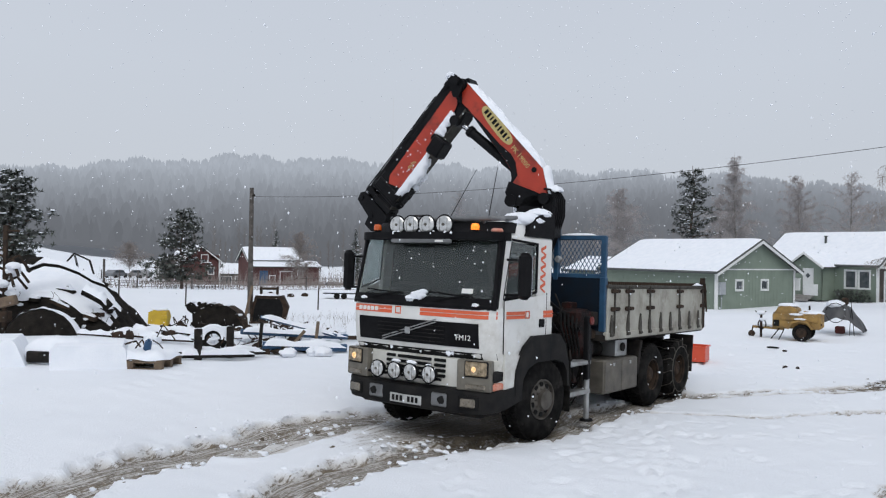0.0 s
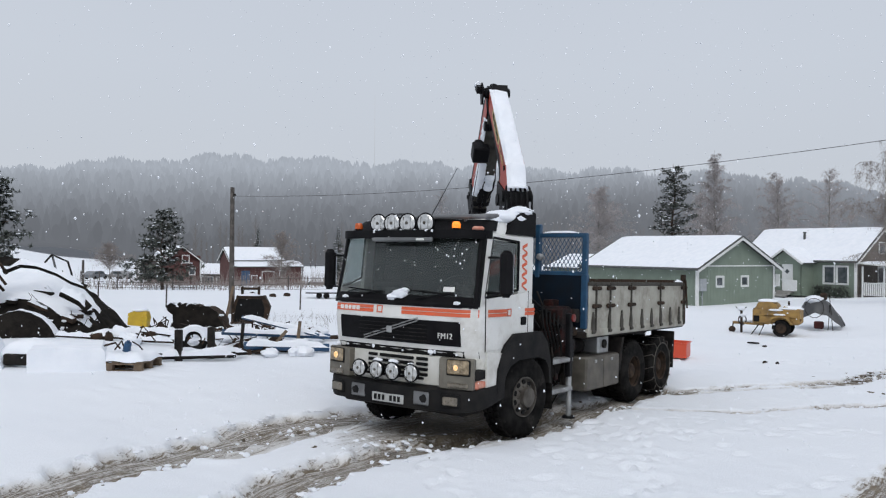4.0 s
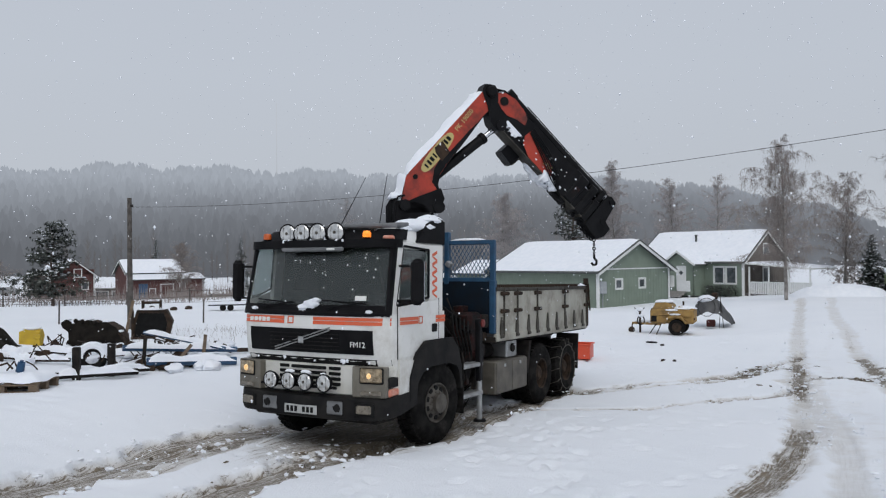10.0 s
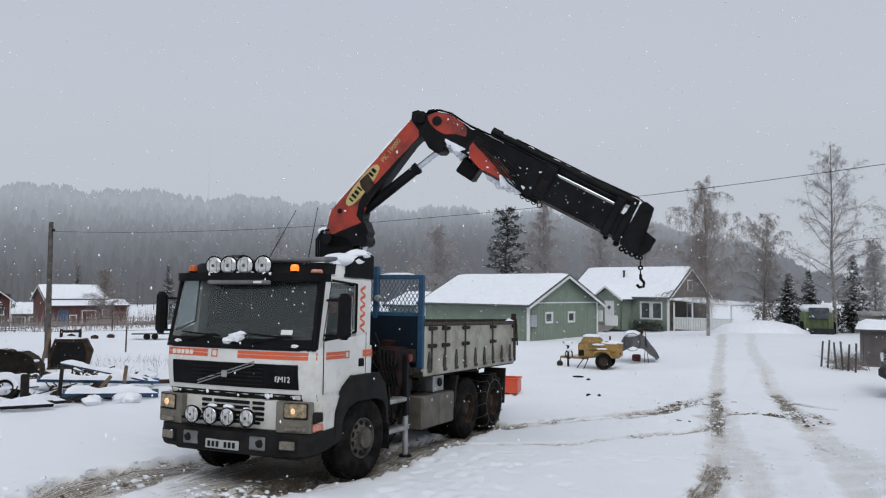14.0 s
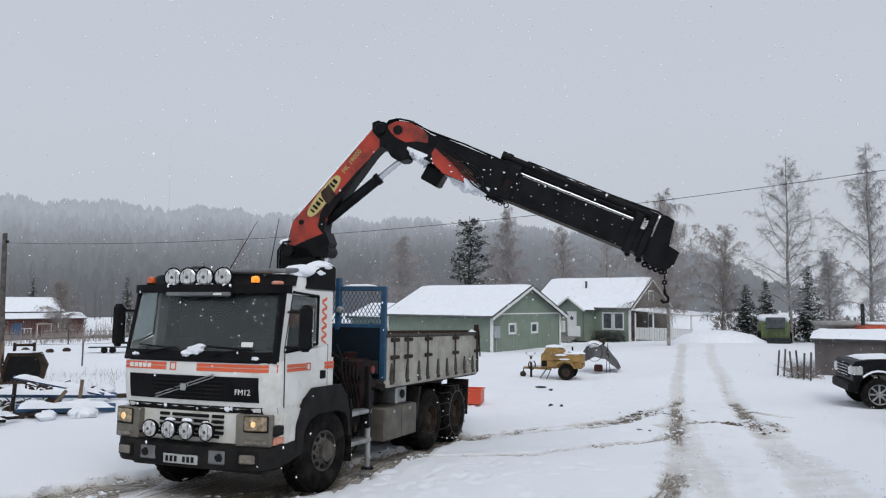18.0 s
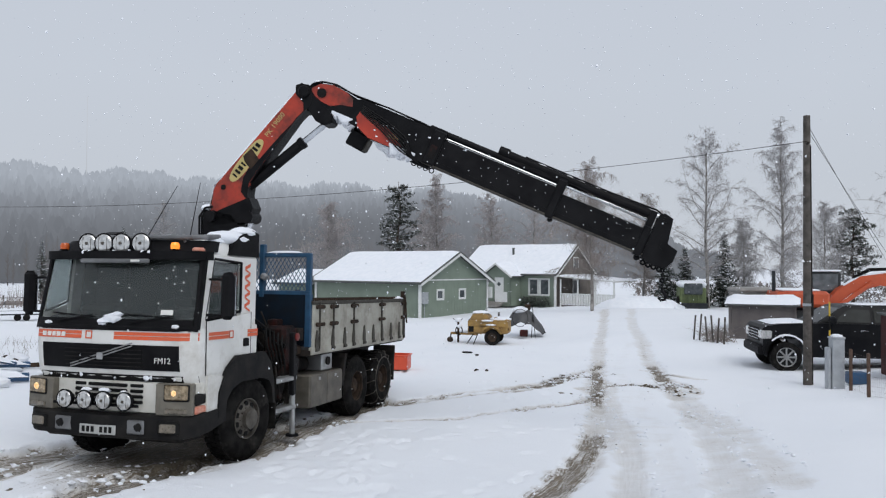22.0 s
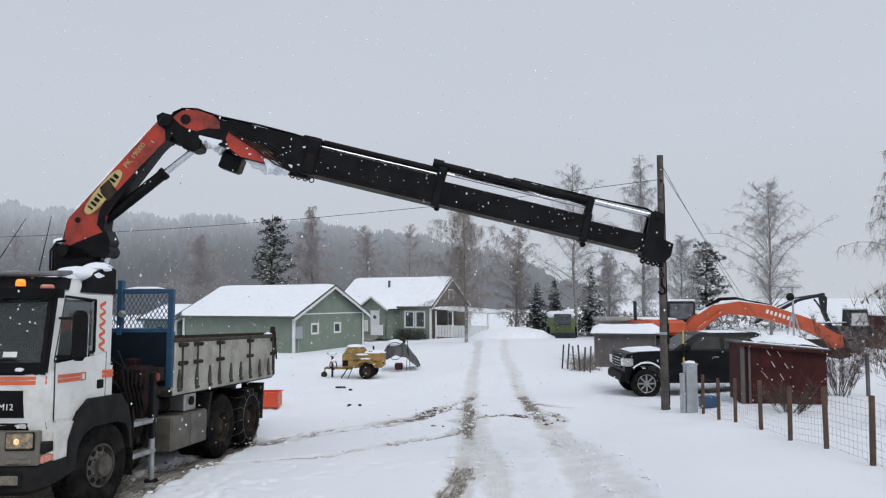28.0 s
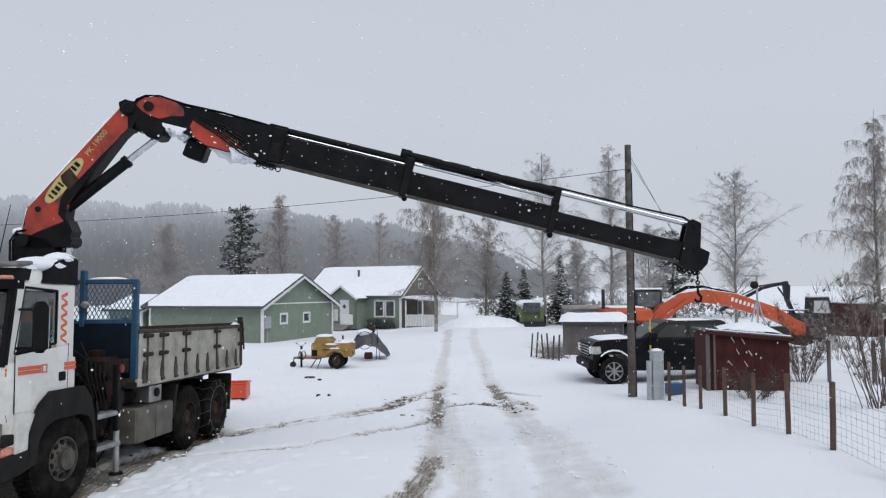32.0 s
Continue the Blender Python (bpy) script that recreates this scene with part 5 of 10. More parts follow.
def make_loader_crane():
    cr = thing("loader_crane", "red and black folding loader crane, unfolding over the truck", "crane", pose(0, CRANE_Y, CRANE_BASE))
    B = CRANE_BASE
    base = M()
    base.box((0, 0, 0.12), (1.0, 0.62, 0.24), 0.03).box((0, 0, 0.36), (0.7, 0.55, 0.3), 0.06)
    base.cyl((0, 0, 0.4), (0, 0, 1.15), 0.24, 0.20, 18)
    base.box((0, -0.18, 0.0), (2.34, 0.18, 0.20), 0.02)
    part("crane_base", base, CRANEBLK, cr, "black crane base and stabiliser beam")
    rb = M().box((0.62, 0.10, 0.35), (0.35, 0.35, 0.45), 0.04).cyl((0.75, -0.2, 0.2), (0.78, 0.05, 0.72), 0.05, n=10)
    part("slewing_drive", rb, CHASSIS, cr, "dark slewing drive")
    valves = M()
    for k in range(7):
        valves.cyl((0.98, -0.12 + 0.05 * k, 0.32), (1.02, -0.12 + 0.05 * k, 0.50), 0.012, n=6)
    valves.box((0.98, 0.05, 0.27), (0.16, 0.42, 0.14), 0.02)
    part("control_valve_bank", valves, RUSTDARK, cr, "row of control levers")
    for s in (1, -1):
        leg = part("stabiliser_leg", M().box((s * 1.20, -0.33, 0.12), (0.085, 0.10, 0.94), 0.015), CRANEBLK, cr, "vertical stabiliser leg")
        part("leg_rod", M().cyl((s * 1.20, -0.33, -0.33), (s * 1.20, -0.33, -0.92), 0.042, n=12), ALU, leg, "bright leg rod")
        part("leg_foot", M().lathe([(0.0, 0.03), (0.09, 0.03), (0.10, 0.0), (0.0, 0.0)], (s * 1.20, -0.33, -0.955), (0, 0, 1), 16), CRANEBLK, leg)
        part("leg_knob", M().lathe([(0.06, -0.02), (0.06, 0.02), (0.0, 0.03)], (s * 1.24, -0.28, 0.52), (1, 0, 0), 12), KNOBRED, leg)
    rnd = random.Random(5)
    for k in range(10):
        x = 0.2 + 0.09 * k
        part("hose", M().tube([(x, -0.3, 0.1 + 0.2 * rnd.random()), (x + 0.1, -0.42, 0.35 + 0.3 * rnd.random()), (x * 0.5, -0.3, 0.75 + 0.2 * rnd.random()), (0.15, -0.1, 1.1)], 0.018, 6), CRANEBLK, cr)
    parts = {}
    # slewing column: x runs along the boom's heading
    col = M()
    col.cyl((0, 0, 1.0), (0, 0, 2.0), 0.23, 0.20, 18)
    col.prism([(-0.46, 1.75), (0.16, 1.75), (0.20, 2.12), (0.02, 2.38), (-0.30, 2.46), (-0.46, 2.42)], -0.17, 0.17, "y")
    col.cyl((-0.322, -0.24, PIVOT_Z - B), (-0.322, 0.24, PIVOT_Z - B), 0.09, n=14)
    c = part("slewing_column", col, CRANEBLK, cr, "black slewing column")
    for k in range(6):
        loops = M()
        y = -0.15 + 0.06 * k
        loops.tube([(-0.30, y, 2.52), (-0.42, y * 1.2, 2.50), (-0.50, y * 1.4, 2.36), (-0.50, y * 1.4, 2.1), (-0.42, y * 1.1, 1.8), (-0.3, y, 1.5)], 0.017, 6)
        part("hose_loop", loops, CRANEBLK, c, "looped black hydraulic hose")
    part("column_snow", M().ball((-0.42, 0, 2.5), (0.12, 0.16, 0.08), 10, 6, 0.3, 4, -0.3), SNOW, c)
    parts["col"] = c
    # lifting cylinder between column foot and boom
    lc = part("lift_cylinder", M().cyl((0, 0, 0), (0, 0, 0.75), 0.085, n=16).box((0, 0, 0.02), (0.16, 0.2, 0.16), 0.03), CRANEBLK, cr)
    parts["lift"] = lc
    lr = part("lift_rod", M().cyl((0, 0, -0.62), (0, 0, 0), 0.055, n=14), CHROME, cr, "bright lifting cylinder rod")
    parts["liftrod"] = lr
    # main boom: x from pivot to knee, z square to it
    mb = M()
    outline = [(-0.06, -0.10), (0.30, -0.46), (0.50, -0.40), (0.62, -0.24), (0.78, -0.16), (1.00, -0.14), (1.50, -0.135), (2.05, -0.12), (2.28, -0.15), (2.40, -0.13), (2.53, -0.02), (2.55, 0.06), (2.50, 0.12), (2.40, 0.145), (0.46, 0.265), (0.36, 0.25), (0.02, 0.05)]
    mb.prism(outline, 0.15, -0.15, "y")
    boom = part("main_boom", mb, RED, cr, "red main boom")
    parts["main"] = boom
    dk = M()
    dk.prism([(-0.07, -0.12), (0.30, -0.52), (0.53, -0.46), (0.62, -0.30), (0.20, -0.06), (0.0, 0.03)], 0.17, -0.17, "y")
    part("boom_bracket", dk, CRANEBLK, boom, "black bracket at the boom's foot")
    dk = M().prism([(2.20, -0.155), (2.30, -0.175), (2.42, -0.15), (2.55, -0.04), (2.575, 0.05), (2.53, 0.125), (2.43, 0.155), (2.37, 0.10), (2.36, -0.02)], 0.172, -0.172, "y")
    part("knee_plate", dk, CRANEBLK, boom, "black plate at the knee")
    part("knee_pin", M().lathe([(0.0, -0.225), (0.075, -0.225), (0.095, -0.205), (0.095, 0.205), (0.075, 0.225), (0.0, 0.225)], (2.45, 0, 0.03), (0, 1, 0), 18), CRANEBLK, boom)
    part("belly_plate", M().prism([(0.80, -0.165), (1.00, -0.146), (1.50, -0.141), (2.05, -0.126), (2.28, -0.156), (2.28, -0.148), (2.05, -0.116), (1.50, -0.131), (1.00, -0.136), (0.80, -0.155)], 0.151, -0.151, "y"), CRANEBLK, boom, "greasy black underside of the boom")
    part("knee_lug", M().prism([(2.24, -0.14), (2.36, -0.12), (2.40, -0.26), (2.34, -0.31), (2.27, -0.27)], 0.09, -0.09, "y"), CRANEBLK, boom)
    lug = M()
    lug.cyl((0.36, -0.19, -0.47), (0.36, 0.19, -0.47), 0.10, n=14)
    part("lift_lug", lug, CRANEBLK, boom)
    grease = M()
    grease.prism([(0.55, -0.34), (0.64, -0.235), (0.79, -0.152), (1.0, -0.134), (1.5, -0.13), (1.95, -0.117), (1.7, -0.085), (1.2, -0.05), (0.95, 0.0), (0.8, -0.02), (0.6, -0.13)], 0.1525, -0.1525, "y")
    part("grease_stain", grease, CRANEBLK, boom, "black greasy lower flank")
    for s in (1, -1):
        part("pin_head", M().lathe([(0.042, 0.0), (0.042, 0.012), (0, 0.016)], (0.48, s * 0.15, 0.14), (0, s, 0), 14), INK, boom)
        bx, tx_ = (1.04, 1.76) if s < 0 else (1.48, 0.80)
        badge = M()
        n = 28
        ring = []
        for k in range(n):
            a = 6.28319 * k / n
            ring.append((bx + 0.41 * math.copysign(abs(math.cos(a)) ** 0.7, math.cos(a)), 0.105 + 0.10 * math.copysign(abs(math.sin(a)) ** 0.8, math.sin(a))))
        badge.prism(ring, s * 0.151, s * 0.156, "y")
        b = part("maker_badge", badge, YELLOWBADGE, boom, "pale yellow oval badge")
        barm = M()
        for k in range(9):
            barm.box((bx - 0.30 + 0.075 * k, s * 0.158, 0.105), (0.030 + 0.012 * (k % 3), 0.004, 0.085 + 0.012 * (k % 2)))
        part("badge_bar", barm, INK, b)
        scuff = M().prism([(0.98, -0.04), (1.18, -0.05), (1.24, 0.16), (1.06, 0.19), (1.0, 0.1)], s * 0.1575, s * 0.1605, "y")
        if s < 0:
            part("scuff", scuff, RUSTDARK, b, "rubbed brown patch")
        me = letters("PK 19000", 0.115, 0.002)
        me.materials.append(YELLOWBADGE)
        o = part("type_letters", me, None, boom, "pale yellow type lettering")
        o.matrix_basis = face_to(tx_, s * 0.154, 0.09, (1, 0, 0) if s < 0 else (-1, 0, 0), (0, 0, 1))
    sn = M()
    ridge = lambda v: (1 - (2 * v - 1) ** 6) * (0.35 + 0.65 * min(1.0, 1.6 * v))
    sn.sheet(lambda u, v: (0.42 + 2.0 * u, -0.152 + 0.312 * v, 0.264 - 0.120 * u + 0.085 * ridge(v) * min(1, 12 * u, 12 * (1 - u)) * (1 + 0.18 * math.sin(17 * u + 5 * v) + 0.10 * math.sin(53 * u + 11 * v))), 60, 10)
    sn.sheet(lambda u, v: (-0.02 + 0.42 * u, -0.155 + 0.31 * v, 0.07 + 0.20 * u + 0.075 * ridge(v) * (1 + 0.2 * math.sin(9 * u))), 10, 10)
    part("boom_snow", sn, SNOW, boom, "snow along the boom's back")
    # knee cylinder: barrel fixed on the boom side, rod to the outer boom
    kc = part("knee_cylinder", M().lathe([(0.0, -0.06), (0.06, -0.05), (0.082, 0.0), (0.082, 1.08), (0.096, 1.09), (0.096, 1.16), (0.07, 1.17), (0.0, 1.17)], (0, 0, 0), (1, 0, 0), 18).cyl((0.02, -0.12, 0), (0.02, 0.12, 0), 0.06, n=12), CRANEBLK, cr, "black knee cylinder")
    parts["kcyl"] = kc
    kr = part("knee_rod", M().cyl((-0.95, 0, 0), (0, 0, 0), 0.048, n=14).cyl((0, -0.1, 0), (0, 0.1, 0), 0.075, n=12), CHROME, cr, "bright knee cylinder rod")
    parts["krod"] = kr
    # outer boom: x from the hinge to the tip
    ob = M()
    ob.prism([(0.10, 0.0), (0.17, 0.10), (0.27, 0.20), (0.48, 0.262), (0.75, 0.235), (0.92, 0.20), (2.40, 0.19), (2.40, -0.30), (2.20, -0.31), (1.80, -0.288), (1.30, -0.285), (1.06, -0.20), (0.80, -0.17), (0.60, -0.20), (0.36, -0.14)], 0.155, -0.155, "y")
    outer = part("outer_boom", ob, CRANEBLK, cr, "outer boom box, black and greasy with red flanks")
    parts["outer"] = outer
    head = M().prism([(0.16, 0.03), (0.19, 0.10), (0.28, 0.195), (0.48, 0.256), (0.74, 0.23), (0.86, 0.17), (0.90, 0.06), (0.72, 0.02), (0.56, -0.06), (0.40, -0.05)], -0.1555, -0.1600, "y")
    part("red_flank", head, RED, outer, "red head plate at the knee")
    part("hinge_cap", M().lathe([(0.075, 0.0), (0.075, 0.012), (0.0, 0.018)], (0.36, -0.16, 0.075), (0, -1, 0), 16), OXIDE, outer)
    part("red_flank", M().prism([(1.05, 0.08), (1.42, -0.01), (1.70, -0.07), (1.86, -0.22), (1.84, -0.286), (1.31, -0.283), (1.09, -0.19), (1.02, -0.06)], -0.1555, -0.1600, "y"), RED, outer, "rubbed red flank")
    part("red_flank", M().prism([(0.16, 0.03), (0.19, 0.10), (0.30, 0.13), (2.10, 0.10), (2.22, 0.02), (2.10, -0.29), (1.80, -0.284), (1.30, -0.281), (1.06, -0.196), (0.80, -0.166), (0.60, -0.196), (0.38, -0.13)], 0.1600, 0.1555, "y"), RED, outer, "long red flank")
    kk = M()
    kk.prism([(-0.08, 0.03), (-0.03, -0.09), (0.20, -0.20), (0.44, -0.36), (0.60, -0.375), (0.70, -0.29), (0.66, -0.17), (0.48, -0.09), (0.30, -0.02), (0.12, 0.09), (0.0, 0.10)], 0.11, -0.165, "y")
    kk.cyl((0.59, -0.19, -0.27), (0.59, 0.19, -0.27), 0.085, n=14)
    part("knee_bracket", kk, CRANEBLK, outer, "black knee bracket")
    # hoops that lead the hoses round the knee, on the far side of the head
    gd = M()
    gd.prism([(-0.02, -0.02), (0.06, -0.06), (0.24, -0.12), (0.30, -0.04), (0.18, 0.20), (0.08, 0.26), (0.0, 0.20)], 0.24, 0.27, "y")
    gd.prism([(-0.02, 0.04), (0.10, 0.0), (0.14, 0.18), (0.06, 0.24)], 0.27, 0.36, "y")
    gd.cyl((0.12, 0.15, 0.05), (0.12, 0.25, 0.05), 0.05, n=10)
    part("hose_guide", gd, CRANEBLK, outer, "black hose guide plates")
    part("guide_snow", M().ball((0.07, 0.31, 0.22), (0.08, 0.07, 0.06), 12, 8, 0.3, 8), SNOW, outer)
    box1 = M()
    box1.box((2.33, 0, -0.03), (0.20, 0.36, 0.54), 0.02).box((2.18, 0, -0.335), (0.34, 0.20, 0.06), 0.015)
    for x in (2.10, 2.20, 2.30, 2.40):
        box1.lathe([(0.03, -0.012), (0.045, 0), (0.03, 0.012)], (x, 0.0, -0.36), (0, 1, 0), 10)
    box1.box((2.28, 0, 0.235), (0.30, 0.22, 0.09), 0.02)
    part("extension_box", box1, CRANEBLK, outer, "black collar at the end of the outer boom")
    part("back_cover", M().prism([(0.92, 0.195), (2.25, 0.185), (2.30, 0.225), (1.0, 0.235)], 0.13, -0.13, "y"), CRANEBLK, outer, "black cover along the boom's back")
    part("rubbed_red", M().box((2.33, -0.183, -0.10), (0.10, 0.006, 0.20), 0.002), OXIDE, outer, "worn red paint on the collar")
    # the box hung under the boom's far flank
    rot = Matrix.Rotation(radians(6), 3, "Y")
    wb = part("winch_box", M().box((1.10, 0.20, -0.37), (0.30, 0.30, 0.26), 0.02, rot).box((1.02, 0.20, -0.22), (0.12, 0.2, 0.12), 0.02), CRANEBLK, outer, "dark box under the outer boom")
    part("box_plate", M().box((1.262, 0.20, -0.385), (0.012, 0.26, 0.21), 0.004, rot), GREYIRON, wb)
    for k in range(4):
        y = -0.10 + 0.05 * k
        part("boom_hose", M().tube([(0.10, y, 0.04), (0.14, y, 0.15), (0.25, y, 0.235 + 0.012 * k), (0.45, y, 0.280 + 0.008 * k), (0.85, y, 0.248), (1.40, y, 0.262 + 0.006 * k), (2.0, y, 0.25), (2.2, y, 0.235)], 0.013, 6), CRANEBLK, outer)
    for sgn in (-1,):
        for k in range(6):
            part("boom_hose", M().tube([(1.05, sgn * 0.165, 0.14 - 0.02 * k), (1.5, sgn * 0.18, 0.06 - 0.035 * k), (1.85, sgn * 0.20, -0.05 - 0.045 * k), (2.05, sgn * 0.185, -0.26 - 0.01 * k), (2.25, sgn * 0.1, -0.36)], 0.011, 5), CRANEBLK, outer)
    for k, (x0, x1, z0, h, y0, y1) in enumerate(((0.50, 1.00, -0.17, 0.10, 0.0, 0.185), (0.62, 0.98, -0.17, 0.06, -0.165, 0.0), (1.28, 2.26, -0.285, 0.10, 0.02, 0.185), (1.66, 2.10, -0.285, 0.085, -0.172, 0.02))):
        sn = M()
        sn.sheet(lambda u, v: (x0 + (x1 - x0) * u, y0 + (y1 - y0) * (0.5 + 0.5 * math.cos(math.pi * v)) * (1 + 0.03 * math.sin(23 * u)), z0 + 0.06 - (h + 0.06) * math.sin(math.pi * v) ** 0.5 * min(1, 5 * u + .1, 5 * (1 - u) + .1) ** 0.5 * (1 + 0.22 * math.sin(9 * u + 2 * k) + 0.10 * math.sin(31 * u + k))), 34, 12)
        part("clinging_snow", sn, SNOW, outer, "snow stuck under the boom")
    # crusted snow and grime flecks on the flanks
    rf = random.Random(44)
    fl = M()
    for _ in range(46):
        x, sgn = rf.uniform(0.95, 2.35), rf.choice((1, -1, -1))
        fl.ball((x, sgn * 0.165, rf.uniform(-0.24, 0.10)), (rf.uniform(.006, .022), 0.006, rf.uniform(.005, .014)), 6, 4, 0.8, rf.randint(0, 99))
    tagged(part("snow_fleck", fl, SNOW, outer), kind="stuff")
    for sgn in (1, -1):
        tx = M()
        for k in range(6):
            tx.box((1.60 + 0.030 * k, sgn * 0.1625, -0.14 + 0.012 * (k % 3)), (0.014, 0.004, 0.06), 0, Matrix.Rotation(0.5 - 0.2 * k, 3, "Y"))
        part("flank_mark", tx, YELLOWBADGE, outer)
    # telescopes; x = 0 at the hinge when drawn in; lower and upper edge, width, end
    for i, (zl, zh, w, end) in enumerate(((-0.305, 0.14, 0.27, 2.47), (-0.298, 0.078, 0.225, 2.66), (-0.292, 0.015, 0.185, 2.80))):
        m = M().box(((0.3 + end) / 2, 0, (zl + zh) / 2), (end - 0.3, w, zh - zl), 0.022)
        tel = part("telescope", m, CRANEBLK, cr, "black telescopic boom section")
        parts["tel%d" % i] = tel
        # light bounced up from the snow is put into the flange's paler grey
        part("bottom_flange", M().box(((0.3 + end) / 2, 0, zl + 0.006), (end - 0.34, w + 0.035, 0.026), 0.006), GREYIRON, tel, "bottom flange, painted paler for snow light from below")
        tf = M()
        for _ in range(40):
            sgn = rf.choice((1, -1))
            r = rf.uniform(0.003, 0.007)
            tf.ball((rf.uniform(0.5, end - 0.15), sgn * w / 2, rf.uniform(zl + 0.03, zh - 0.02)), (r * 1.3, 0.005, r), 6, 4, 0.8, rf.randint(0, 99))
        tagged(part("snow_fleck", tf, SNOW, tel), kind="stuff")
        for sgn in (1, -1):
            part("weld_seam", M().box(((0.3 + end) / 2, sgn * w / 2, zl + 0.09), (end - 0.4, 0.006, 0.007), 0.002), CRANEBLK, tel)
        if i == 0:
            collar = M().box((end - 0.06, 0, -0.03), (0.13, w + 0.06, 0.60), 0.02).ball((end - 0.02, 0, -0.34), (0.045, 0.06, 0.04), 8, 6)
            part("collar", collar, CRANEBLK, tel)
            part("stroke_cylinder", M().cyl((0.40, 0, 0.232), (2.36, 0, 0.232), 0.052, n=14).box((2.40, 0, 0.24), (0.16, 0.20, 0.11), 0.02), CRANEBLK, tel, "extension cylinder on the boom's back")
            part("stroke_rod", M().cyl((0.40, -0.05, 0.168), (2.40, -0.05, 0.168), 0.017, n=8), CHROME, tel)
        elif i == 1:
            collar = M().box((end - 0.06, 0, -0.10), (0.12, w + 0.06, 0.46), 0.02).box((end - 0.06, -0.07, 0.20), (0.10, 0.05, 0.34), 0.012).box((end - 0.06, 0.07, 0.20), (0.10, 0.05, 0.34), 0.012).ball((end - 0.03, 0, -0.35), (0.05, 0.06, 0.05), 8, 6)
            part("collar", collar, CRANEBLK, tel)
            part("stroke_cylinder", M().cyl((0.18, 0, 0.312), (end - 0.06, 0, 0.312), 0.066, n=16).cyl((0.14, 0, 0.325), (0.30, 0, 0.325), 0.075, n=12).box((end - 0.30, 0, 0.33), (0.36, 0.10, 0.11), 0.03), CRANEBLK, tel, "extension cylinder on the boom's back")
            part("stroke_rod", M().cyl((0.20, 0, 0.214), (end - 0.05, 0, 0.214), 0.026, n=8), CHROME, tel)
            pipe = M()
            for k in range(3):
                pipe.tube([(0.5, -0.05 + 0.05 * k, 0.262), (1.4, -0.05 + 0.05 * k, 0.262 - 0.01 * k), (1.9, -0.05 + 0.05 * k, 0.24 + 0.02 * k), (end - 0.1, -0.05 + 0.05 * k, 0.25)], 0.010, 5)
            part("hydraulic_pipe", pipe, CRANEBLK, tel)
            part("barrel_snow", M().sheet(lambda u, v: (0.75 + 1.1 * u, 0.05 * math.cos(math.pi * v), 0.362 + 0.028 * math.sin(math.pi * v) * max(0.0, math.sin(9 * u + 1) * math.sin(23 * u))), 40, 6), SNOW, tel)
        else:
            tip = M()
            for y in (-0.105, 0.105):
                tip.prism([(2.68, -0.33), (2.68, 0.34), (2.74, 0.39), (2.88, 0.36), (2.95, -0.01), (2.97, -0.36), (2.86, -0.37)], y + 0.022, y - 0.022, "y")
            tip.prism([(2.66, -0.30), (2.66, 0.02), (2.95, 0.0), (3.12, -0.04), (3.12, -0.22), (3.05, -0.345), (2.84, -0.37)], 0.09, -0.09, "y")
            tip.cyl((2.80, -0.15, 0.31), (2.80, 0.15, 0.31), 0.045, n=12).cyl((2.90, -0.14, -0.06), (2.90, 0.14, -0.06), 0.05, n=12)
            tip.box((2.80, 0, 0.15), (0.10, 0.2, 0.05), 0.01)
            part("boom_tip", tip, CRANEBLK, tel, "boom tip with shackle eyes")
            for k in range(4):
                part("shackle_eye", M().lathe([(0.028, -0.012), (0.045, 0), (0.028, 0.012), (0.016, 0.0), (0.028, -0.012)], (2.74 + 0.085 * k, 0, -0.385), (0, 1, 0), 12), CRANEBLK, tel)
            part("stroke_rod", M().cyl((0.40, 0, 0.318), (2.80, 0, 0.318), 0.046, n=14), CHROME, tel, "bright extension rod")
            ho = M()
            for k in range(2):
                ho.tube([(0.55, -0.04 + 0.07 * k, 0.382), (1.9, -0.04 + 0.07 * k, 0.378 + 0.006 * k), (2.3, -0.04 + 0.07 * k, 0.39), (2.62, -0.04 + 0.07 * k, 0.40), (2.82, -0.04 + 0.07 * k, 0.34)], 0.010, 5)
            part("tip_hose", ho, CRANEBLK, tel)
    hk = M()
    for k in range(4):
        z = -0.05 - 0.075 * k
        hk.lathe([(0.026, -0.011), (0.040, 0), (0.026, 0.011), (0.014, 0), (0.026, -0.011)], (0, 0, z), (1, 0, 0) if k % 2 else (0, 1, 0), 10)
    hk.tube([(0, 0, -0.30), (0, 0, -0.36), (0.05, 0, -0.42), (0.04, 0, -0.48), (-0.02, 0, -0.49), (-0.055, 0, -0.45)], 0.022, 8)
    parts["hook"] = part("hook_chain", hk, CRANEBLK, cr, "short chain with a lifting hook")
    return parts


CRANE = make_loader_crane()


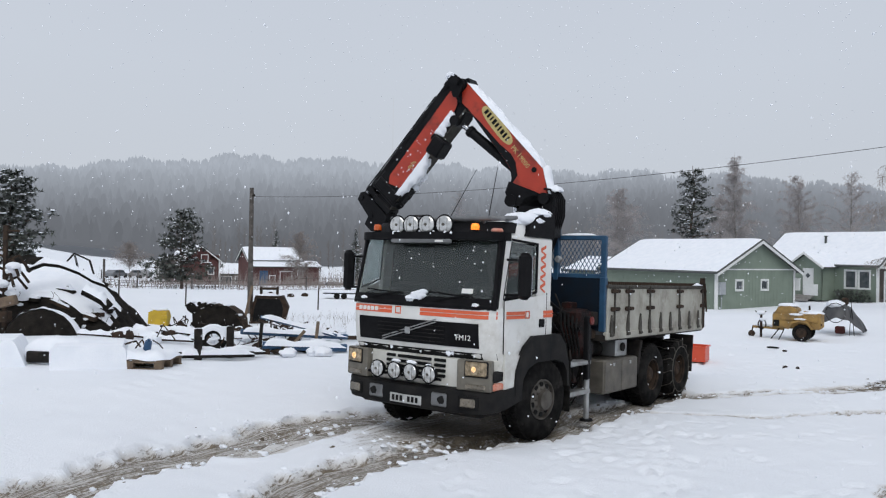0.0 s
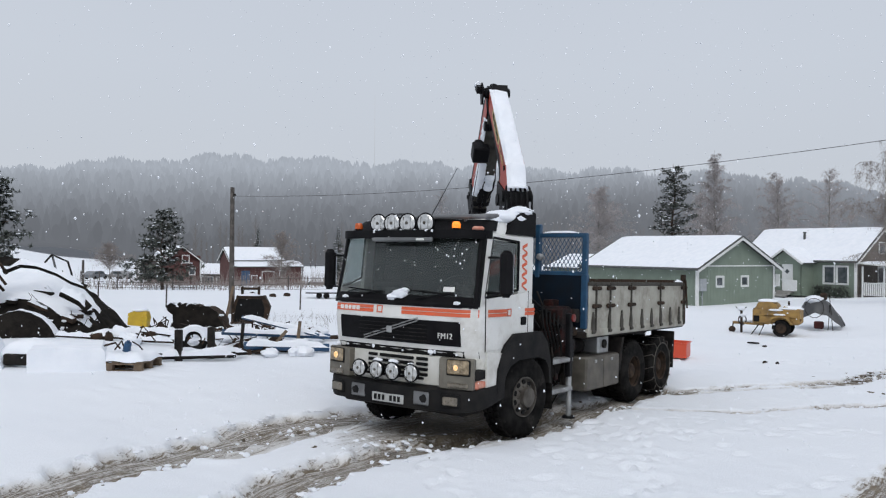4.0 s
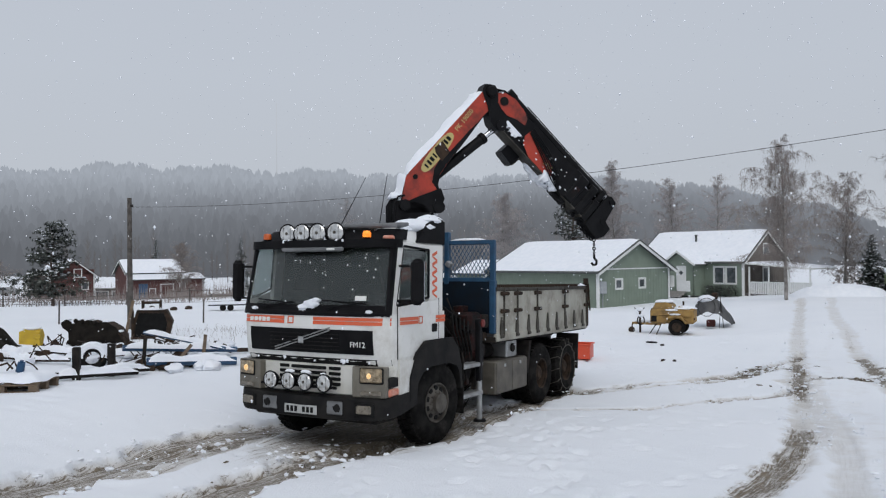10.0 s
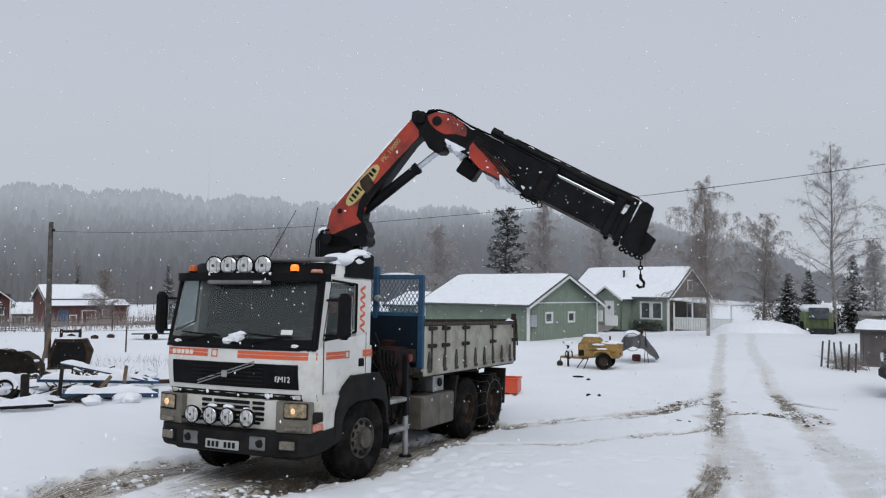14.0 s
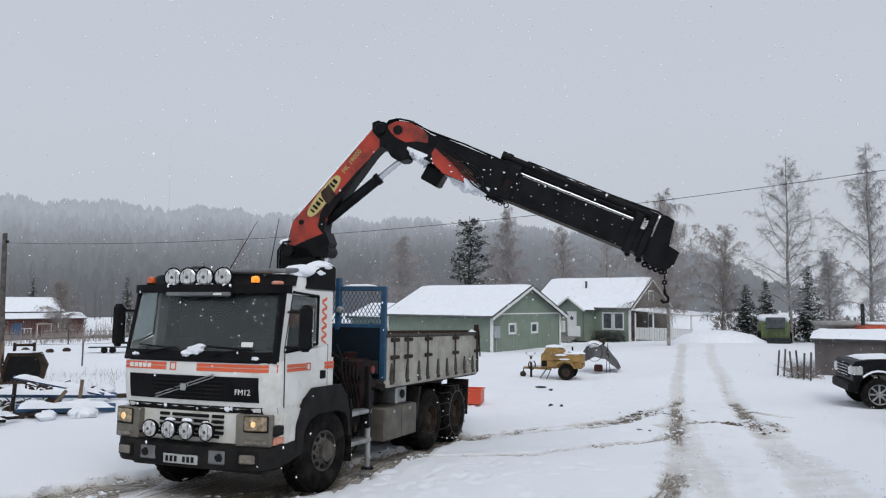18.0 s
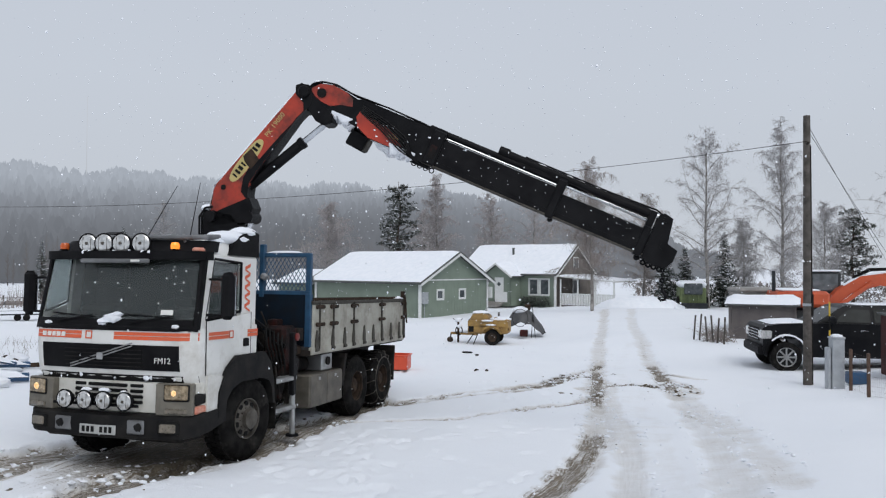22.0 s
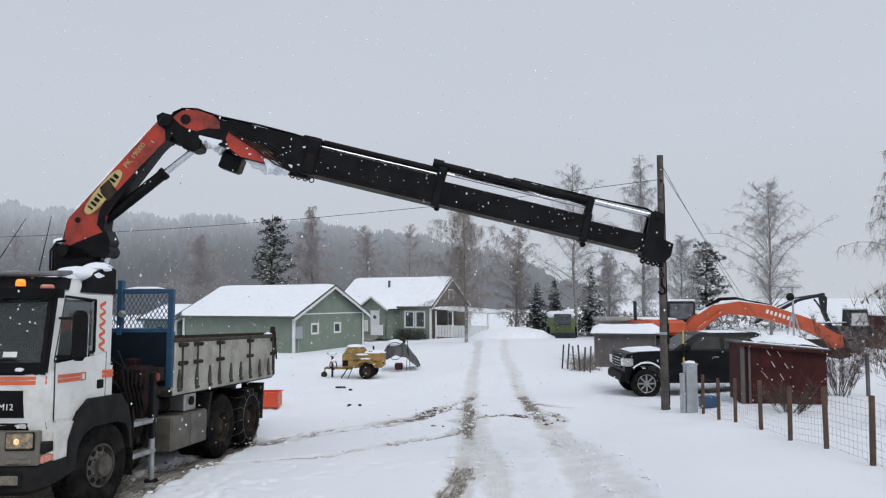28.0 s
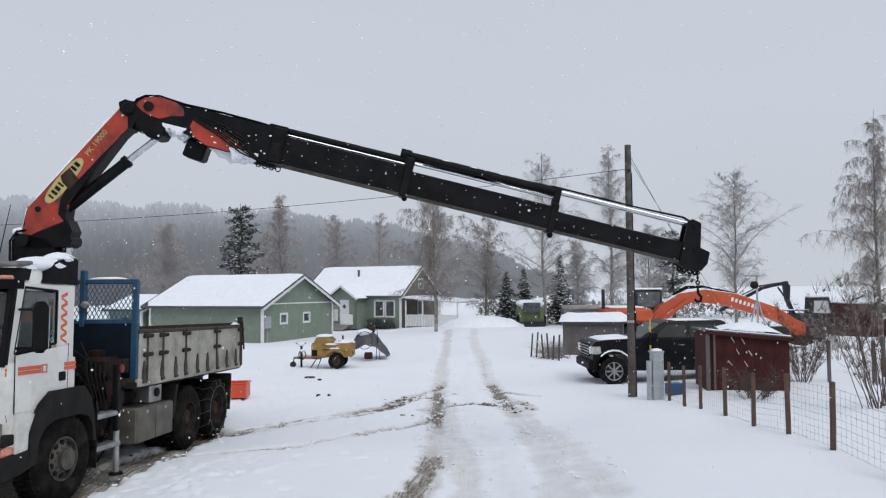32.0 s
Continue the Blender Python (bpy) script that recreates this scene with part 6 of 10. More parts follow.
def crane_rows():
    """Poses of the crane's parts in the crane's own space, from start to end."""
    out = {k: [] for k in CRANE}
    zero = Vector((0, 0, -CRANE_BASE))
    for k in range(0, 161):
        t = k * 0.2
        ph, al = radians(soft_time(SLEW, t)), radians(soft_time(LIFT, t))
        be, e = radians(soft_time(TILT, t)), soft_time(DRAWN, t)
        turn = Matrix.Translation(zero) @ Matrix.Rotation(ph, 4, "Z")
        main = turn @ Matrix.Translation((PIVOT_U, 0, PIVOT_Z)) @ Matrix.Rotation(-al, 4, "Y")
        arm = Matrix.Translation(main @ Vector((HINGE[0], 0, HINGE[1]))) @ Matrix.Rotation(ph, 4, "Z") @ Matrix.Rotation(-be, 4, "Y")
        e1, e2 = min(e, STROKE[0]), min(max(e - STROKE[0], 0), STROKE[1])
        e3 = max(e - STROKE[0] - STROKE[1], 0)
        out["col"].append((t, Matrix.Rotation(ph, 4, "Z")))
        out["main"].append((t, main))
        out["outer"].append((t, arm))
        for i, s in enumerate((e1, e1 + e2, e1 + e2 + e3)):
            out["tel%d" % i].append((t, arm @ Matrix.Translation((s, 0, 0))))
        tip = arm @ Vector((3.02 + e1 + e2 + e3, 0, -0.33))
        out["hook"].append((t, Matrix.Translation(tip) @ Matrix.Rotation(ph, 4, "Z")))
        # cylinders, each laid from its foot towards its head
        foot, head = main @ Vector((0.70, 0, -0.125)), arm @ Vector((0.59, 0, -0.27))
        ax = (head - foot).normalized()
        side = turn.to_3x3() @ Vector((0, 1, 0))
        up = ax.cross(side)
        rot = Matrix((ax, side, up)).transposed().to_4x4()
        out["kcyl"].append((t, Matrix.Translation(foot) @ rot))
        out["krod"].append((t, Matrix.Translation(head) @ rot))
        foot, head = turn @ Vector((0.10, 0, 2.35)), main @ Vector((0.36, 0, -0.47))
        ax = (head - foot).normalized()
        rot = Matrix((side.cross(ax), side, ax)).transposed().to_4x4()
        out["lift"].append((t, Matrix.Translation(foot) @ rot))
        out["liftrod"].append((t, Matrix.Translation(head) @ rot))
    return out


# ---- outdoor materials ----
GREENW = pbr("sage_green_boards", (0.200, 0.246, 0.198), (0.172, 0.212, 0.170), 1.5, 0.7, 0, 0.2, 30)
TRIMW = pbr("white_trim_paint", (0.72, 0.73, 0.72), (0.66, 0.67, 0.66), 4.0, 0.55, 0, 0.08, 40)
ROOFDARK = pbr("dark_roof_edge", (0.05, 0.055, 0.055), (0.08, 0.085, 0.08), 4.0, 0.6, 0, 0.1, 40)
FALURED = pbr("falu_red_boards", (0.095, 0.036, 0.031), (0.07, 0.028, 0.025), 1.8, 0.85, 0, 0.25, 30)
SHEDRED = pbr("worn_red_shed_boards", (0.070, 0.017, 0.016), (0.040, 0.012, 0.011), 3.0, 0.85, 0, 0.25, 40, spec=0.2, grime=(0.04, 0.02, 0.018), grime_at=(0.5, 0.8))
GREYSHED = pbr("grey_brown_shed_boards", (0.13, 0.115, 0.11), (0.09, 0.08, 0.08), 2.0, 0.8, 0, 0.2, 30)
BROWNGABLE = pbr("brown_gable_boards", (0.16, 0.14, 0.12), (0.12, 0.105, 0.09), 2.0, 0.8, 0, 0.2, 30)
CARPANE = pbr("tinted_car_pane", (0.010, 0.013, 0.013), (0.022, 0.026, 0.026), 3.0, 0.18, 0, 0.0, 30, spec=0.12)
PANE = pbr("dark_window_pane", (0.05, 0.06, 0.065), (0.10, 0.11, 0.12), 3.0, 0.08, 0, 0.0, 30, spec=0.8)
CURTAIN = pbr("pale_curtain", (0.45, 0.46, 0.44), (0.36, 0.37, 0.36), 5.0, 0.9, 0, 0.1, 30)
POLEWOOD = pbr("grey_weathered_pole", (0.12, 0.108, 0.098), (0.07, 0.063, 0.057), 6.0, 0.9, 0, 0.4, 40, spec=0.2, grime=(0.035, 0.032, 0.03), grime_at=(0.52, 0.72))
OLDWOOD = pbr("old_brown_wood", (0.20, 0.145, 0.095), (0.12, 0.085, 0.06), 7.0, 0.85, 0, 0.4, 40)
POSTWOOD = pbr("rusty_brown_fence_post", (0.11, 0.065, 0.045), (0.065, 0.042, 0.03), 8.0, 0.85, 0, 0.4, 40)
GALV = pbr("galvanised_steel", (0.42, 0.44, 0.46), (0.34, 0.36, 0.38), 6.0, 0.5, 0.4, 0.1, 60)
MACHYEL = pbr("old_yellow_machine_paint", (0.36, 0.215, 0.055), (0.26, 0.155, 0.045), 3.0, 0.6, 0, 0.2, 40, grime=(0.07, 0.05, 0.03), grime_at=(0.46, 0.72))
PLAINYEL = pbr("bright_yellow_paint", (0.62, 0.42, 0.03), (0.5, 0.33, 0.03), 5.0, 0.5, 0, 0.1, 40)
DIGORANGE = pbr("orange_digger_paint", (0.52, 0.088, 0.028), (0.42, 0.07, 0.024), 2.0, 0.45, 0, 0.1, 30, grime=(0.2, 0.07, 0.04), grime_at=(0.58, 0.8))
DIGDARK = pbr("dark_machine_paint", (0.016, 0.019, 0.021), (0.03, 0.033, 0.036), 3.0, 0.55, 0, 0.15, 30, spec=0.25)
CARBLACK = pbr("black_car_paint", (0.006, 0.0065, 0.008), (0.011, 0.0115, 0.013), 3.0, 0.42, 0, 0.02, 60, spec=0.12)
CARGREY = pbr("grey_car_paint", (0.16, 0.17, 0.18), (0.12, 0.13, 0.14), 3.0, 0.3, 0, 0.02, 60, coat=0.5)
HARVGREEN = pbr("green_harvester_paint", (0.13, 0.17, 0.065), (0.10, 0.13, 0.055), 3.0, 0.5, 0, 0.1, 30)
CRATERED = pbr("orange_red_plastic", (0.62, 0.075, 0.03), (0.55, 0.07, 0.03), 3.0, 0.4, 0, 0.05, 30)
PIPEBLUE = pbr("blue_plastic_pipe", (0.018, 0.075, 0.17), (0.012, 0.05, 0.11), 3.0, 0.45, 0, 0.05, 30)
TARP = pbr("grey_tarpaulin", (0.075, 0.077, 0.08), (0.045, 0.046, 0.05), 3.0, 0.55, 0, 0.3, 20)
BARKB = pbr("birch_bark", (0.36, 0.34, 0.32), (0.12, 0.11, 0.10), 3.5, 0.85, 0, 0.3, 25)
BARKP = pbr("pine_bark", (0.12, 0.085, 0.065), (0.08, 0.06, 0.05), 5.0, 0.9, 0, 0.4, 20)
TWIG = pbr("bare_twigs", (0.27, 0.235, 0.215), (0.20, 0.172, 0.16), 1.0, 0.9, 0, 0.0, 20)
# paler twigs for far birches: distance haze put into the colour
TWIGHAZE = pbr("haze_painted_far_twigs", (0.40, 0.37, 0.365), (0.32, 0.295, 0.29), 1.0, 0.9, 0, 0.0, 20)
TWIGFROST = pbr("frosted_twigs", (0.36, 0.35, 0.355), (0.27, 0.26, 0.26), 1.0, 0.9, 0, 0.0, 20)
NEEDLE = pbr("pine_needles", (0.08, 0.093, 0.077), (0.12, 0.13, 0.115), 1.2, 0.85, 0, 0.0, 20)
SPRUCEN = pbr("spruce_needles", (0.045, 0.058, 0.047), (0.08, 0.093, 0.08), 1.2, 0.85, 0, 0.0, 20)


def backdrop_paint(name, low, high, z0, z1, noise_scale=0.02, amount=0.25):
    """Far distance that glows, mist put into its colour by height, mottled with woods."""
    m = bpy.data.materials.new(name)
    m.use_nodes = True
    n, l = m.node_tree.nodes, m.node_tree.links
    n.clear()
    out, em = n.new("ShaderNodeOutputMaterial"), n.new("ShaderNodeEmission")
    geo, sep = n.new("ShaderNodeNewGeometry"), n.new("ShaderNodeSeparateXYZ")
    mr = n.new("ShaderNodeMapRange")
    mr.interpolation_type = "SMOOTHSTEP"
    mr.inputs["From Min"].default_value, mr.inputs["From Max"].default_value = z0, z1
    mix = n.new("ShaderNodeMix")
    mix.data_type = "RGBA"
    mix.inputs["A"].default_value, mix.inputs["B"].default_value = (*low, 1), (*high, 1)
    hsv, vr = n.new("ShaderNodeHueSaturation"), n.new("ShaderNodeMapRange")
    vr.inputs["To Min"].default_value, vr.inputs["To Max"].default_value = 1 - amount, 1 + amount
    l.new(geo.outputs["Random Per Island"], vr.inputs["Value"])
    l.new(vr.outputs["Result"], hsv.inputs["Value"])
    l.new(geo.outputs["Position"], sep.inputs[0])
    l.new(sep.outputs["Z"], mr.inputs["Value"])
    # painted mist: the colour also pales to the west and to the east
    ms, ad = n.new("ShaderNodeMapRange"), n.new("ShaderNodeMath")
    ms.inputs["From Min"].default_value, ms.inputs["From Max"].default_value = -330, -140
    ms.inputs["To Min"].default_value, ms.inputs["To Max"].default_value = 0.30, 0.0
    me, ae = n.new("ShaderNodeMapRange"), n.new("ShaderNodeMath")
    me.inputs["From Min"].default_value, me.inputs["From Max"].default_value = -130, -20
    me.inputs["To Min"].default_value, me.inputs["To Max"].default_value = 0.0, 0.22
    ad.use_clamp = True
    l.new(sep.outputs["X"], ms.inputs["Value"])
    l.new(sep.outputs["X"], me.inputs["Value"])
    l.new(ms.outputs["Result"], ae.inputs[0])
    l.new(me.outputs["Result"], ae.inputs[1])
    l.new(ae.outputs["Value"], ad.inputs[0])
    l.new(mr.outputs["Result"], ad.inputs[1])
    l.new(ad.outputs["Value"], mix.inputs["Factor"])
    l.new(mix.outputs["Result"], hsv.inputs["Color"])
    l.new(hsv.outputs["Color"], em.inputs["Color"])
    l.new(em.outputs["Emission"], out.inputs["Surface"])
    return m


def twig(m, p, q, w):
    """A single thin twig, one sliver with a bend of width."""
    p, q = Vector(p), Vector(q)
    s = (q - p).cross(Vector((0.3, 0.5, 0.81))).normalized() * w
    u = (q - p).cross(s).normalized() * w
    m.add([p + s, p - s * 0.5 + u, p - s * 0.5 - u, q], [(0, 1, 3), (1, 2, 3), (2, 0, 3)])


# ---- wooded hill far behind ----
CREST = [(20, -.06), (60, -.06), (76, -.05), (82, -.03), (87, .0), (91, .028), (96, .056), (102, .074), (108, .086), (115, .089), (125, .096), (140, .102), (150, .085), (160, .060), (175, .05), (200, .03)]
EYE0 = (6.6, -9.4, 2.5)


def hill_height(az, d):
    top = float(np.interp(az, [c[0] for c in CREST], [c[1] for c in CREST])) * 620
    k = min(1.0, max(0.0, (d - 210) / (640 - 210)))
    k = k * k * (3 - 2 * k) * 0.55 + k * 0.45
    foot = 4.0 * min(1.0, max(0.0, (az - 145) / 6)) * (1 - k)
    return foot + 2.5 + (top + 1.5) * k - 3.5 * (1 - k) + 2.0 * math.sin(az * 0.9) * k + 1.2 * math.sin(az * 2.3 + 1) * k


def build_hill():
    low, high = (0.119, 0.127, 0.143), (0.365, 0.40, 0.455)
    m = M()
    n_az, n_d = 90, 14
    m.sheet(lambda u, v: (EYE0[0] + (200 + 520 * v) * math.cos(radians(20 + 180 * u)), EYE0[1] + (200 + 520 * v) * math.sin(radians(20 + 180 * u)), hill_height(20 + 180 * u, 200 + 520 * v) - 0.5), n_az, n_d)
    solo("hill_backdrop", m, backdrop_paint("mist_painted_hillside", low, high, 2, 82, amount=0.0), "distant wooded hill, painted to fade into mist", "hill", kind="structure")
    rnd = random.Random(11)
    t = M()
    for _ in range(19000):
        az = rnd.uniform(40, 168)
        d = 205 + 440 * rnd.random() ** 0.8
        z = hill_height(az, d)
        if az < 87 or (az < 92 and rnd.random() < 0.4):
            continue
        x, y = EYE0[0] + d * math.cos(radians(az)), EYE0[1] + d * math.sin(radians(az))
        h = rnd.uniform(3.5, 8.5) * (0.75 + 0.4 * (d / 640))
        w = h * rnd.uniform(0.14, 0.25)
        a0 = rnd.random() * 6
        k = len(t.v)
        if rnd.random() < 0.7:
            for zz, rr in ((0, w), (h * 0.45, w * 0.62), (h * 0.46, w * 0.8)):
                t.v += [(x + rr * math.cos(a0 + i * 1.2566), y + rr * math.sin(a0 + i * 1.2566), z + zz) for i in range(5)]
            t.v.append((x, y, z + h))
            for r in (0, 1):
                t.f += [(k + r * 5 + i, k + r * 5 + (i + 1) % 5, k + r * 5 + 5 + (i + 1) % 5, k + r * 5 + 5 + i) for i in range(5)]
            t.f += [(k + 10 + i, k + 10 + (i + 1) % 5, k + 15) for i in range(5)]
        else:
            for zz, rr in ((h * 0.2, w * 0.5), (h * 0.55, w * 1.1), (h * 0.85, w * 0.7)):
                t.v += [(x + rr * math.cos(a0 + i * 1.2566), y + rr * math.sin(a0 + i * 1.2566), z + zz) for i in range(5)]
            t.v.append((x, y, z + h))
            for r in (0, 1):
                t.f += [(k + r * 5 + i, k + r * 5 + (i + 1) % 5, k + r * 5 + 5 + (i + 1) % 5, k + r * 5 + 5 + i) for i in range(5)]
            t.f += [(k + 10 + i, k + 10 + (i + 1) % 5, k + 15) for i in range(5)]
    solo("distant_forest", t, backdrop_paint("mist_painted_forest", low, high, 2, 82, amount=0.05), "distant snowy spruce and birch forest, mist painted into its colour", "forest", kind="stuff", smooth=0)
    # leafless groves and single spruces at the hill's foot, haze put into their colour
    g = M()
    for k in range(150):
        az, d = rnd.uniform(97, 146), rnd.uniform(135, 205)
        x, y = EYE0[0] + d * math.cos(radians(az)), EYE0[1] + d * math.sin(radians(az))
        z, h = gz(x, y) - 0.3, rnd.uniform(6, 13)
        g.cyl((x, y, z), (x, y, z + h * 0.9), 0.11, 0.03, 5, False)
        for _ in range(70):
            f = rnd.uniform(0.2, 0.95)
            r, a = h * 0.20 * (1 - f) ** 0.6 * min(1, 0.5 + f) * rnd.uniform(0.4, 1), rnd.uniform(0, 6.2832)
            twig(g, (x, y, z + h * f * 0.9), (x + r * math.cos(a), y + r * math.sin(a), z + h * f * 0.9 + r * rnd.uniform(0.8, 1.9)), 0.05)
    solo("distant_grove", g, backdrop_paint("mist_painted_grove", (0.108, 0.106, 0.112), (0.22, 0.23, 0.25), -2, 30, amount=0.12), "leafless birch groves below the hill, haze painted into their colour", "grove", kind="stuff", smooth=0)
    mast = M().cyl((-360, 420, 40), (-360, 420, 112), 0.32, 0.2, 5)
    solo("radio_mast", mast, backdrop_paint("mist_painted_mast", (0.44, 0.47, 0.51), (0.52, 0.55, 0.60), 60, 110, amount=0.0), "lattice radio mast on the hill, painted faint as in mist", "mast")


build_hill()


# ---- trees ----
def limb(m, p, d, length, r, rnd, steps=4, droop=0.0, n=4, wander=0.22):
    """One tapering bent branch; returns the points along it."""
    pts = [Vector(p)]
    d = Vector(d).normalized()
    for k in range(steps):
        d = (d + Vector((rnd.uniform(-1, 1), rnd.uniform(-1, 1), rnd.uniform(-.6, .6))) * wander + Vector((0, 0, -droop * (k + 1) / steps))).normalized()
        pts.append(pts[-1] + d * length / steps)
    m.tube(pts, r, n, r * 0.25)
    return pts


def bare_tree(x, y, h, spread, seed, label, weep=0.5, frosty=False, low=0.14, limbs=46, group="bare trees", fine=1.0):
    """A leafless birch: steep limbs in an egg-shaped crown, forking into sprays of fine twigs."""
    rnd = random.Random(seed)
    tr = thing("birch_tree", label, "tree", pose(x, y, gz(x, y) - 0.05), group)
    tm, cm = M(), M()
    lean = Vector((rnd.uniform(-.03, .03), rnd.uniform(-.03, .03), 1))
    trunk = [Vector((0, 0, 0))]
    for k in range(10):
        trunk.append(trunk[-1] + (lean + Vector((rnd.uniform(-.05, .05), rnd.uniform(-.05, .05), 0))) * h * 0.95 / 10)
    tm.tube(trunk, h * 0.009 + 0.02, 8, 0.008)
    for i in range(limbs):
        f = low + (0.97 - low) * ((i + rnd.random()) / limbs) ** 1.1
        k = min(9, int(f * 10))
        p = trunk[k].lerp(trunk[k + 1], f * 10 - k)
        a = i * 2.4 + rnd.uniform(-0.9, 0.9)
        g = (f - low) / (1 - low)
        reach = spread * 1.25 * (1 - g ** 1.25) * min(1.0, 0.5 + 1.8 * g) * rnd.uniform(0.45, 1.1) + 0.15
        rise = rnd.uniform(0.45, 1.3) + 0.9 * g
        ln = min(reach * math.hypot(1, rise), h * (1.02 - f) + 0.35)
        pts = limb(tm, p, (math.cos(a), math.sin(a), rise), ln, 0.0026 * h * (1.1 - f) + 0.006, rnd, 7, 0.16 + 0.22 * weep, 4, 0.24)
        # side limbs fork off all along, each ending in sprays of hanging twigs
        for j in range(1, 8):
            for _ in range(3 if j < 6 else 2):
                if rnd.random() > ln / (0.8 * spread + 0.4):
                    continue
                sub = pts[j].lerp(pts[j - 1], rnd.random())
                a2 = a + rnd.uniform(-2.0, 2.0)
                sl = (0.22 + 0.32 * reach) * rnd.uniform(0.4, 1.25) * (1.15 - 0.07 * j)
                sp = limb(cm, sub, (math.cos(a2), math.sin(a2), rnd.uniform(-0.1, 1.5) - weep * 0.4), sl, 0.0055, rnd, 4, weep * 0.8 + 0.1, 3, 0.35)
                for q in sp[1:]:
                    for _ in range(int(5 * fine)):
                        e = q + Vector((rnd.gauss(0, .42), rnd.gauss(0, .42), rnd.uniform(-0.6, 0.9) - weep * 1.2)) * rnd.uniform(0.25, 0.75)
                        twig(cm, q, e, 0.0040)
    part("trunk", tm, BARKB, tr, smooth=60)
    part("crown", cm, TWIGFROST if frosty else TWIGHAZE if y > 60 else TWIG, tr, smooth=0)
    return tr


def needle_tuft(m, c, r, rnd, count=16, flat=0.6):
    for _ in range(count):
        d = Vector((rnd.gauss(0, 1), rnd.gauss(0, 1), rnd.gauss(0, flat) + 0.15)).normalized()
        s = d.cross(Vector((0, 0, 1)) if abs(d.z) < 0.9 else Vector((1, 0, 0))).normalized() * r * 0.16
        p = Vector(c) + d * r * 0.1
        m.add([p - s, p + s, p + d * r * rnd.uniform(0.6, 1.05)], [(0, 1, 2)])


def pine_tree(x, y, h, spread, seed, label, low=0.25, snowy=0.35):
    rnd = random.Random(seed)
    tr = thing("pine_tree", label, "tree", pose(x, y, gz(x, y) - 0.05), "pine trees")
    tm, cm, sm = M(), M(), M()
    trunk = [Vector((0.012 * h * math.sin(k), 0.01 * h * math.cos(1.7 * k), h * k / 10)) for k in range(11)]
    tm.tube(trunk, 0.016 * h + 0.03, 8, 0.02)
    for i in range(54):
        f = low + (0.98 - low) * (i + 2.5 * rnd.random()) / 57
        k = min(9, int(f * 10))
        p = trunk[k].lerp(trunk[k + 1], f * 10 - k)
        a = i * 2.4 + rnd.uniform(-.5, .5)
        ln = spread * (0.25 + (1 - f) ** 0.6) * rnd.uniform(0.45, 1.0)
        pts = limb(tm, p, (math.cos(a), math.sin(a), 0.35 - 0.3 * (1 - f)), ln, 0.008 * h * (1.1 - f) + 0.01, rnd, 5, 0.05)
        for j in range(2, 6):
            for _ in range(6):
                c = pts[j] + Vector((rnd.gauss(0, .24), rnd.gauss(0, .24), rnd.gauss(0.03, .10))) * (0.4 + ln * 0.5)
                r = (0.16 + 0.075 * ln) * rnd.uniform(0.7, 1.2)
                needle_tuft(cm, c, r, rnd, 17, 0.45)
                if rnd.random() < snowy * 0.5:
                    sm.ball((c[0], c[1], c[2] + r * 0.3), (r * 0.5, r * 0.5, r * 0.14), 6, 4, 0.5, i + j)
    part("trunk", tm, BARKP, tr, smooth=60)
    part("crown", cm, NEEDLE, tr, smooth=0)
    tagged(part("needle_snow", sm, SNOW, tr), kind="stuff")
    return tr


def spruce_tree(x, y, h, spread, seed, label):
    rnd = random.Random(seed)
    tr = thing("spruce_tree", label, "tree", pose(x, y, gz(x, y) - 0.05), "spruce trees")
    tm, cm, sm = M(), M(), M()
    tm.cyl((0, 0, 0), (0, 0, h * 0.97), 0.016 * h + 0.02, 0.01, 8)
    rows = 26
    for k in range(rows):
        f = k / rows
        ln = spread * (1 - f) ** 0.85 + 0.06
        for i in range(int(12 - 6 * f)):
            z = h * (0.05 + 0.92 * (f + rnd.uniform(0, 1.4) / rows))
            a = rnd.uniform(0, 6.2832)
            l2 = ln * rnd.uniform(0.6, 1.12)
            d = Vector((math.cos(a), math.sin(a), 0))
            pts = [Vector((0, 0, z)) + d * l2 * t + Vector((0, 0, -0.25 * l2 * t + 0.1 * l2 * t * t)) for t in (0.15, 0.4, 0.65, 0.9, 1.0)]
            for p in pts:
                needle_tuft(cm, p + Vector((rnd.gauss(0, .06), rnd.gauss(0, .06), rnd.gauss(0, .05))), 0.10 + 0.16 * l2, rnd, 12, 0.5)
                if rnd.random() < 0.22:
                    r = 0.05 + 0.08 * l2
                    sm.ball((p.x, p.y, p.z + 0.06), (r, r, 0.035), 6, 4, 0.5, i + k)
    part("trunk", tm, BARKP, tr, smooth=60)
    part("crown", cm, SPRUCEN, tr, smooth=0)
    tagged(part("bough_snow", sm, SNOW, tr), kind="stuff")
    return tr


bare_tree(2.1, 38.3, 9.6, 2.9, 1, "bare weeping birch with brown twigs beside the driveway", 0.75, low=0.2, limbs=44)
bare_tree(4.6, 52.4, 9.0, 2.6, 2, "slender bare birch with dark twigs", 0.5)
bare_tree(9.0, 46.4, 13.0, 2.9, 3, "tall bare birch with frosty spreading twigs", 0.2, True)
bare_tree(12.9, 40.1, 12.2, 1.9, 4, "tall narrow bare birch with frosty twigs", 0.4, True)
bare_tree(23.0, 50.3, 12.4, 3.3, 5, "broad bare birch with frosty twigs", 0.2, True, 0.2, 60)
bare_tree(24.0, 29.6, 11.8, 1.9, 6, "tall bare birch with hanging brown twigs", 0.8)
bare_tree(-16.5, 69.1, 13.6, 2.5, 7, "tall narrow bare birch behind the garage", 0.6, low=0.05, limbs=70, fine=1.6)
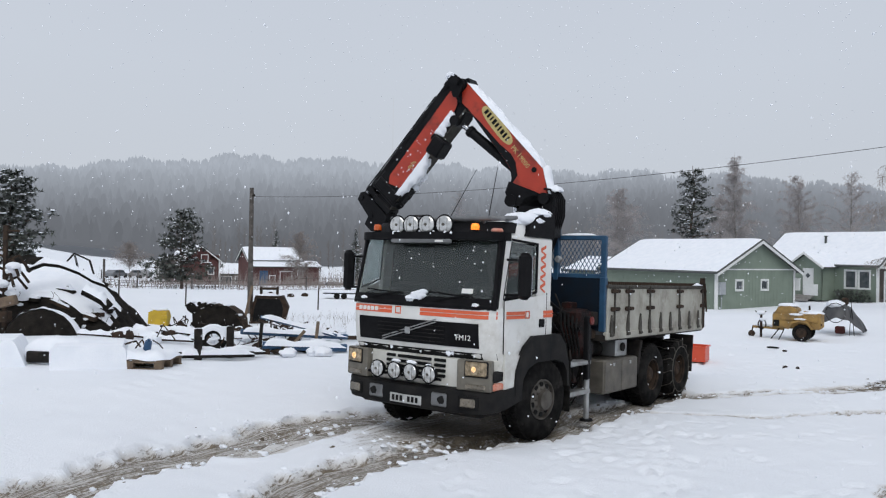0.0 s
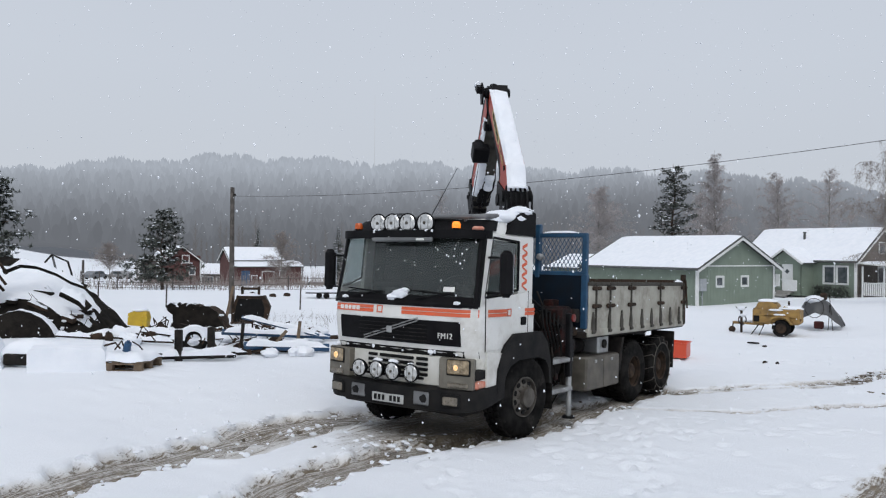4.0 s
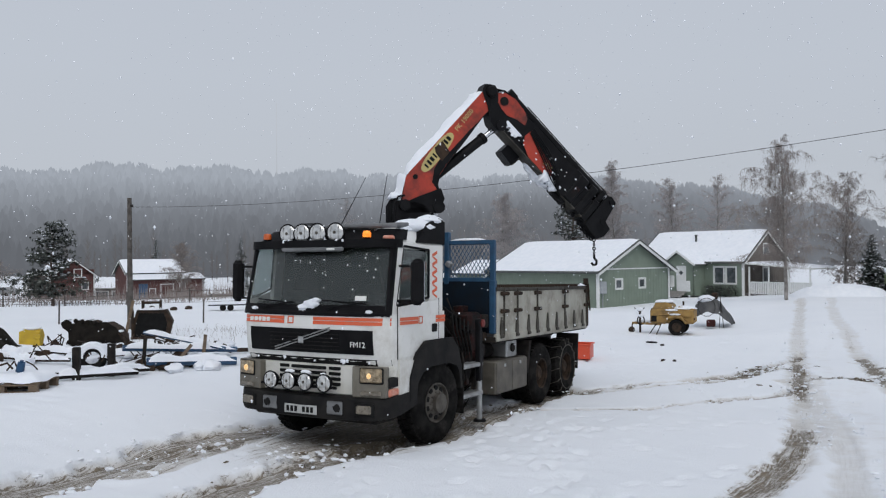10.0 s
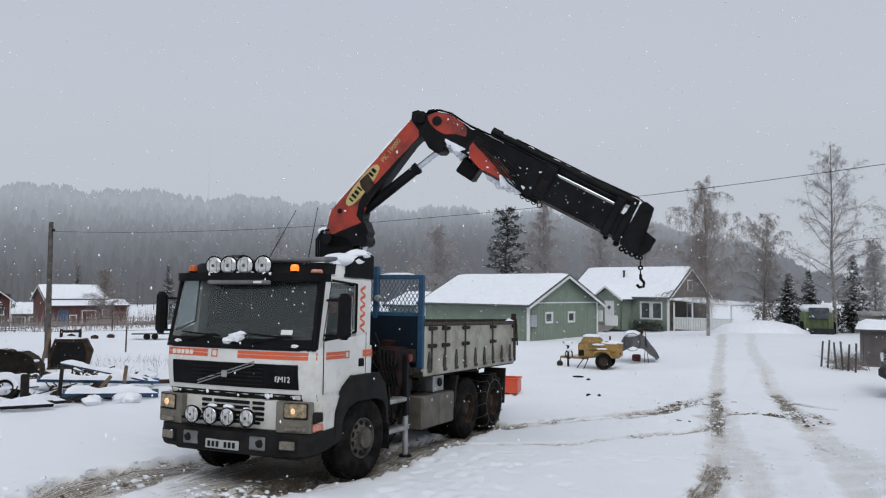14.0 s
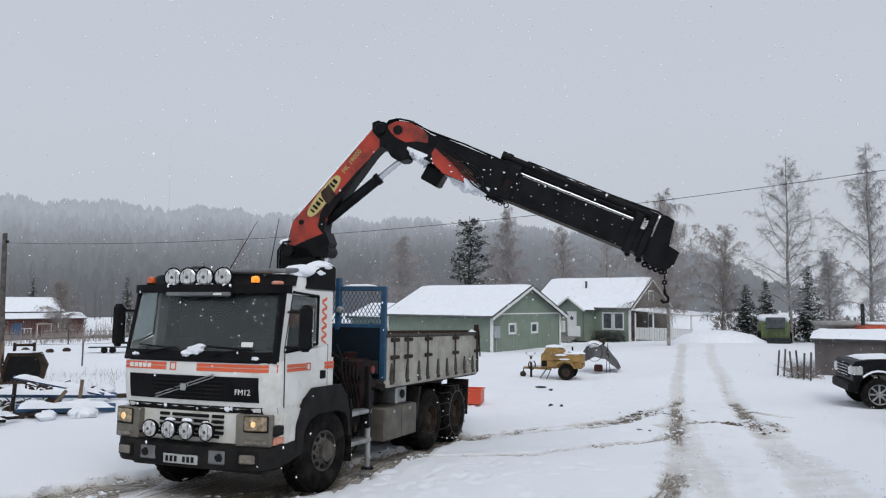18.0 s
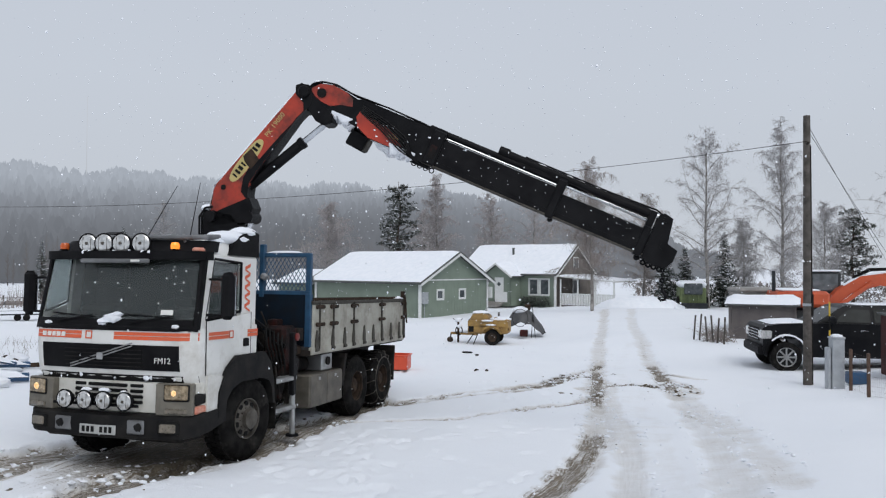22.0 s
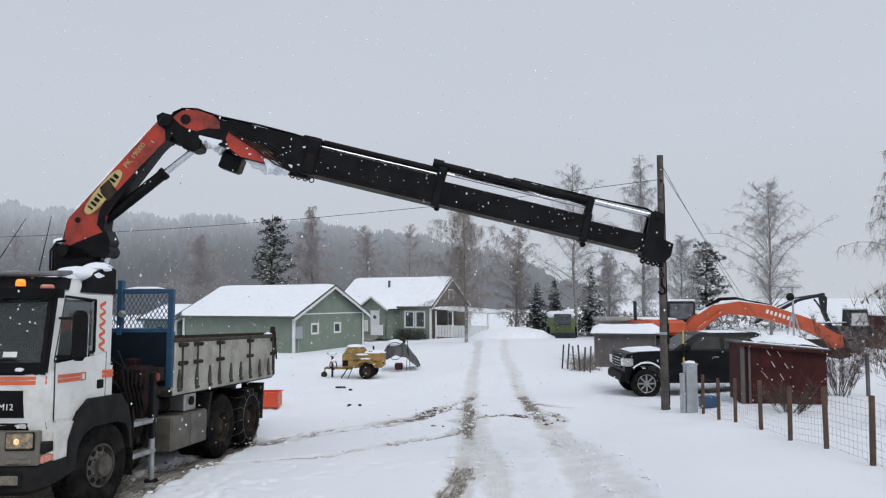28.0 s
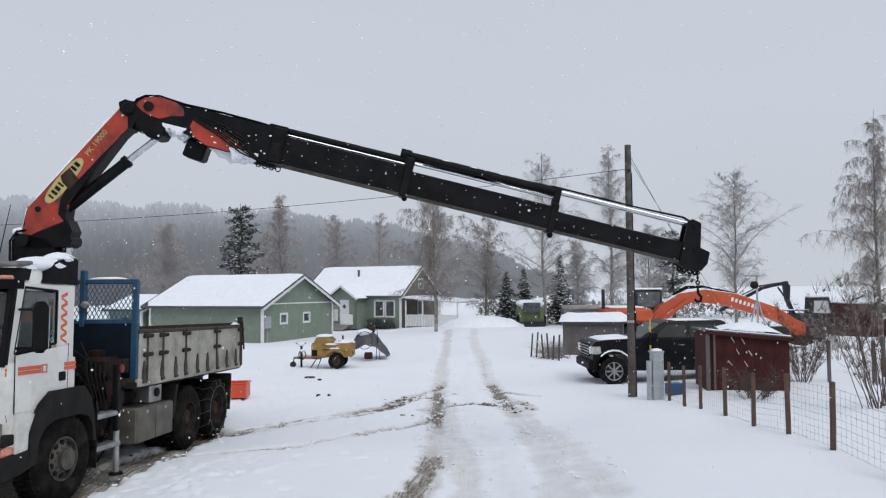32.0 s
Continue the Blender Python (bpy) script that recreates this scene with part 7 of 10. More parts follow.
bare_tree(-12.0, 74.4, 11.8, 2.9, 8, "bare birch behind the house", 0.4, low=0.08, limbs=60, fine=1.6)
bare_tree(-7.2, 73.3, 11.6, 2.6, 9, "thin crooked bare tree behind the house", 0.2)
bare_tree(-28.5, 67.8, 10.6, 3.3, 10, "reddish bare birch behind the garage", 0.6, low=0.06, limbs=70, fine=1.6)
bare_tree(11.6, 50.3, 6.5, 1.6, 12, "small frosty bare tree", 0.4, True)
bare_tree(-104.2, 59.0, 5.6, 4.0, 13, "bare spreading apple tree beside parked cars", 0.1, False, 0.3, 60)
bare_tree(-57.5, 80.2, 14.0, 2.6, 14, "pale bare birch at the edge of the forest", 0.6, True)
bare_tree(-63.0, 55.4, 8.0, 2.2, 15, "thin bare tree near the barn", 0.5)
bare_tree(16.5, 48.0, 7.5, 2.4, 16, "low bare frosty tree beyond the sheds", 0.4, True)
bare_tree(-1.5, 70.0, 9.0, 2.4, 17, "bare brown tree behind the porch", 0.5)
bare_tree(-21.5, 80.0, 11.0, 2.2, 18, "bare brown birch in the grove", 0.6)
bare_tree(30.0, 36.0, 11.0, 2.5, 19, "bare birch at the far end of the lane", 0.6, True)
pine_tree(-19.2, 64.2, 11.4, 2.9, 21, "dark green pine behind the garage, dusted with snow", 0.18)
pine_tree(-50.9, 30.8, 6.8, 2.7, 22, "dark pine standing in the snowy field", 0.12)
pine_tree(21.3, 64.1, 8.0, 2.2, 23, "dark pine on the horizon beyond the diggers", 0.2)
pine_tree(-32.3, 8.4, 5.8, 1.9, 24, "dark snowy pine behind the scrap heap", 0.05, 0.5)
spruce_tree(10.1, 48.4, 5.2, 1.1, 31, "young dark spruce with snow on its boughs")
spruce_tree(7.6, 52.5, 4.2, 1.0, 32, "small dark spruce with snow on its boughs")
spruce_tree(6.3, 50.5, 4.0, 1.0, 33, "small spruce beside the snow mound")
spruce_tree(-75.0, 78.0, 9.0, 1.7, 34, "dark spruce behind the red barn")
spruce_tree(-95.0, 80.0, 9.0, 1.8, 35, "dark spruce behind the red farmhouse")
spruce_tree(-66.0, 83.0, 10.5, 1.8, 36, "tall dark spruce at the edge of the forest")


# ---- houses ----
def wall_mesh(m, o, along, length, height, thick, holes=()):
    """An upright wall from o along a direction, with through-going openings (x0, x1, z0, z1)."""
    a = Vector((along[0], along[1], 0)).normalized()
    nrm = Vector((a.y, -a.x, 0))
    xs = sorted({0.0, length, *[h[0] for h in holes], *[h[1] for h in holes]})
    zs = sorted({0.0, height, *[h[2] for h in holes], *[h[3] for h in holes]})
    nx, nz = len(xs), len(zs)
    vs = [Vector(o) + a * x + Vector((0, 0, z)) - nrm * d for d in (0.0, thick) for z in zs for x in xs]
    at = lambda i, j, d: d * nx * nz + j * nx + i

    def solid(i, j):
        if not (0 <= i < nx - 1 and 0 <= j < nz - 1):
            return False
        cx, cz = (xs[i] + xs[i + 1]) / 2, (zs[j] + zs[j + 1]) / 2
        return not any(h[0] < cx < h[1] and h[2] < cz < h[3] for h in holes)

    fs = []
    for i in range(nx - 1):
        for j in range(nz - 1):
            if not solid(i, j):
                continue
            fs += [(at(i, j, 0), at(i + 1, j, 0), at(i + 1, j + 1, 0), at(i, j + 1, 0)), (at(i, j, 1), at(i, j + 1, 1), at(i + 1, j + 1, 1), at(i + 1, j, 1))]
            for di, dj, p, q in ((-1, 0, (i, j + 1), (i, j)), (1, 0, (i + 1, j), (i + 1, j + 1)), (0, -1, (i, j), (i + 1, j)), (0, 1, (i + 1, j + 1), (i, j + 1))):
                if not solid(i + di, j + dj):
                    fs.append((at(*q, 0), at(*p, 0), at(*p, 1), at(*q, 1)))
    return m.add(vs, fs)


def battens(m, o, along, length, height, step, holes=(), w=0.035, proud=0.010):
    a = Vector((along[0], along[1], 0)).normalized()
    nrm = Vector((a.y, -a.x, 0))
    rot = Matrix((a, -nrm, Vector((0, 0, 1)))).transposed()
    for k in range(1, int(length / step)):
        x = k * step
        spans = [(0.0, height)]
        for h in holes:
            if h[0] - 0.1 < x < h[1] + 0.1:
                spans = [q for s in spans for q in ((s[0], min(s[1], h[2] - 0.1)), (max(s[0], h[3] + 0.1), s[1])) if q[1] - q[0] > 0.1]
        for z0, z1 in spans:
            m.box(Vector(o) + a * x + nrm * proud / 2 + Vector((0, 0, (z0 + z1) / 2)), (w, proud, z1 - z0), 0, rot)
    return m


def window_at(parent, o, along, h, trim=0.095, bars=True, pane=None):
    """A framed pane in an opening of a wall."""
    a = Vector((along[0], along[1], 0)).normalized()
    nrm = Vector((a.y, -a.x, 0))
    rot = Matrix((a, -nrm, Vector((0, 0, 1)))).transposed()
    x0, x1, z0, z1 = h
    at = lambda x, z, out: Vector(o) + a * x + nrm * out + Vector((0, 0, z))
    w = new("window")
    w.parent = parent
    f = M()
    for cx, cz, sx, sz in (((x0 + x1) / 2, z0 - trim / 2, x1 - x0 + 2 * trim, trim), ((x0 + x1) / 2, z1 + trim / 2, x1 - x0 + 2 * trim, trim), (x0 - trim / 2, (z0 + z1) / 2, trim, z1 - z0), (x1 + trim / 2, (z0 + z1) / 2, trim, z1 - z0)):
        f.box(at(cx, cz, 0.012), (sx, 0.05, sz), 0.006, rot)
    part("window_frame", f, TRIMW, w, "white window frame")
    s = M()
    for cx, cz, sx, sz in (((x0 + x1) / 2, z0 + 0.02, x1 - x0, 0.04), ((x0 + x1) / 2, z1 - 0.02, x1 - x0, 0.04), (x0 + 0.02, (z0 + z1) / 2, 0.04, z1 - z0 - 0.08), (x1 - 0.02, (z0 + z1) / 2, 0.04, z1 - z0 - 0.08)):
        s.box(at(cx, cz, -0.04), (sx, 0.05, sz), 0.004, rot)
    part("sash", s, TRIMW, w)
    part("pane", M().box(at((x0 + x1) / 2, (z0 + z1) / 2, -0.03), (x1 - x0 - 0.08, 0.012, z1 - z0 - 0.08), 0, rot), pane or PANE, w)
    return w


def snow_slope(m, p00, p10, p11, p01, thick, nu=14, nv=8, seed=0):
    """A quilt of snow over a roof plane, soft at its rims."""
    p00, p10, p11, p01 = map(Vector, (p00, p10, p11, p01))
    nrm = (p10 - p00).cross(p01 - p00).normalized()
    if nrm.z < 0:
        nrm = -nrm

    def f(u, v):
        p = (p00 * (1 - u) + p10 * u) * (1 - v) + (p01 * (1 - u) + p11 * u) * v
        e = min(1.0, 14 * u, 14 * (1 - u)) ** 0.5 * min(1.0, 12 * v) ** 0.5
        return p + Vector((0, 0, 1)) * thick * e * (1 + 0.12 * math.sin(5 * u + 3 * v + seed) + 0.06 * math.sin(17 * u + seed))

    m.sheet(f, nu, nv)
    return m


def gable_house(name, label, category, corner, along, length, depth, z, wall_h, ridge_h, paint, front=(), gable=(), over=0.45, batten=0.3, gable_paint=None, corner_trim=True, snow=0.07):
    """A gabled house. corner: where the long front wall meets the gable wall in view; the front runs from it along `along`,
    the gable runs back from it. Openings as (x0, x1, z0, z1) from that corner."""
    hs = thing(name, label, category)
    a = Vector((along[0], along[1], 0)).normalized()
    g = Vector((-a.y, a.x, 0)) if (Vector((-a.y, a.x, 0)).y > 0) else Vector((a.y, -a.x, 0))
    c = Vector((*corner, z))
    far = c + a * length
    back = c + g * depth
    th = 0.16
    # the front wall is laid from its far end, so that its outside faces away from the house
    ff = [(length - x1, length - x0, z0, z1) for x0, x1, z0, z1 in front]
    part("wall", wall_mesh(M(), far, -a, length, wall_h, th, ff), paint, hs, "front wall", smooth=0)
    part("wall", wall_mesh(M(), c, g, depth, wall_h, th, gable), gable_paint or paint, hs, "gable wall", smooth=0)
    part("wall", wall_mesh(M(), back + a * 0, a, length, wall_h, th), paint, hs, smooth=0)
    part("wall", wall_mesh(M(), far + g * depth, -g, depth, wall_h, th), gable_paint or paint, hs, smooth=0)
    if batten:
        for start, run, size, holes in ((far, -a, length, ff), (c, g, depth, gable)):
            strips = battens(M(), start, run, size, wall_h, batten, holes)
            for k in range(0, len(strips.v), 8):
                one = M().add(strips.v[k:k + 8], [(3, 2, 1, 0), (4, 5, 6, 7), (0, 1, 5, 4), (1, 2, 6, 5), (2, 3, 7, 6), (3, 0, 4, 7)])
                part("batten", one, gable_paint or paint if start is c else paint, hs, smooth=0)
    up = Vector((0, 0, 1))
    for e, s in ((c, 1), (far, -1)):
        t = M()
        p = [e + up * wall_h, e + g * depth + up * wall_h, e + g * depth / 2 + up * ridge_h]
        q = [v + a * s * 0.12 for v in p]
        t.add(p + q, [(0, 1, 2), (5, 4, 3), (0, 3, 4, 1), (1, 4, 5, 2), (2, 5, 3, 0)])
        part("gable", t, gable_paint or paint, hs, smooth=0)
    slope = (ridge_h - wall_h) / (depth / 2)
    r0, r1 = c - a * over, far + a * over
    drop = up * (wall_h - slope * over)
    ridge = g * depth / 2 + up * ridge_h
    for sgn, e0 in ((1, Vector((0, 0, 0)) - g * over), (-1, g * (depth + over))):
        rf = M()
        q = [r0 + e0 + drop, r1 + e0 + drop, r1 + ridge, r0 + ridge]
        if sgn < 0:
            q = q[::-1]
        rf.add(q + [p + up * 0.12 for p in q], [(3, 2, 1, 0), (4, 5, 6, 7)] + [(i, (i + 1) % 4, 4 + (i + 1) % 4, 4 + i) for i in range(4)])
        roof = part("roof", rf, ROOFDARK, hs, "roof slope under snow", smooth=0)
        sm = M()
        snow_slope(sm, r0 + e0 + drop + up * 0.12 + a * 0.05, r1 + e0 + drop + up * 0.12 - a * 0.05, r1 + ridge + up * 0.12 - a * 0.05, r0 + ridge + up * 0.12 + a * 0.05, snow, 18, 8)
        part("roof_snow", sm, SNOW, roof, "smooth snow on the roof")
    for e, s in ((c - a * over, -1), (far + a * over, 1)):
        for side in (0, 1):
            lo = e + (g * (depth + over) if side else -g * over) + drop
            hi = e + ridge
            vg = M()
            w = up * 0.20
            o2 = a * s * 0.03
            (l0, h0), (l1, h1), (l2, h2) = [(lo + w * k, hi + w * k) for k in (-0.75, 0.2, 0.66)]
            vg.add([l0, h0, h1, l1, l0 + o2, h0 + o2, h1 + o2, l1 + o2],
                   [(0, 1, 2, 3), (7, 6, 5, 4), (0, 4, 5, 1), (1, 5, 6, 2), (2, 6, 7, 3), (3, 7, 4, 0)])
            part("barge_board", vg, TRIMW, hs, "white barge board", smooth=0)
            ed = M().add([l1, h1, h2, l2, l1 + o2 * 1.6, h1 + o2 * 1.6, h2 + o2 * 1.6, l2 + o2 * 1.6], [(0, 1, 2, 3), (7, 6, 5, 4), (0, 4, 5, 1), (1, 5, 6, 2), (2, 6, 7, 3), (3, 7, 4, 0)])
            part("roof_edge", ed, ROOFDARK, hs, "dark metal roof edge", smooth=0)
    gut = M().cyl(r0 - g * (over + 0.06) + drop + up * 0.03, r1 - g * (over + 0.06) + drop + up * 0.03, 0.06, n=8)
    part("gutter", gut, ROOFDARK, hs, "dark rain gutter")
    if corner_trim:
        for p in (c, back, far):
            part("corner_board", M().box(p + up * wall_h / 2 - (a * -0.03 if p is not far else a * 0.03), (0.16, 0.16, wall_h), 0.01, Matrix((a, g, up)).transposed()), TRIMW, hs, "white corner board")
    for h in ff:
        window_at(hs, far, -a, h)
    for h in gable:
        window_at(hs, c, g, h)
    return hs, a, g, c, far, up


AX = (-0.928, 0.373)


def build_green_garage():
    hs, a, g, c, far, up = gable_house("garage", "sage green boarded garage with white trim and snowy roof", "garage", (-8.66, 38.33), AX, 9.6, 7.4, -0.80, 2.40, 4.20, GREENW, (), ((1.75, 2.35, 1.20, 1.75), (4.15, 4.75, 1.20, 1.75)), 0.40)
    band = M().box(c + g * 3.7 + up * 2.44 - a * 0.03, (0.05, 7.4, 0.08), 0.005, Matrix((a, g, up)).transposed())
    part("gable_band", band, TRIMW, hs)
    part("meter_box", M().box(c + g * 0.35 + up * 1.3 - a * 0.10, (0.18, 0.52, 0.75), 0.02, Matrix((a, g, up)).transposed()).cyl(c + g * 0.35 - a * 0.06 + up * 0.05, c + g * 0.35 - a * 0.06 + up * 0.9, 0.03, n=6), GALV, hs, "grey meter box on the wall")
    part("downpipe", M().cyl(far + up * 0.1 - g * 0.08, far + up * 2.3 - g * 0.08, 0.04, n=8), TRIMW, hs)
    gable_house("garden_shed", "small green lean-to shed at the garage's far end", "shed", (-18.2, 42.0), AX, 3.2, 4.0, -0.8, 2.1, 2.9, GREENW, (), (), 0.3)
    gp = c + g * 7.6
    part("side_window", M().box(gp + up * 1.5 + a * 0.05 + g * 0.02, (0.7, 0.05, 0.8), 0.01, Matrix((a, g, up)).transposed()), TRIMW, hs)


def build_green_house():
    front = ((0.62, 1.38, 0.95, 2.15), (1.62, 2.38, 0.95, 2.15))
    hs, a, g, c, far, up = gable_house("house", "green wooden house with white trim, porch and snowy roof", "house", (-2.06, 52.3), AX, 9.4, 6.4, -0.62, 2.62, 4.85, GREENW, front, ((2.8, 3.6, 1.0, 2.1),), 0.22, gable_paint=BROWNGABLE)
    rot = Matrix((a, g, up)).transposed()
    part("gable_window", M().box(c + g * 3.2 + up * 3.5 - a * 0.04, (0.06, 0.8, 0.9), 0.01, rot), TRIMW, hs)
    part("gable_pane", M().box(c + g * 3.2 + up * 3.5 - a * 0.075, (0.02, 0.62, 0.72), 0, rot), PANE, hs)
    for x in (1.0, 2.0):
        part("curtain", M().box(c + a * x + up * 1.75 + g * 0.1, (0.6, 0.02, 0.6), 0, rot), CURTAIN, hs)
    part("stove_pipe", M().cyl(c + a * 5.2 + g * 2.0 + up * 3.7, c + a * 5.2 + g * 2.0 + up * 4.65, 0.09, n=10).cyl(c + a * 5.2 + g * 2.0 + up * 4.65, c + a * 5.2 + g * 2.0 + up * 4.72, 0.13, n=10), ROOFDARK, hs, "dark stove pipe")
    # entrance porch
    p0 = c + a * 3.2 - g * 1.5
    pw = M()
    wall_mesh(pw, p0 + a * 2.5, -a, 2.5, 2.5, 0.1, ((0.95, 1.85, 0.35, 2.3),))
    wall_mesh(pw, p0, g, 1.5, 2.5, 0.1)
    wall_mesh(pw, p0 + a * 2.5 + g * 1.5, -g, 1.5, 2.5, 0.1)
    po = part("entrance_porch", pw, GREENW, hs, "entrance porch with a small gable", smooth=0)
    t = M()
    p = [p0 + up * 2.5, p0 + a * 2.5 + up * 2.5, p0 + a * 1.25 + up * 3.3]
    t.add([v - g * 0.02 for v in p] + [v + g * 1.5 for v in p], [(2, 1, 0), (3, 4, 5), (0, 1, 4, 3), (1, 2, 5, 4), (2, 0, 3, 5)])
    part("porch_gable", t, GREENW, po, smooth=0)
    for s in (-1, 1):
        e = p0 + a * (1.25 - s * 1.55) + up * 2.32 - g * 0.3
        r = p0 + a * 1.25 + up * 3.38 - g * 0.3
        rf = M()
        q = [e, e + g * 2.6, r + g * 2.6, r]
        rf.add(q + [v + up * 0.08 for v in q], [(3, 2, 1, 0), (4, 5, 6, 7)] + [(i, (i + 1) % 4, 4 + (i + 1) % 4, 4 + i) for i in range(4)])
        part("porch_roof", rf, ROOFDARK, po, smooth=0)
        sm = M()
        snow_slope(sm, e + up * 0.08, e + g * 2.6 + up * 0.08, r + g * 2.6 + up * 0.08, r + up * 0.08, 0.10, 8, 5)
        part("porch_snow", sm, SNOW, po)
        dv = M()
        dv.cyl(e - g * 0.02, r - g * 0.02, 0.09, n=4)
        part("porch_barge_board", dv, TRIMW, po)
    dr = part("front_door", M().box(p0 + a * 1.1 + up * 1.32 + g * 0.04, (0.86, 0.06, 1.92), 0.01, rot), TRIMW, po, "white front door with a diamond pane")
    part("diamond_pane", M().box(p0 + a * 1.1 + up * 1.75 - g * 0.01, (0.26, 0.03, 0.26), 0, rot @ Matrix.Rotation(radians(45), 3, "Y")), PANE, dr)
    part("porch_rail", M().box(p0 + a * 0.55 - g * 0.5 + up * 0.75, (1.1, 0.08, 0.8), 0.01, rot), TRIMW, po, "white porch railing")
    for k in range(3):
        part("doorstep", M().box(p0 + a * 1.6 - g * (0.35 + 0.35 * k) + up * (0.28 - 0.13 * k), (2.2, 0.4, 0.16), 0.01, rot), CONCRETE, po)
    # veranda on the gable side
    v0 = c - a * 0.1 + g * 0.4
    vr = M()
    q = [v0 + up * 2.40 - a * -0.1 - g * 0.5, v0 - a * 4.9 + up * 2.0 - g * 0.5, v0 - a * 4.9 + g * 3.4 + up * 2.0, v0 + g * 3.4 + up * 2.40]
    vr.add(q + [v + up * 0.1 for v in q], [(0, 1, 2, 3), (7, 6, 5, 4)] + [((i + 1) % 4, i, 4 + i, 4 + (i + 1) % 4) for i in range(4)])
    ve = part("veranda_roof", vr, TRIMW, hs, "flat veranda roof with snow", smooth=0)
    sm = M()
    snow_slope(sm, q[1] + up * 0.1, q[0] + up * 0.1, q[3] + up * 0.1, q[2] + up * 0.1, 0.12, 10, 6)
    part("veranda_snow", sm, SNOW, ve)
    for k in range(4):
        part("veranda_post", M().box(v0 - a * (1.5 * k + 0.3) - g * 0.3 + up * 1.1, (0.1, 0.1, 2.2), 0.01, rot), TRIMW, ve)
    for k in range(34):
        x = 0.3 + 0.137 * k
        part("railing_board", M().box(v0 - a * x - g * 0.3 + up * 0.62, (0.10, 0.03, 0.85), 0, rot), TRIMW, ve)
    part("railing_top", M().box(v0 - a * 2.6 - g * 0.3 + up * 1.07, (4.7, 0.08, 0.06), 0.01, rot), TRIMW, ve)
    part("veranda_floor", M().box(v0 - a * 2.5 + g * 1.5 + up * 0.1, (5, 3.6, 0.3), 0.01, rot), GREYSHED, ve)
    solo("planter_box", M().box(v0 - a * 6.6 - g * 0.2 + up * 0.35, (2.6, 1.0, 0.7), 0.02, rot), GREYSHED, "low dark timber box beside the veranda", "box")
    hedge = M()
    rnd = random.Random(3)
    for k in range(160):
        x, z = rnd.uniform(0.3, 2.9), rnd.uniform(0.0, 0.75)
        needle_tuft(hedge, c + a * x - g * rnd.uniform(0.2, 0.7) + up * z, 0.22, rnd, 10)
    solo("hedge", hedge, NEEDLE, "low green hedge under the house windows", "hedge", smooth=0)


def build_far_farm():
    hs, a, g, c, far, up = gable_house("barn", "dark red wooden barn with snowy roof and blue door", "barn", (-72.6, 64.6), (-0.39, -0.92), 7.0, 5.0, -3.6, 4.6, 6.1, FALURED, (), ((2.0, 2.8, 3.2, 4.1),), 0.3, 0)
    lt = M()
    e0 = c - a * 2.0 - g * 1.7
    wall_mesh(lt, e0 + a * 8.8, -a, 8.8, 3.7, 0.12, ((1.0, 1.7, 2.0, 2.6), (3.4, 5.0, 0.2, 3.1), (5.8, 6.5, 2.6, 3.2)))
    wall_mesh(lt, e0, g, 1.7, 3.7, 0.12)
    wall_mesh(lt, e0 + a * 8.8 + g * 1.7, -g, 1.7, 3.7, 0.12)
    lb = Matrix((a, g, up)).transposed()
    for u, v, w, hh in ((6.45, 2.25, 0.75, 0.65), (4.6, 1.65, 1.6, 2.9), (2.65, 2.85, 0.75, 0.65)):
        part("lean_to_shutter", M().box(e0 + a * u + up * v + g * 0.08, (w, 0.05, hh), 0.01, lb), FALURED, hs)
        part("lean_to_trim", M().box(e0 + a * u + up * (v + hh / 2) - g * 0.02, (w + 0.16, 0.05, 0.09), 0.01, lb).box(e0 + a * (u - w / 2) + up * v - g * 0.02, (0.09, 0.05, hh), 0.01, lb).box(e0 + a * (u + w / 2) + up * v - g * 0.02, (0.09, 0.05, hh), 0.01, lb), TRIMW, hs, "white trim boards")
    lean = part("lean_to", lt, FALURED, hs, "lower red lean-to along the barn", smooth=0)
    q = [e0 - a * 0.3 - g * 0.3 + up * 3.65, e0 + a * 9.1 - g * 0.3 + up * 3.65, e0 + a * 9.1 + g * 1.7 + up * 4.3, e0 - a * 0.3 + g * 1.7 + up * 4.3]
    part("lean_to_roof", M().add(q + [v + up * 0.1 for v in q], [(3, 2, 1, 0), (4, 5, 6, 7)] + [(i, (i + 1) % 4, 4 + (i + 1) % 4, 4 + i) for i in range(4)]), ROOFDARK, lean, smooth=0)
    part("lean_to_snow", snow_slope(M(), *[v + up * 0.1 for v in q], 0.1, 10, 5), SNOW, lean)
    part("barn_door", M().box(e0 + a * 7.6 + up * 2.1 - g * 0.06, (1.1, 0.1, 2.2), 0.02, lb), PIPEBLUE, hs, "blue barn door")
    gable_house("farmhouse", "red farmhouse with white window trim", "house", (-88.5, 57.1), (-0.966, 0.259), 6.0, 5.5, -3.2, 3.9, 5.9, FALURED, ((1.0, 1.9, 2.2, 3.2), (2.9, 3.7, 2.2, 3.2)), ((2.9, 3.8, 3.6, 4.6), (3.9, 4.7, 1.9, 2.8)), 0.3, 0)
    gable_house("farm_garage", "grey farm carport with two dark bays under snow", "garage", (-89.0, 69.6), (-0.80, -0.60), 4.6, 5.0, -3.6, 2.2, 3.5, BROWNGABLE, ((0.5, 2.2, 0.1, 1.7), (2.8, 4.5, 0.1, 1.7)), (), 0.3, 0)
    gable_house("field_shed", "small dark shed beside the pine", "shed", (-68.5, 40.3), (-0.866, 0.5), 3.0, 2.1, -1.0, 1.8, 2.5, GREYSHED, (), (), 0.25, 0)


build_green_garage()
build_green_house()
build_far_farm()


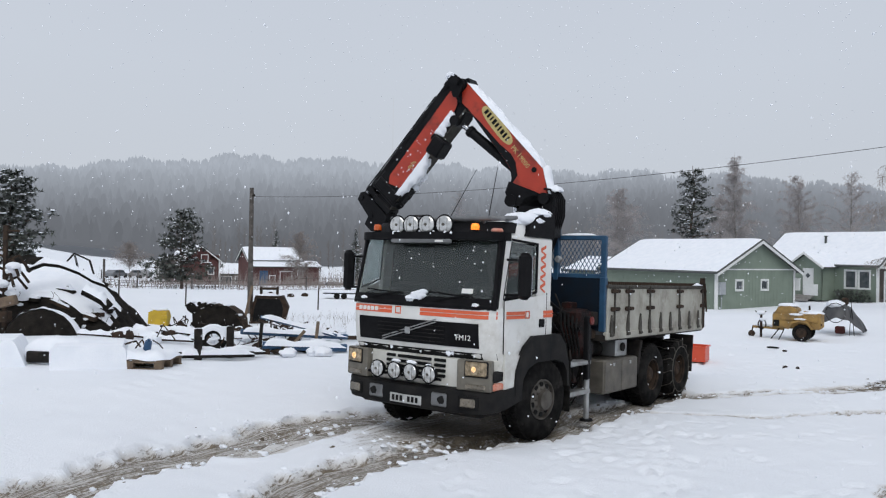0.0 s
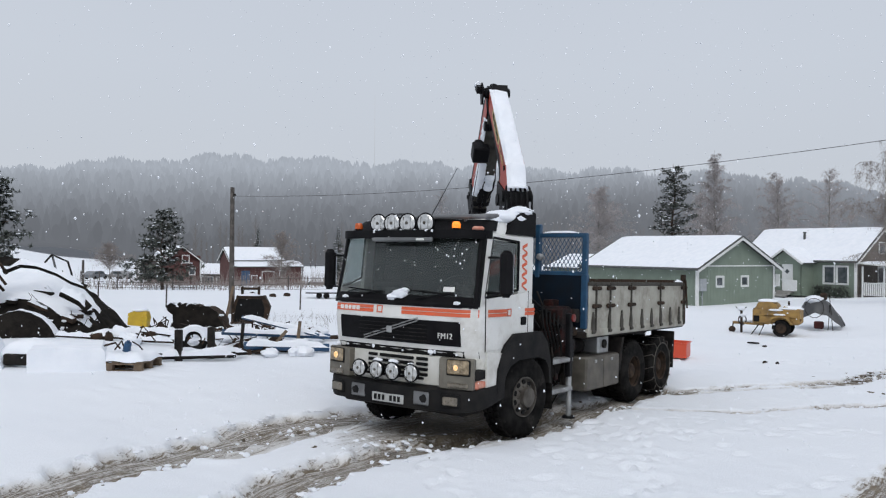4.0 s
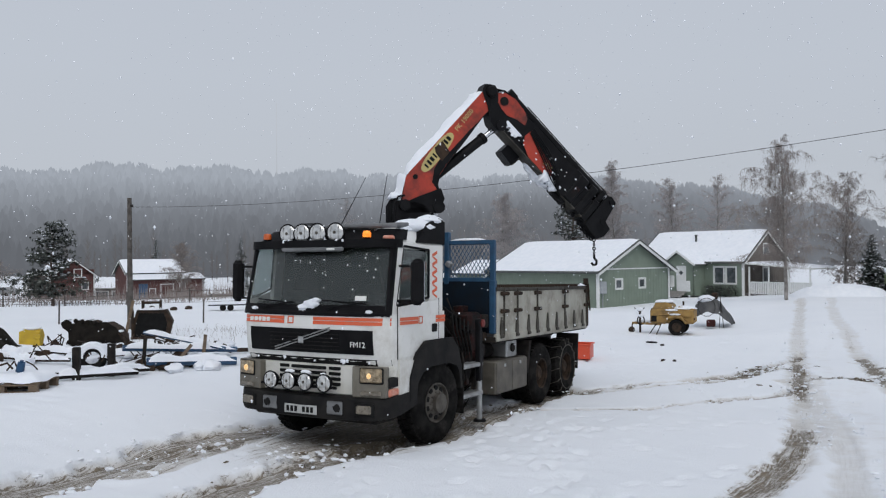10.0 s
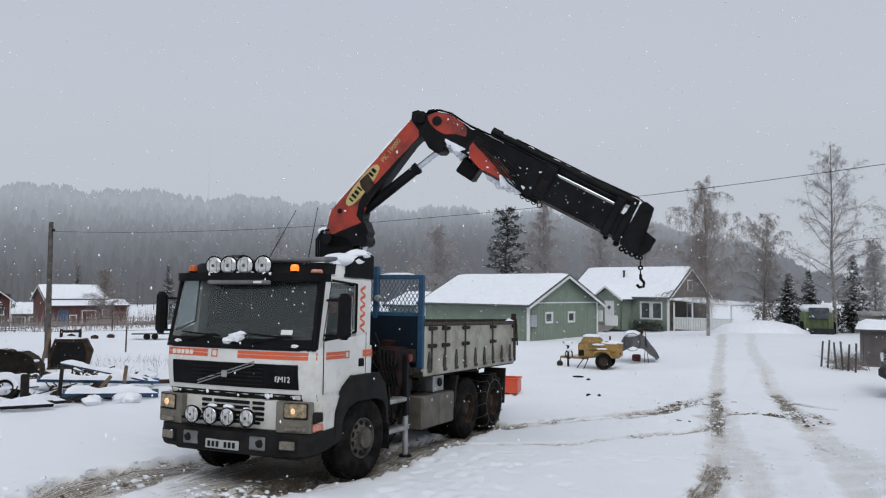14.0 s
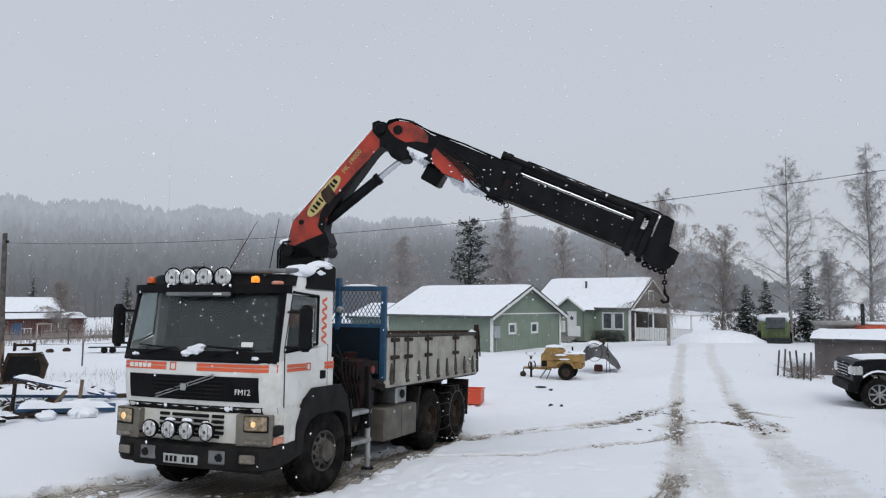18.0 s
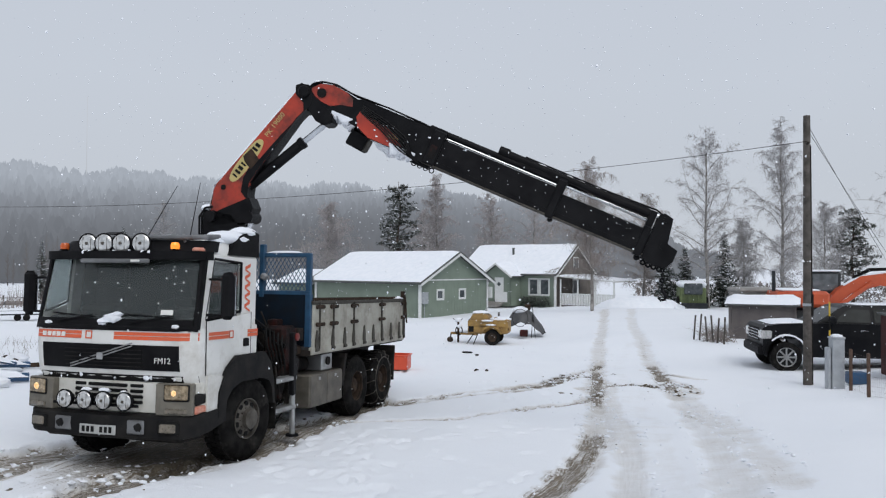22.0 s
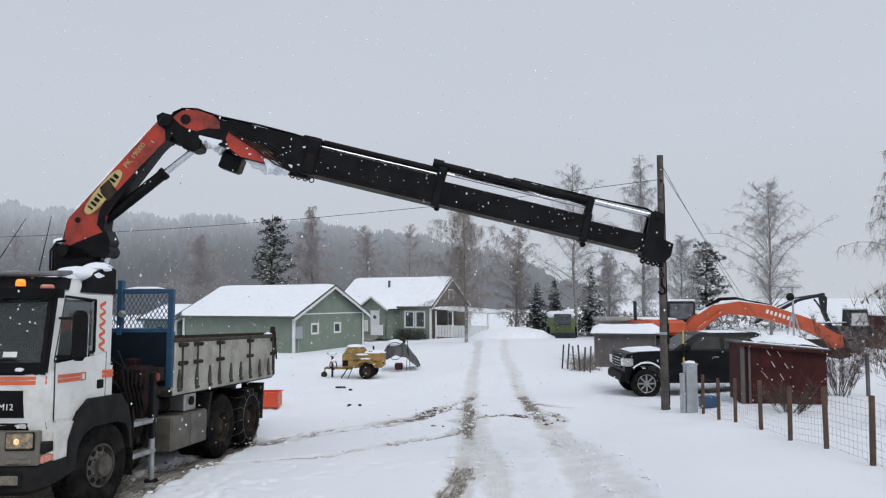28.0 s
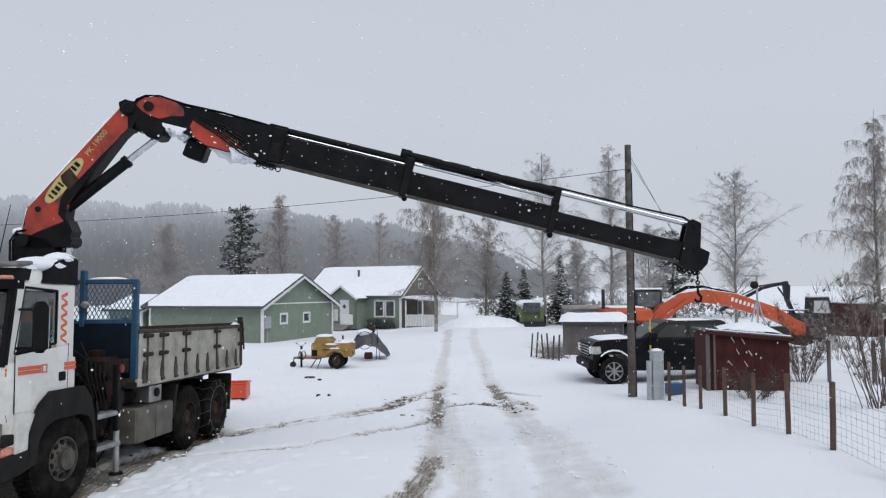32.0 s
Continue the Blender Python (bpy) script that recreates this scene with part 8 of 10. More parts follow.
# ---- two sets of axes for laying out the yard: metres across and ahead of the standing place ----
def west(across, ahead):
    return (6.47 - 0.598 * ahead + 0.80 * across, -9.35 + 0.80 * ahead + 0.598 * across)


def east(across, ahead):
    return (6.80 - 0.10 * ahead + 0.995 * across, -9.54 + 0.995 * ahead + 0.10 * across)


WROT, EROT = 36.8, 5.7


def ground_pose(xy, rz=0.0, lift=0.0, rx=0.0, ry=0.0):
    return pose(xy[0], xy[1], gz(*xy) + lift, rx, ry, rz)


# ---- poles and wires ----
def build_poles():
    px, py, top = -19.8, 12.4, 5.0
    p = thing("utility_pole", "grey weathered wooden power pole", "pole", pose(px, py, gz(px, py) - 0.2), "power poles")
    part("pole_shaft", M().cyl((0, 0, 0), (0, 0, top - gz(px, py) + 0.2), 0.115, 0.085, 12), POLEWOOD, p)
    part("wire_bracket", M().box((0.12, 0, top - gz(px, py) - 0.12), (0.16, 0.06, 0.1), 0.01), CHASSIS, p)
    qx, qy, qtop = 9.63, 10.05, 6.02
    q = thing("utility_pole", "grey weathered wooden power pole beside the driveway", "pole", pose(qx, qy, gz(qx, qy) - 0.25), "power poles")
    h = qtop - gz(qx, qy) + 0.25
    part("pole_shaft", M().cyl((0, 0, 0), (0, 0, h), 0.105, 0.075, 14), POLEWOOD, q)
    part("pole_cable", M().cyl((0.09, -0.05, 0.2), (0.07, -0.04, h - 0.7), 0.016, n=6).box((0.09, -0.06, 2.05), (0.05, 0.05, 0.5), 0.01), CHASSIS, q)
    part("steel_band", M().lathe([(0.103, -0.03), (0.105, 0), (0.103, 0.03)], (0, 0, 2.05), (0, 0, 1), 14), GALV, q)
    part("insulator", M().cyl((0, -0.07, h - 0.65), (0, -0.2, h - 0.65), 0.03, n=8), CHASSIS, q)
    wire = M()
    a, b = Vector((px, py, 4.64)), Vector((qx, qy - 0.1, 5.42))
    wire.tube([a.lerp(b, k / 24) + Vector((0, 0, -0.55 * 4 * (k / 24) * (1 - k / 24))) for k in range(25)], 0.0065, 5)
    solo("power_cable", wire, CHASSIS, "black overhead power cable between two poles", "cable")
    for k, (ex, ey, ez) in enumerate(((16.9, 28.6, 0.5), (17.5, 28.6, 0.1))):
        s = M()
        c = Vector((qx + 0.05, qy, 5.75 - 0.12 * k))
        e = Vector((ex, ey, ez))
        s.tube([c.lerp(e, i / 12) + Vector((0, 0, -0.12 * 4 * (i / 12) * (1 - i / 12))) for i in range(13)], 0.006, 5)
        solo("power_cable", s, CHASSIS, "thin overhead wire leading away", "cable")
    tx, ty = west(-17.5, 41)
    solo("field_pole", M().cyl((0, 0, 0), (0, 0, 1.75), 0.07, 0.06, 8), POLEWOOD, "short leaning wooden post in the field", "post", pose(tx, ty, gz(tx, ty) - .1, 2, 3, 0))


build_poles()


# ---- field fences on the left ----
def build_field_fence():
    fe = thing("field_fence", "low wire and rail fence across the snowy field", "fence")
    pts = [west(-20 + 2.9 * k, 34.5 + 0.15 * k) for k in range(9)]
    for x, y in pts:
        part("post", M().cyl((x, y, gz(x, y) - 0.2), (x + 0.03, y, gz(x, y) + 1.0), 0.032, n=6), POLEWOOD, fe)
    for (x0, y0), (x1, y1) in zip(pts, pts[1:]):
        part("wire", M().cyl((x0, y0, gz(x0, y0) + 0.9), (x1, y1, gz(x1, y1) + 0.9), 0.008, n=4), CHASSIS, fe)
    f2 = thing("field_fence", "grey rail fence in front of the farm", "fence")
    pts = [west(-28 + 4.5 * k, 62 - 0.9 * k) for k in range(9)]
    for x, y in pts:
        part("post", M().box((x, y, gz(x, y) + 0.45), (0.08, 0.08, 1.2), 0.01), POLEWOOD, f2)
    for (x0, y0), (x1, y1) in zip(pts, pts[1:]):
        for z in (0.45, 0.85):
            part("rail", M().cyl((x0, y0, gz(x0, y0) + z), (x1, y1, gz(x1, y1) + z), 0.018, n=5), POLEWOOD, f2)
    f3 = thing("field_fence", "distant fence posts on the snowy slope", "fence")
    for k in range(26):
        x, y = west(-78 + 3.0 * k, 128 - 0.3 * k)
        part("post", M().cyl((x, y, gz(x, y) - 0.2), (x, y, gz(x, y) + 1.5), 0.09, n=5), POLEWOOD, f3)
    rnd = random.Random(4)
    reeds = M()
    for k in range(2400):
        x, y = west(rnd.uniform(-30, -8), rnd.uniform(66, 92))
        z = gz(x, y)
        twig(reeds, (x, y, z), (x + rnd.gauss(0, .2), y + rnd.gauss(0, .2), z + 0.5 + 1.6 * rnd.random() ** 2), 0.017)
    solo("reed_thicket", reeds, TWIG, "brown leafless reeds and saplings in the snow", "reeds", kind="stuff", smooth=0)
    grass = M()
    for k in range(260):
        x, y = west(rnd.uniform(-5.5, -2.5), rnd.uniform(19, 27))
        twig(grass, (x, y, gz(x, y)), (x + rnd.gauss(0, .08), y + rnd.gauss(0, .08), gz(x, y) + rnd.uniform(0.08, 0.3)), 0.004)
    solo("dry_grass", grass, TWIG, "dry grass stalks sticking out of the snow", "grass", kind="stuff", smooth=0)


build_field_fence()


def parked_car(xy, rz, paint, label):
    c = thing("parked_car", label, "car", ground_pose(xy, rz), "parked cars at the farm")
    b = M()
    b.prism([(-2.1, 0.35), (2.1, 0.35), (2.15, 0.7), (1.2, 0.9), (0.7, 1.4), (-1.2, 1.42), (-1.9, 0.95), (-2.15, 0.85)], -0.85, 0.85, "y")
    part("body", b, paint, c)
    part("window_band", M().prism([(-1.55, 0.98), (1.0, 0.95), (0.62, 1.34), (-1.15, 1.36)], -0.86, 0.86, "y"), PANE, c)
    part("roof_snow", M().ball((-0.25, 0, 1.42), (0.95, 0.8, 0.12), 12, 6, 0.1, 1).ball((1.5, 0, 0.86), (0.6, 0.8, 0.08), 10, 6, 0.1, 2), SNOW, c)
    for x in (-1.3, 1.3):
        for y in (-0.78, 0.78):
            part("wheel", M().lathe([(0.0, -0.1), (0.31, -0.1), (0.31, 0.1), (0.0, 0.1)], (x, y, 0.31), (0, 1, 0), 16), RUBBER, c)
    return c


parked_car((-117.6, 64.8), 112, CARGREY, "dark grey estate car parked in the snow")
parked_car((-115.6, 67.8), 188, ALU, "silver car parked in the snow beside another")
parked_car((-63.5, 62.6), 20, DIGDARK, "dark car half buried in snow near the barn")


# ---- scrap yard on the left ----
SCRAPDARK = pbr("black_scrap_and_earth", (0.010, 0.009, 0.008), (0.022, 0.019, 0.016), 5.0, 0.9, 0, 0.9, 28, spec=0.1, grime=(0.55, 0.57, 0.60), grime_at=(0.66, 0.74))


def snow_log(name, p0, p1, r, paint, label, category, snow=True):
    o = thing(name, label, category)
    part("shaft", M().cyl(p0, p1, r, n=10), paint, o)
    if snow:
        p0, p1 = Vector(p0), Vector(p1)
        side = (p1 - p0).cross(Vector((0, 0, 1))).normalized()
        m = M()
        m.sheet(lambda u, v: p0.lerp(p1, u) + side * (r * 1.1 + 0.012) * (2 * v - 1) + Vector((0, 0, r * 0.1 + (r * 0.9 + 0.055) * (1 - (2 * v - 1) ** 4) * min(1, 10 * u, 10 * (1 - u)) * (1 + 0.25 * math.sin(12 * u) + 0.1 * math.sin(31 * u)))), 16, 6)
        part("snow_strip", m, SNOW, o)
    return o


def snow_bough(name, pts, r, paint, label, category):
    """A bent beam of scrap along several points, with snow lying along its back."""
    o = thing(name, label, category)
    pts = [Vector(p) for p in pts]
    part("shaft", M().tube(pts, r, 8), paint, o)

    def along(u):
        k = min(len(pts) - 2, int(u * (len(pts) - 1)))
        return pts[k].lerp(pts[k + 1], u * (len(pts) - 1) - k)
    side = (pts[-1] - pts[0]).cross(Vector((0, 0, 1))).normalized()
    part("snow_strip", M().sheet(lambda u, v: along(u * 0.97) + side * (r * 1.2 + 0.02) * (2 * v - 1) + Vector((0, 0, r * 0.35 + (r * 0.8 + 0.06 + 0.03 * math.sin(23 * u + 40 * r)) * (1 - (2 * v - 1) ** 4) * min(1, 8 * u, 8 * (1 - u)))), 30, 7), SNOW, o)
    return o


def build_scrap_yard():
    # big heap of scrap under snow
    hx, hy = west(-9.85, 19.5)
    hz = gz(hx, hy)
    heap = thing("scrap_heap", "heap of black scrap and earth under thick snow", "scrap heap", pose(hx, hy, hz - 0.1, 0, 0, WROT))
    xs = (-3.2, -1.2, 0.28, 0.78, 1.31, 1.69, 2.1, 2.4)
    brow, crown = (0.9, 1.0, 0.94, 0.85, 0.62, 0.5, 0.12, 0.0), (1.3, 1.5, 1.46, 1.34, 0.95, 0.66, 0.2, 0.0)

    def pile(x, y):
        t, r = float(np.interp(x, xs, brow)), float(np.interp(x, xs, crown))
        if y < -0.6:
            return t * max(0.0, (y + 1.0) / 0.4) ** 0.8
        k = min(1.0, (y + 0.6) / 1.3)
        z = t + (r - t) * k
        if y > 0.7:
            z += 0.42 * math.exp(-((x + 0.9) / 1.1) ** 2) * min(1.0, (y - 0.7) / 0.25) - 0.5 * max(0.0, y - 1.2)
        return max(0.0, z)

    body = M()
    body.sheet(lambda u, v: (-3.2 + 5.6 * u, -1.05 + 3.2 * v, pile(-3.2 + 5.6 * u, -1.05 + 3.2 * v) + 0.06 * math.sin(31 * u + 7 * v) * math.sin(41 * v) + 0.03 * math.sin(83 * u) * math.sin(90 * v + 3 * u)), 80, 46)
    part("dark_core", body, SCRAPDARK, heap, "dark scrap showing below the snow")
    cap = M()
    cap.sheet(lambda u, v: (-3.0 + (4.95 - 0.25 * v) * u, -0.62 + 1.4 * v + 0.07 * math.sin(19 * u) * (1 - v), pile(-3.0 + (4.95 - 0.25 * v) * u, -0.60 + 1.36 * v + 0.07 * math.sin(19 * u) * (1 - v)) + 0.12 * min(1, 9 * v + 0.25, 10 * u, 10 * (1 - u)) + 0.015 * math.sin(14 * u + 3 * v)), 60, 18)
    part("snow_quilt", cap, SNOW, heap, "thick snow on the heap")
    # junk that breaks through the quilt: bent plates, bars and clods, each with its own snow
    rj = random.Random(91)
    for k in range(9):
        lx, ly = rj.uniform(0.0, 2.0), rj.uniform(-0.8, 0.0)
        z = pile(lx, ly) + rj.uniform(0.0, 0.10)
        ln, wd = rj.uniform(0.18, 0.5), rj.uniform(0.06, 0.2)
        turn = Matrix.Rotation(rj.uniform(-0.5, 0.5), 3, "Z") @ Matrix.Rotation(rj.uniform(-0.1, 0.55) if lx > 0.4 else rj.uniform(-0.3, 0.3), 3, "Y")
        junk = part("scrap_piece", M().box((lx, ly, z), (ln, wd, rj.uniform(0.05, 0.12)), 0.012, turn), RUSTDARK if k % 3 else SCRAPDARK, heap)
        e = turn @ Vector((ln / 2, 0, 0))
        p0, p1 = Vector((lx, ly, z + 0.05)) - e * 0.95, Vector((lx, ly, z + 0.05)) + e * 0.95
        part("piece_snow", M().sheet(lambda u, v: p0.lerp(p1, u) + Vector((0, (wd * 0.6) * (2 * v - 1), 0.045 * (1 - (2 * v - 1) ** 4) * min(1, 8 * u, 8 * (1 - u)) * (1 + 0.4 * math.sin(9 * u + k)))), 10, 5), SNOW, junk)
    for k in range(11):
        lx = rj.uniform(-1.0, 2.1)
        stalk = float(np.interp(lx, xs, brow))
        part("stalk", M().tube([(lx, -0.72, stalk + 0.02), (lx + rj.uniform(-.06, .06), -0.74, stalk + rj.uniform(.08, .16)), (lx + rj.uniform(-.12, .12), -0.76, stalk + rj.uniform(.12, .24))], 0.006, 4), RUSTDARK, heap)
    for k in range(14):
        r2 = random.Random(60 + k)
        lx = r2.uniform(-0.2, 1.6)
        part("face_snow", M().ball((lx, -0.88 + 0.03 * r2.random(), float(np.interp(lx, xs, brow)) * r2.uniform(0.25, 0.85)), (r2.uniform(.04, .13), 0.05, r2.uniform(.015, .04)), 8, 5, 0.5, k), SNOW, heap)
    # half-buried round black hood in front of the heap
    cx, cy = west(-8.85, 17.6)
    hood = thing("black_drum", "large black half-round drum rimmed with snow", "drum", ground_pose((cx, cy), WROT, -0.27))
    prof = [(0.86 * math.cos(math.pi * k / 20), 0.86 * math.sin(math.pi * k / 20)) for k in range(21)]
    part("drum_shell", M().prism(prof, -0.1, 0.14, "y"), SCRAPDARK, hood)
    rim = M()
    rim.sheet(lambda u, v: (math.cos(math.pi * u) * (0.86 + 0.03 * math.sin(math.pi * v) * math.sin(math.pi * u)), -0.10 + 0.26 * v, math.sin(math.pi * u) * (0.862 + (0.028 + 0.016 * math.sin(29 * u) + 0.012 * math.sin(67 * u)) * math.sin(math.pi * min(1, v * 1.3 + .15)))), 60, 6)
    part("snow_rim", rim, SNOW, hood)
    for pts, r, paint, lab in (
            (((-9.9, 18.9, 1.86), (-9.5, 18.9, 2.02), (-9.1, 18.9, 1.98), (-8.7, 19.0, 1.82), (-8.35, 19.0, 1.62), (-8.05, 19.1, 1.50)), .06, SCRAPDARK, "bent black boom sloping off the heap under snow"),
            (((-8.45, 18.7, 1.40), (-8.2, 18.7, 1.28), (-7.98, 18.7, 1.16), (-7.85, 18.7, 1.02)), .12, SCRAPDARK, "thick black arm with a broken end under snow"),
            (((-7.2, 18.2, 0.52), (-6.6, 18.3, 0.50), (-5.9, 18.5, 0.44)), .06, RUSTDARK, "rusty beam lying in the snow"),
            (((-7.5, 17.6, .50), (-6.7, 18.2, .50), (-5.9, 18.8, .45)), .05, RUSTDARK, "steel bar lying in the snow")):
        snow_bough("scrap_beam", [(*west(p[0], p[1]), p[2]) for p in pts], r, paint, lab, "beam")
    rnd = random.Random(31)
    for k in range(8):
        a0, d0 = rnd.uniform(-8.0, -5.9), rnd.uniform(17.2, 18.4)
        p, q = west(a0, d0), west(a0 + rnd.uniform(0.5, 1.1), d0 + rnd.uniform(-.3, .3))
        snow_log("scrap_bar", (*p, gz(*p) + rnd.uniform(.06, .22)), (*q, gz(*q) + rnd.uniform(.05, .16)), rnd.uniform(.03, .06), RUSTDARK, "rusty steel bar lying in the snow", "scrap iron")
    x, y = west(-9.95, 17.6)
    solo("timber_baulk", M().box((0, 0, 0), (1.0, 0.22, 0.22), 0.02, Matrix.Rotation(radians(-14), 3, "Y")), OLDWOOD, "grey squared timber leaning on the heap", "timber", pose(x, y, 1.12, 0, 0, WROT))
    solo("timber_baulk", M().box((0, 0, 0), (0.9, 0.25, 0.25), 0.02), RUSTDARK, "dark squared baulk below another", "timber", pose(x - .1, y - .05, 0.86, 0, 0, WROT))
    # upright frame and spindly ironwork
    x, y = west(-10.15, 18.4)
    fr = thing("iron_frame", "upright rusty iron frame with snow blobs", "scrap iron", pose(x, y, hz, 0, 0, WROT))
    part("upright", M().box((0, 0, 1.3), (0.09, 0.09, 2.5), 0.01).box((0.14, 0, 2.42), (0.36, 0.06, 0.05), 0.01), RUSTDARK, fr)
    arms = M()
    rnd = random.Random(9)
    for k in range(9):
        a = rnd.uniform(0, 6.28)
        arms.tube([(0, 0, 1.0 + 0.1 * k), (0.3 * math.cos(a), 0.2 * math.sin(a), 1.15 + 0.1 * k), (0.55 * math.cos(a), 0.4 * math.sin(a), 0.9 + 0.08 * k)], 0.035, 6)
    part("bent_arm", arms, RUSTDARK, fr)
    bl = M()
    for k in range(9):
        bl.ball((rnd.uniform(-.6, .5), rnd.uniform(-.3, .3), rnd.uniform(0.9, 1.7)), (0.16, 0.14, 0.09), 9, 6, 0.3, k)
    part("snow_blob", bl, SNOW, fr)
    x, y = west(-9.0, 19.6)
    cage = thing("bar_cage", "small black lattice cage on the heap", "scrap iron", pose(x, y, 1.85, 0, 0, WROT + 20))
    cm = M()
    for s in (-0.15, 0.15):
        pts = [(-0.35, s, 0.1), (-0.1, s, 0.42), (0.25, s, 0.25), (0.35, s, -0.1)]
        for p, q in zip(pts, pts[1:]):
            cm.cyl(p, q, 0.014, n=5)
        cm.cyl((-0.1, s, 0.42), (0.0, s, 0.0), 0.012, n=5)
    for p in ((-0.1, 0.42), (0.25, 0.25), (-0.35, 0.1)):
        cm.cyl((p[0], -0.15, p[1]), (p[0], 0.15, p[1]), 0.014, n=5)
    part("cage_bar", cm, CHASSIS, cage)
    # snowed-over slabs
    for a, d, w, h, lean, lab in ((-6.10, 13.75, 1.24, 0.40, 0.06, "low concrete slab under a smooth snow block"), (-7.72, 13.6, 1.12, 0.46, 0.3, "sloping concrete slab wholly covered in snow")):
        x, y = west(a, d)
        sl = thing("concrete_slab", lab, "slab", ground_pose((x, y), WROT + 20, -0.06))
        part("slab_core", M().box((0, 0.62, h / 2), (w - 0.5, 0.6, h - 0.2), 0.03), CONCRETE, sl)
        sn = M().prism([(-w / 2, 0), (w / 2, 0), (w / 2 - lean * 0.6, h), (w / 2 - lean * 0.6 - 0.05, h + 0.06), (-w / 2 + 0.04, h + 0.07), (-w / 2, h)], -0.08, 1.05, "y")
        part("snow_block", sn, SNOW, sl)
    x, y = west(-6.98, 14.0)
    solo("dark_plank", M().box((0, 0, 0.14), (0.66, 0.10, 0.2), 0.02), CHASSIS, "dark plank between the slabs", "plank", ground_pose((x, y), WROT))
    solo("snow_bank", M().ball((0, 0.35, 0.18), (0.55, 0.4, 0.30), 16, 8, 0.08, 3), SNOW, "rounded bank of snow", "snow", ground_pose((x, y), WROT), kind="stuff")
    # pallet with odds and ends
    x, y = west(-5.42, 14.3)
    pa = thing("pallet", "wooden pallet under snow with small scrap on top", "pallet", ground_pose((x, y), WROT - 6, -0.03))
    for yy in (-0.36, 0.0, 0.36):
        for xx in (-0.52, 0.0, 0.52):
            part("block", M().box((xx, yy, 0.10), (0.14, 0.10, 0.09), 0.005), OLDWOOD, pa)
        part("bottom_board", M().box((0, yy, 0.04), (1.2, 0.10, 0.025), 0.004), OLDWOOD, pa)
        part("stringer", M().box((0, yy, 0.16), (1.2, 0.10, 0.025), 0.004), OLDWOOD, pa)
    for k in range(6):
        part("deck_board", M().box((-0.54 + 0.216 * k, 0, 0.187), (0.12, 0.80, 0.024), 0.004), OLDWOOD, pa)
    sn = M()
    sn.sheet(lambda u, v: (-0.62 + 1.24 * u, -0.42 + 0.84 * v, 0.20 + 0.13 * min(1, 6 * u, 6 * (1 - u)) ** 0.5 * min(1, 5 * v, 5 * (1 - v)) ** 0.5 + 0.015 * math.sin(14 * u + 9 * v)), 20, 14)
    part("pallet_snow", sn, SNOW, pa)
    solo("blue_canister", M().cyl((0, 0, 0), (0.02, 0, 0.16), 0.07, 0.06, 12).cyl((0.02, 0, 0.16), (0.02, 0, 0.2), 0.03, n=8), PIPEBLUE, "small pale blue canister on the pallet", "canister", pose(x + .12, y + .05, gz(x, y) + 0.31, 0, 12, 0))
    tools = M()
    tools.tube([(-0.4, -0.1, 0.36), (-0.3, 0.0, 0.42), (-0.1, 0.02, 0.48), (0.0, 0.0, 0.38)], 0.018, 6).tube([(-0.15, 0.1, 0.34), (-0.02, 0.1, 0.5), (0.1, 0.0, 0.35)], 0.015, 6).tube([(0.2, 0.05, 0.5), (0.35, 0.0, 0.44), (0.42, 0.0, 0.36)], 0.012, 6)
    solo("bent_rod", tools, RUSTDARK, "bent rusty rods on the pallet", "scrap iron", ground_pose((x, y), WROT - 6, -0.03))
    # yellow attachment
    x, y = west(-6.9, 19.4)
    ye = thing("yellow_attachment", "small yellow machine part with a bent plate", "machine part", ground_pose((x, y), WROT))
    part("plate", M().prism([(-0.26, 0.22), (0.20, 0.18), (0.24, 0.40), (0.20, 0.54), (-0.1, 0.56), (-0.25, 0.50)], -0.08, 0.12, "y"), PLAINYEL, ye)
    part("foot", M().box((0.19, -0.16, 0.12), (0.10, 0.10, 0.80), 0.01).box((0.19, -0.22, 0.40), (0.15, 0.06, 0.09), 0.01), PLAINYEL, ye)
    part("snow_cap", M().ball((0, 0.02, 0.57), (0.22, 0.14, 0.05), 10, 6, 0.2, 1), SNOW, ye)
    # digger buckets
    x, y = west(-5.75, 20.0)
    b1 = thing("digger_bucket", "rusty digger bucket lying on its side with snow on its ears", "bucket", ground_pose((x, y), WROT, -0.16), "digger buckets")
    out = [(-0.82, 0.10), (-0.62, 0.20), (-0.52, 0.38), (-0.53, 0.58), (-0.66, 0.68), (-0.70, 0.80), (-0.58, 0.88), (-0.47, 0.82), (-0.42, 0.72), (-0.36, 0.80), (-0.28, 0.86), (-0.19, 0.77), (-0.09, 0.86), (0.02, 0.83), (0.08, 0.75), (0.20, 0.80), (0.34, 0.80), (0.56, 0.66), (0.70, 0.46), (0.72, 0.16), (0.6, 0.0), (-0.5, 0.0)]
    part("bucket_side", M().prism(out, -0.04, 0.0, "y"), SCRAPDARK, b1)
    part("bucket_shell", M().prism([(p[0] * 0.96, p[1] * 0.94) for p in out if p[0] > -0.5], 0.0, 0.75, "y"), RUSTDARK, b1)
    for k in range(4):
        part("tooth", M().ball((-0.36 + 0.15 * k, -0.03, 0.84 - 0.02 * k), (0.05, 0.07, 0.05), 8, 6, 0.3, k), SCRAPDARK, b1)
    for k, (sx, sz) in enumerate(((-0.58, 0.87), (-0.28, 0.86), (-0.05, 0.86), (0.30, 0.80), (0.62, 0.56))):
        part("bucket_snow", M().ball((sx, 0.12, sz), (0.08, 0.16, 0.03), 9, 6, 0.3, k), SNOW, b1)
    x, y = west(-4.95, 22.6)
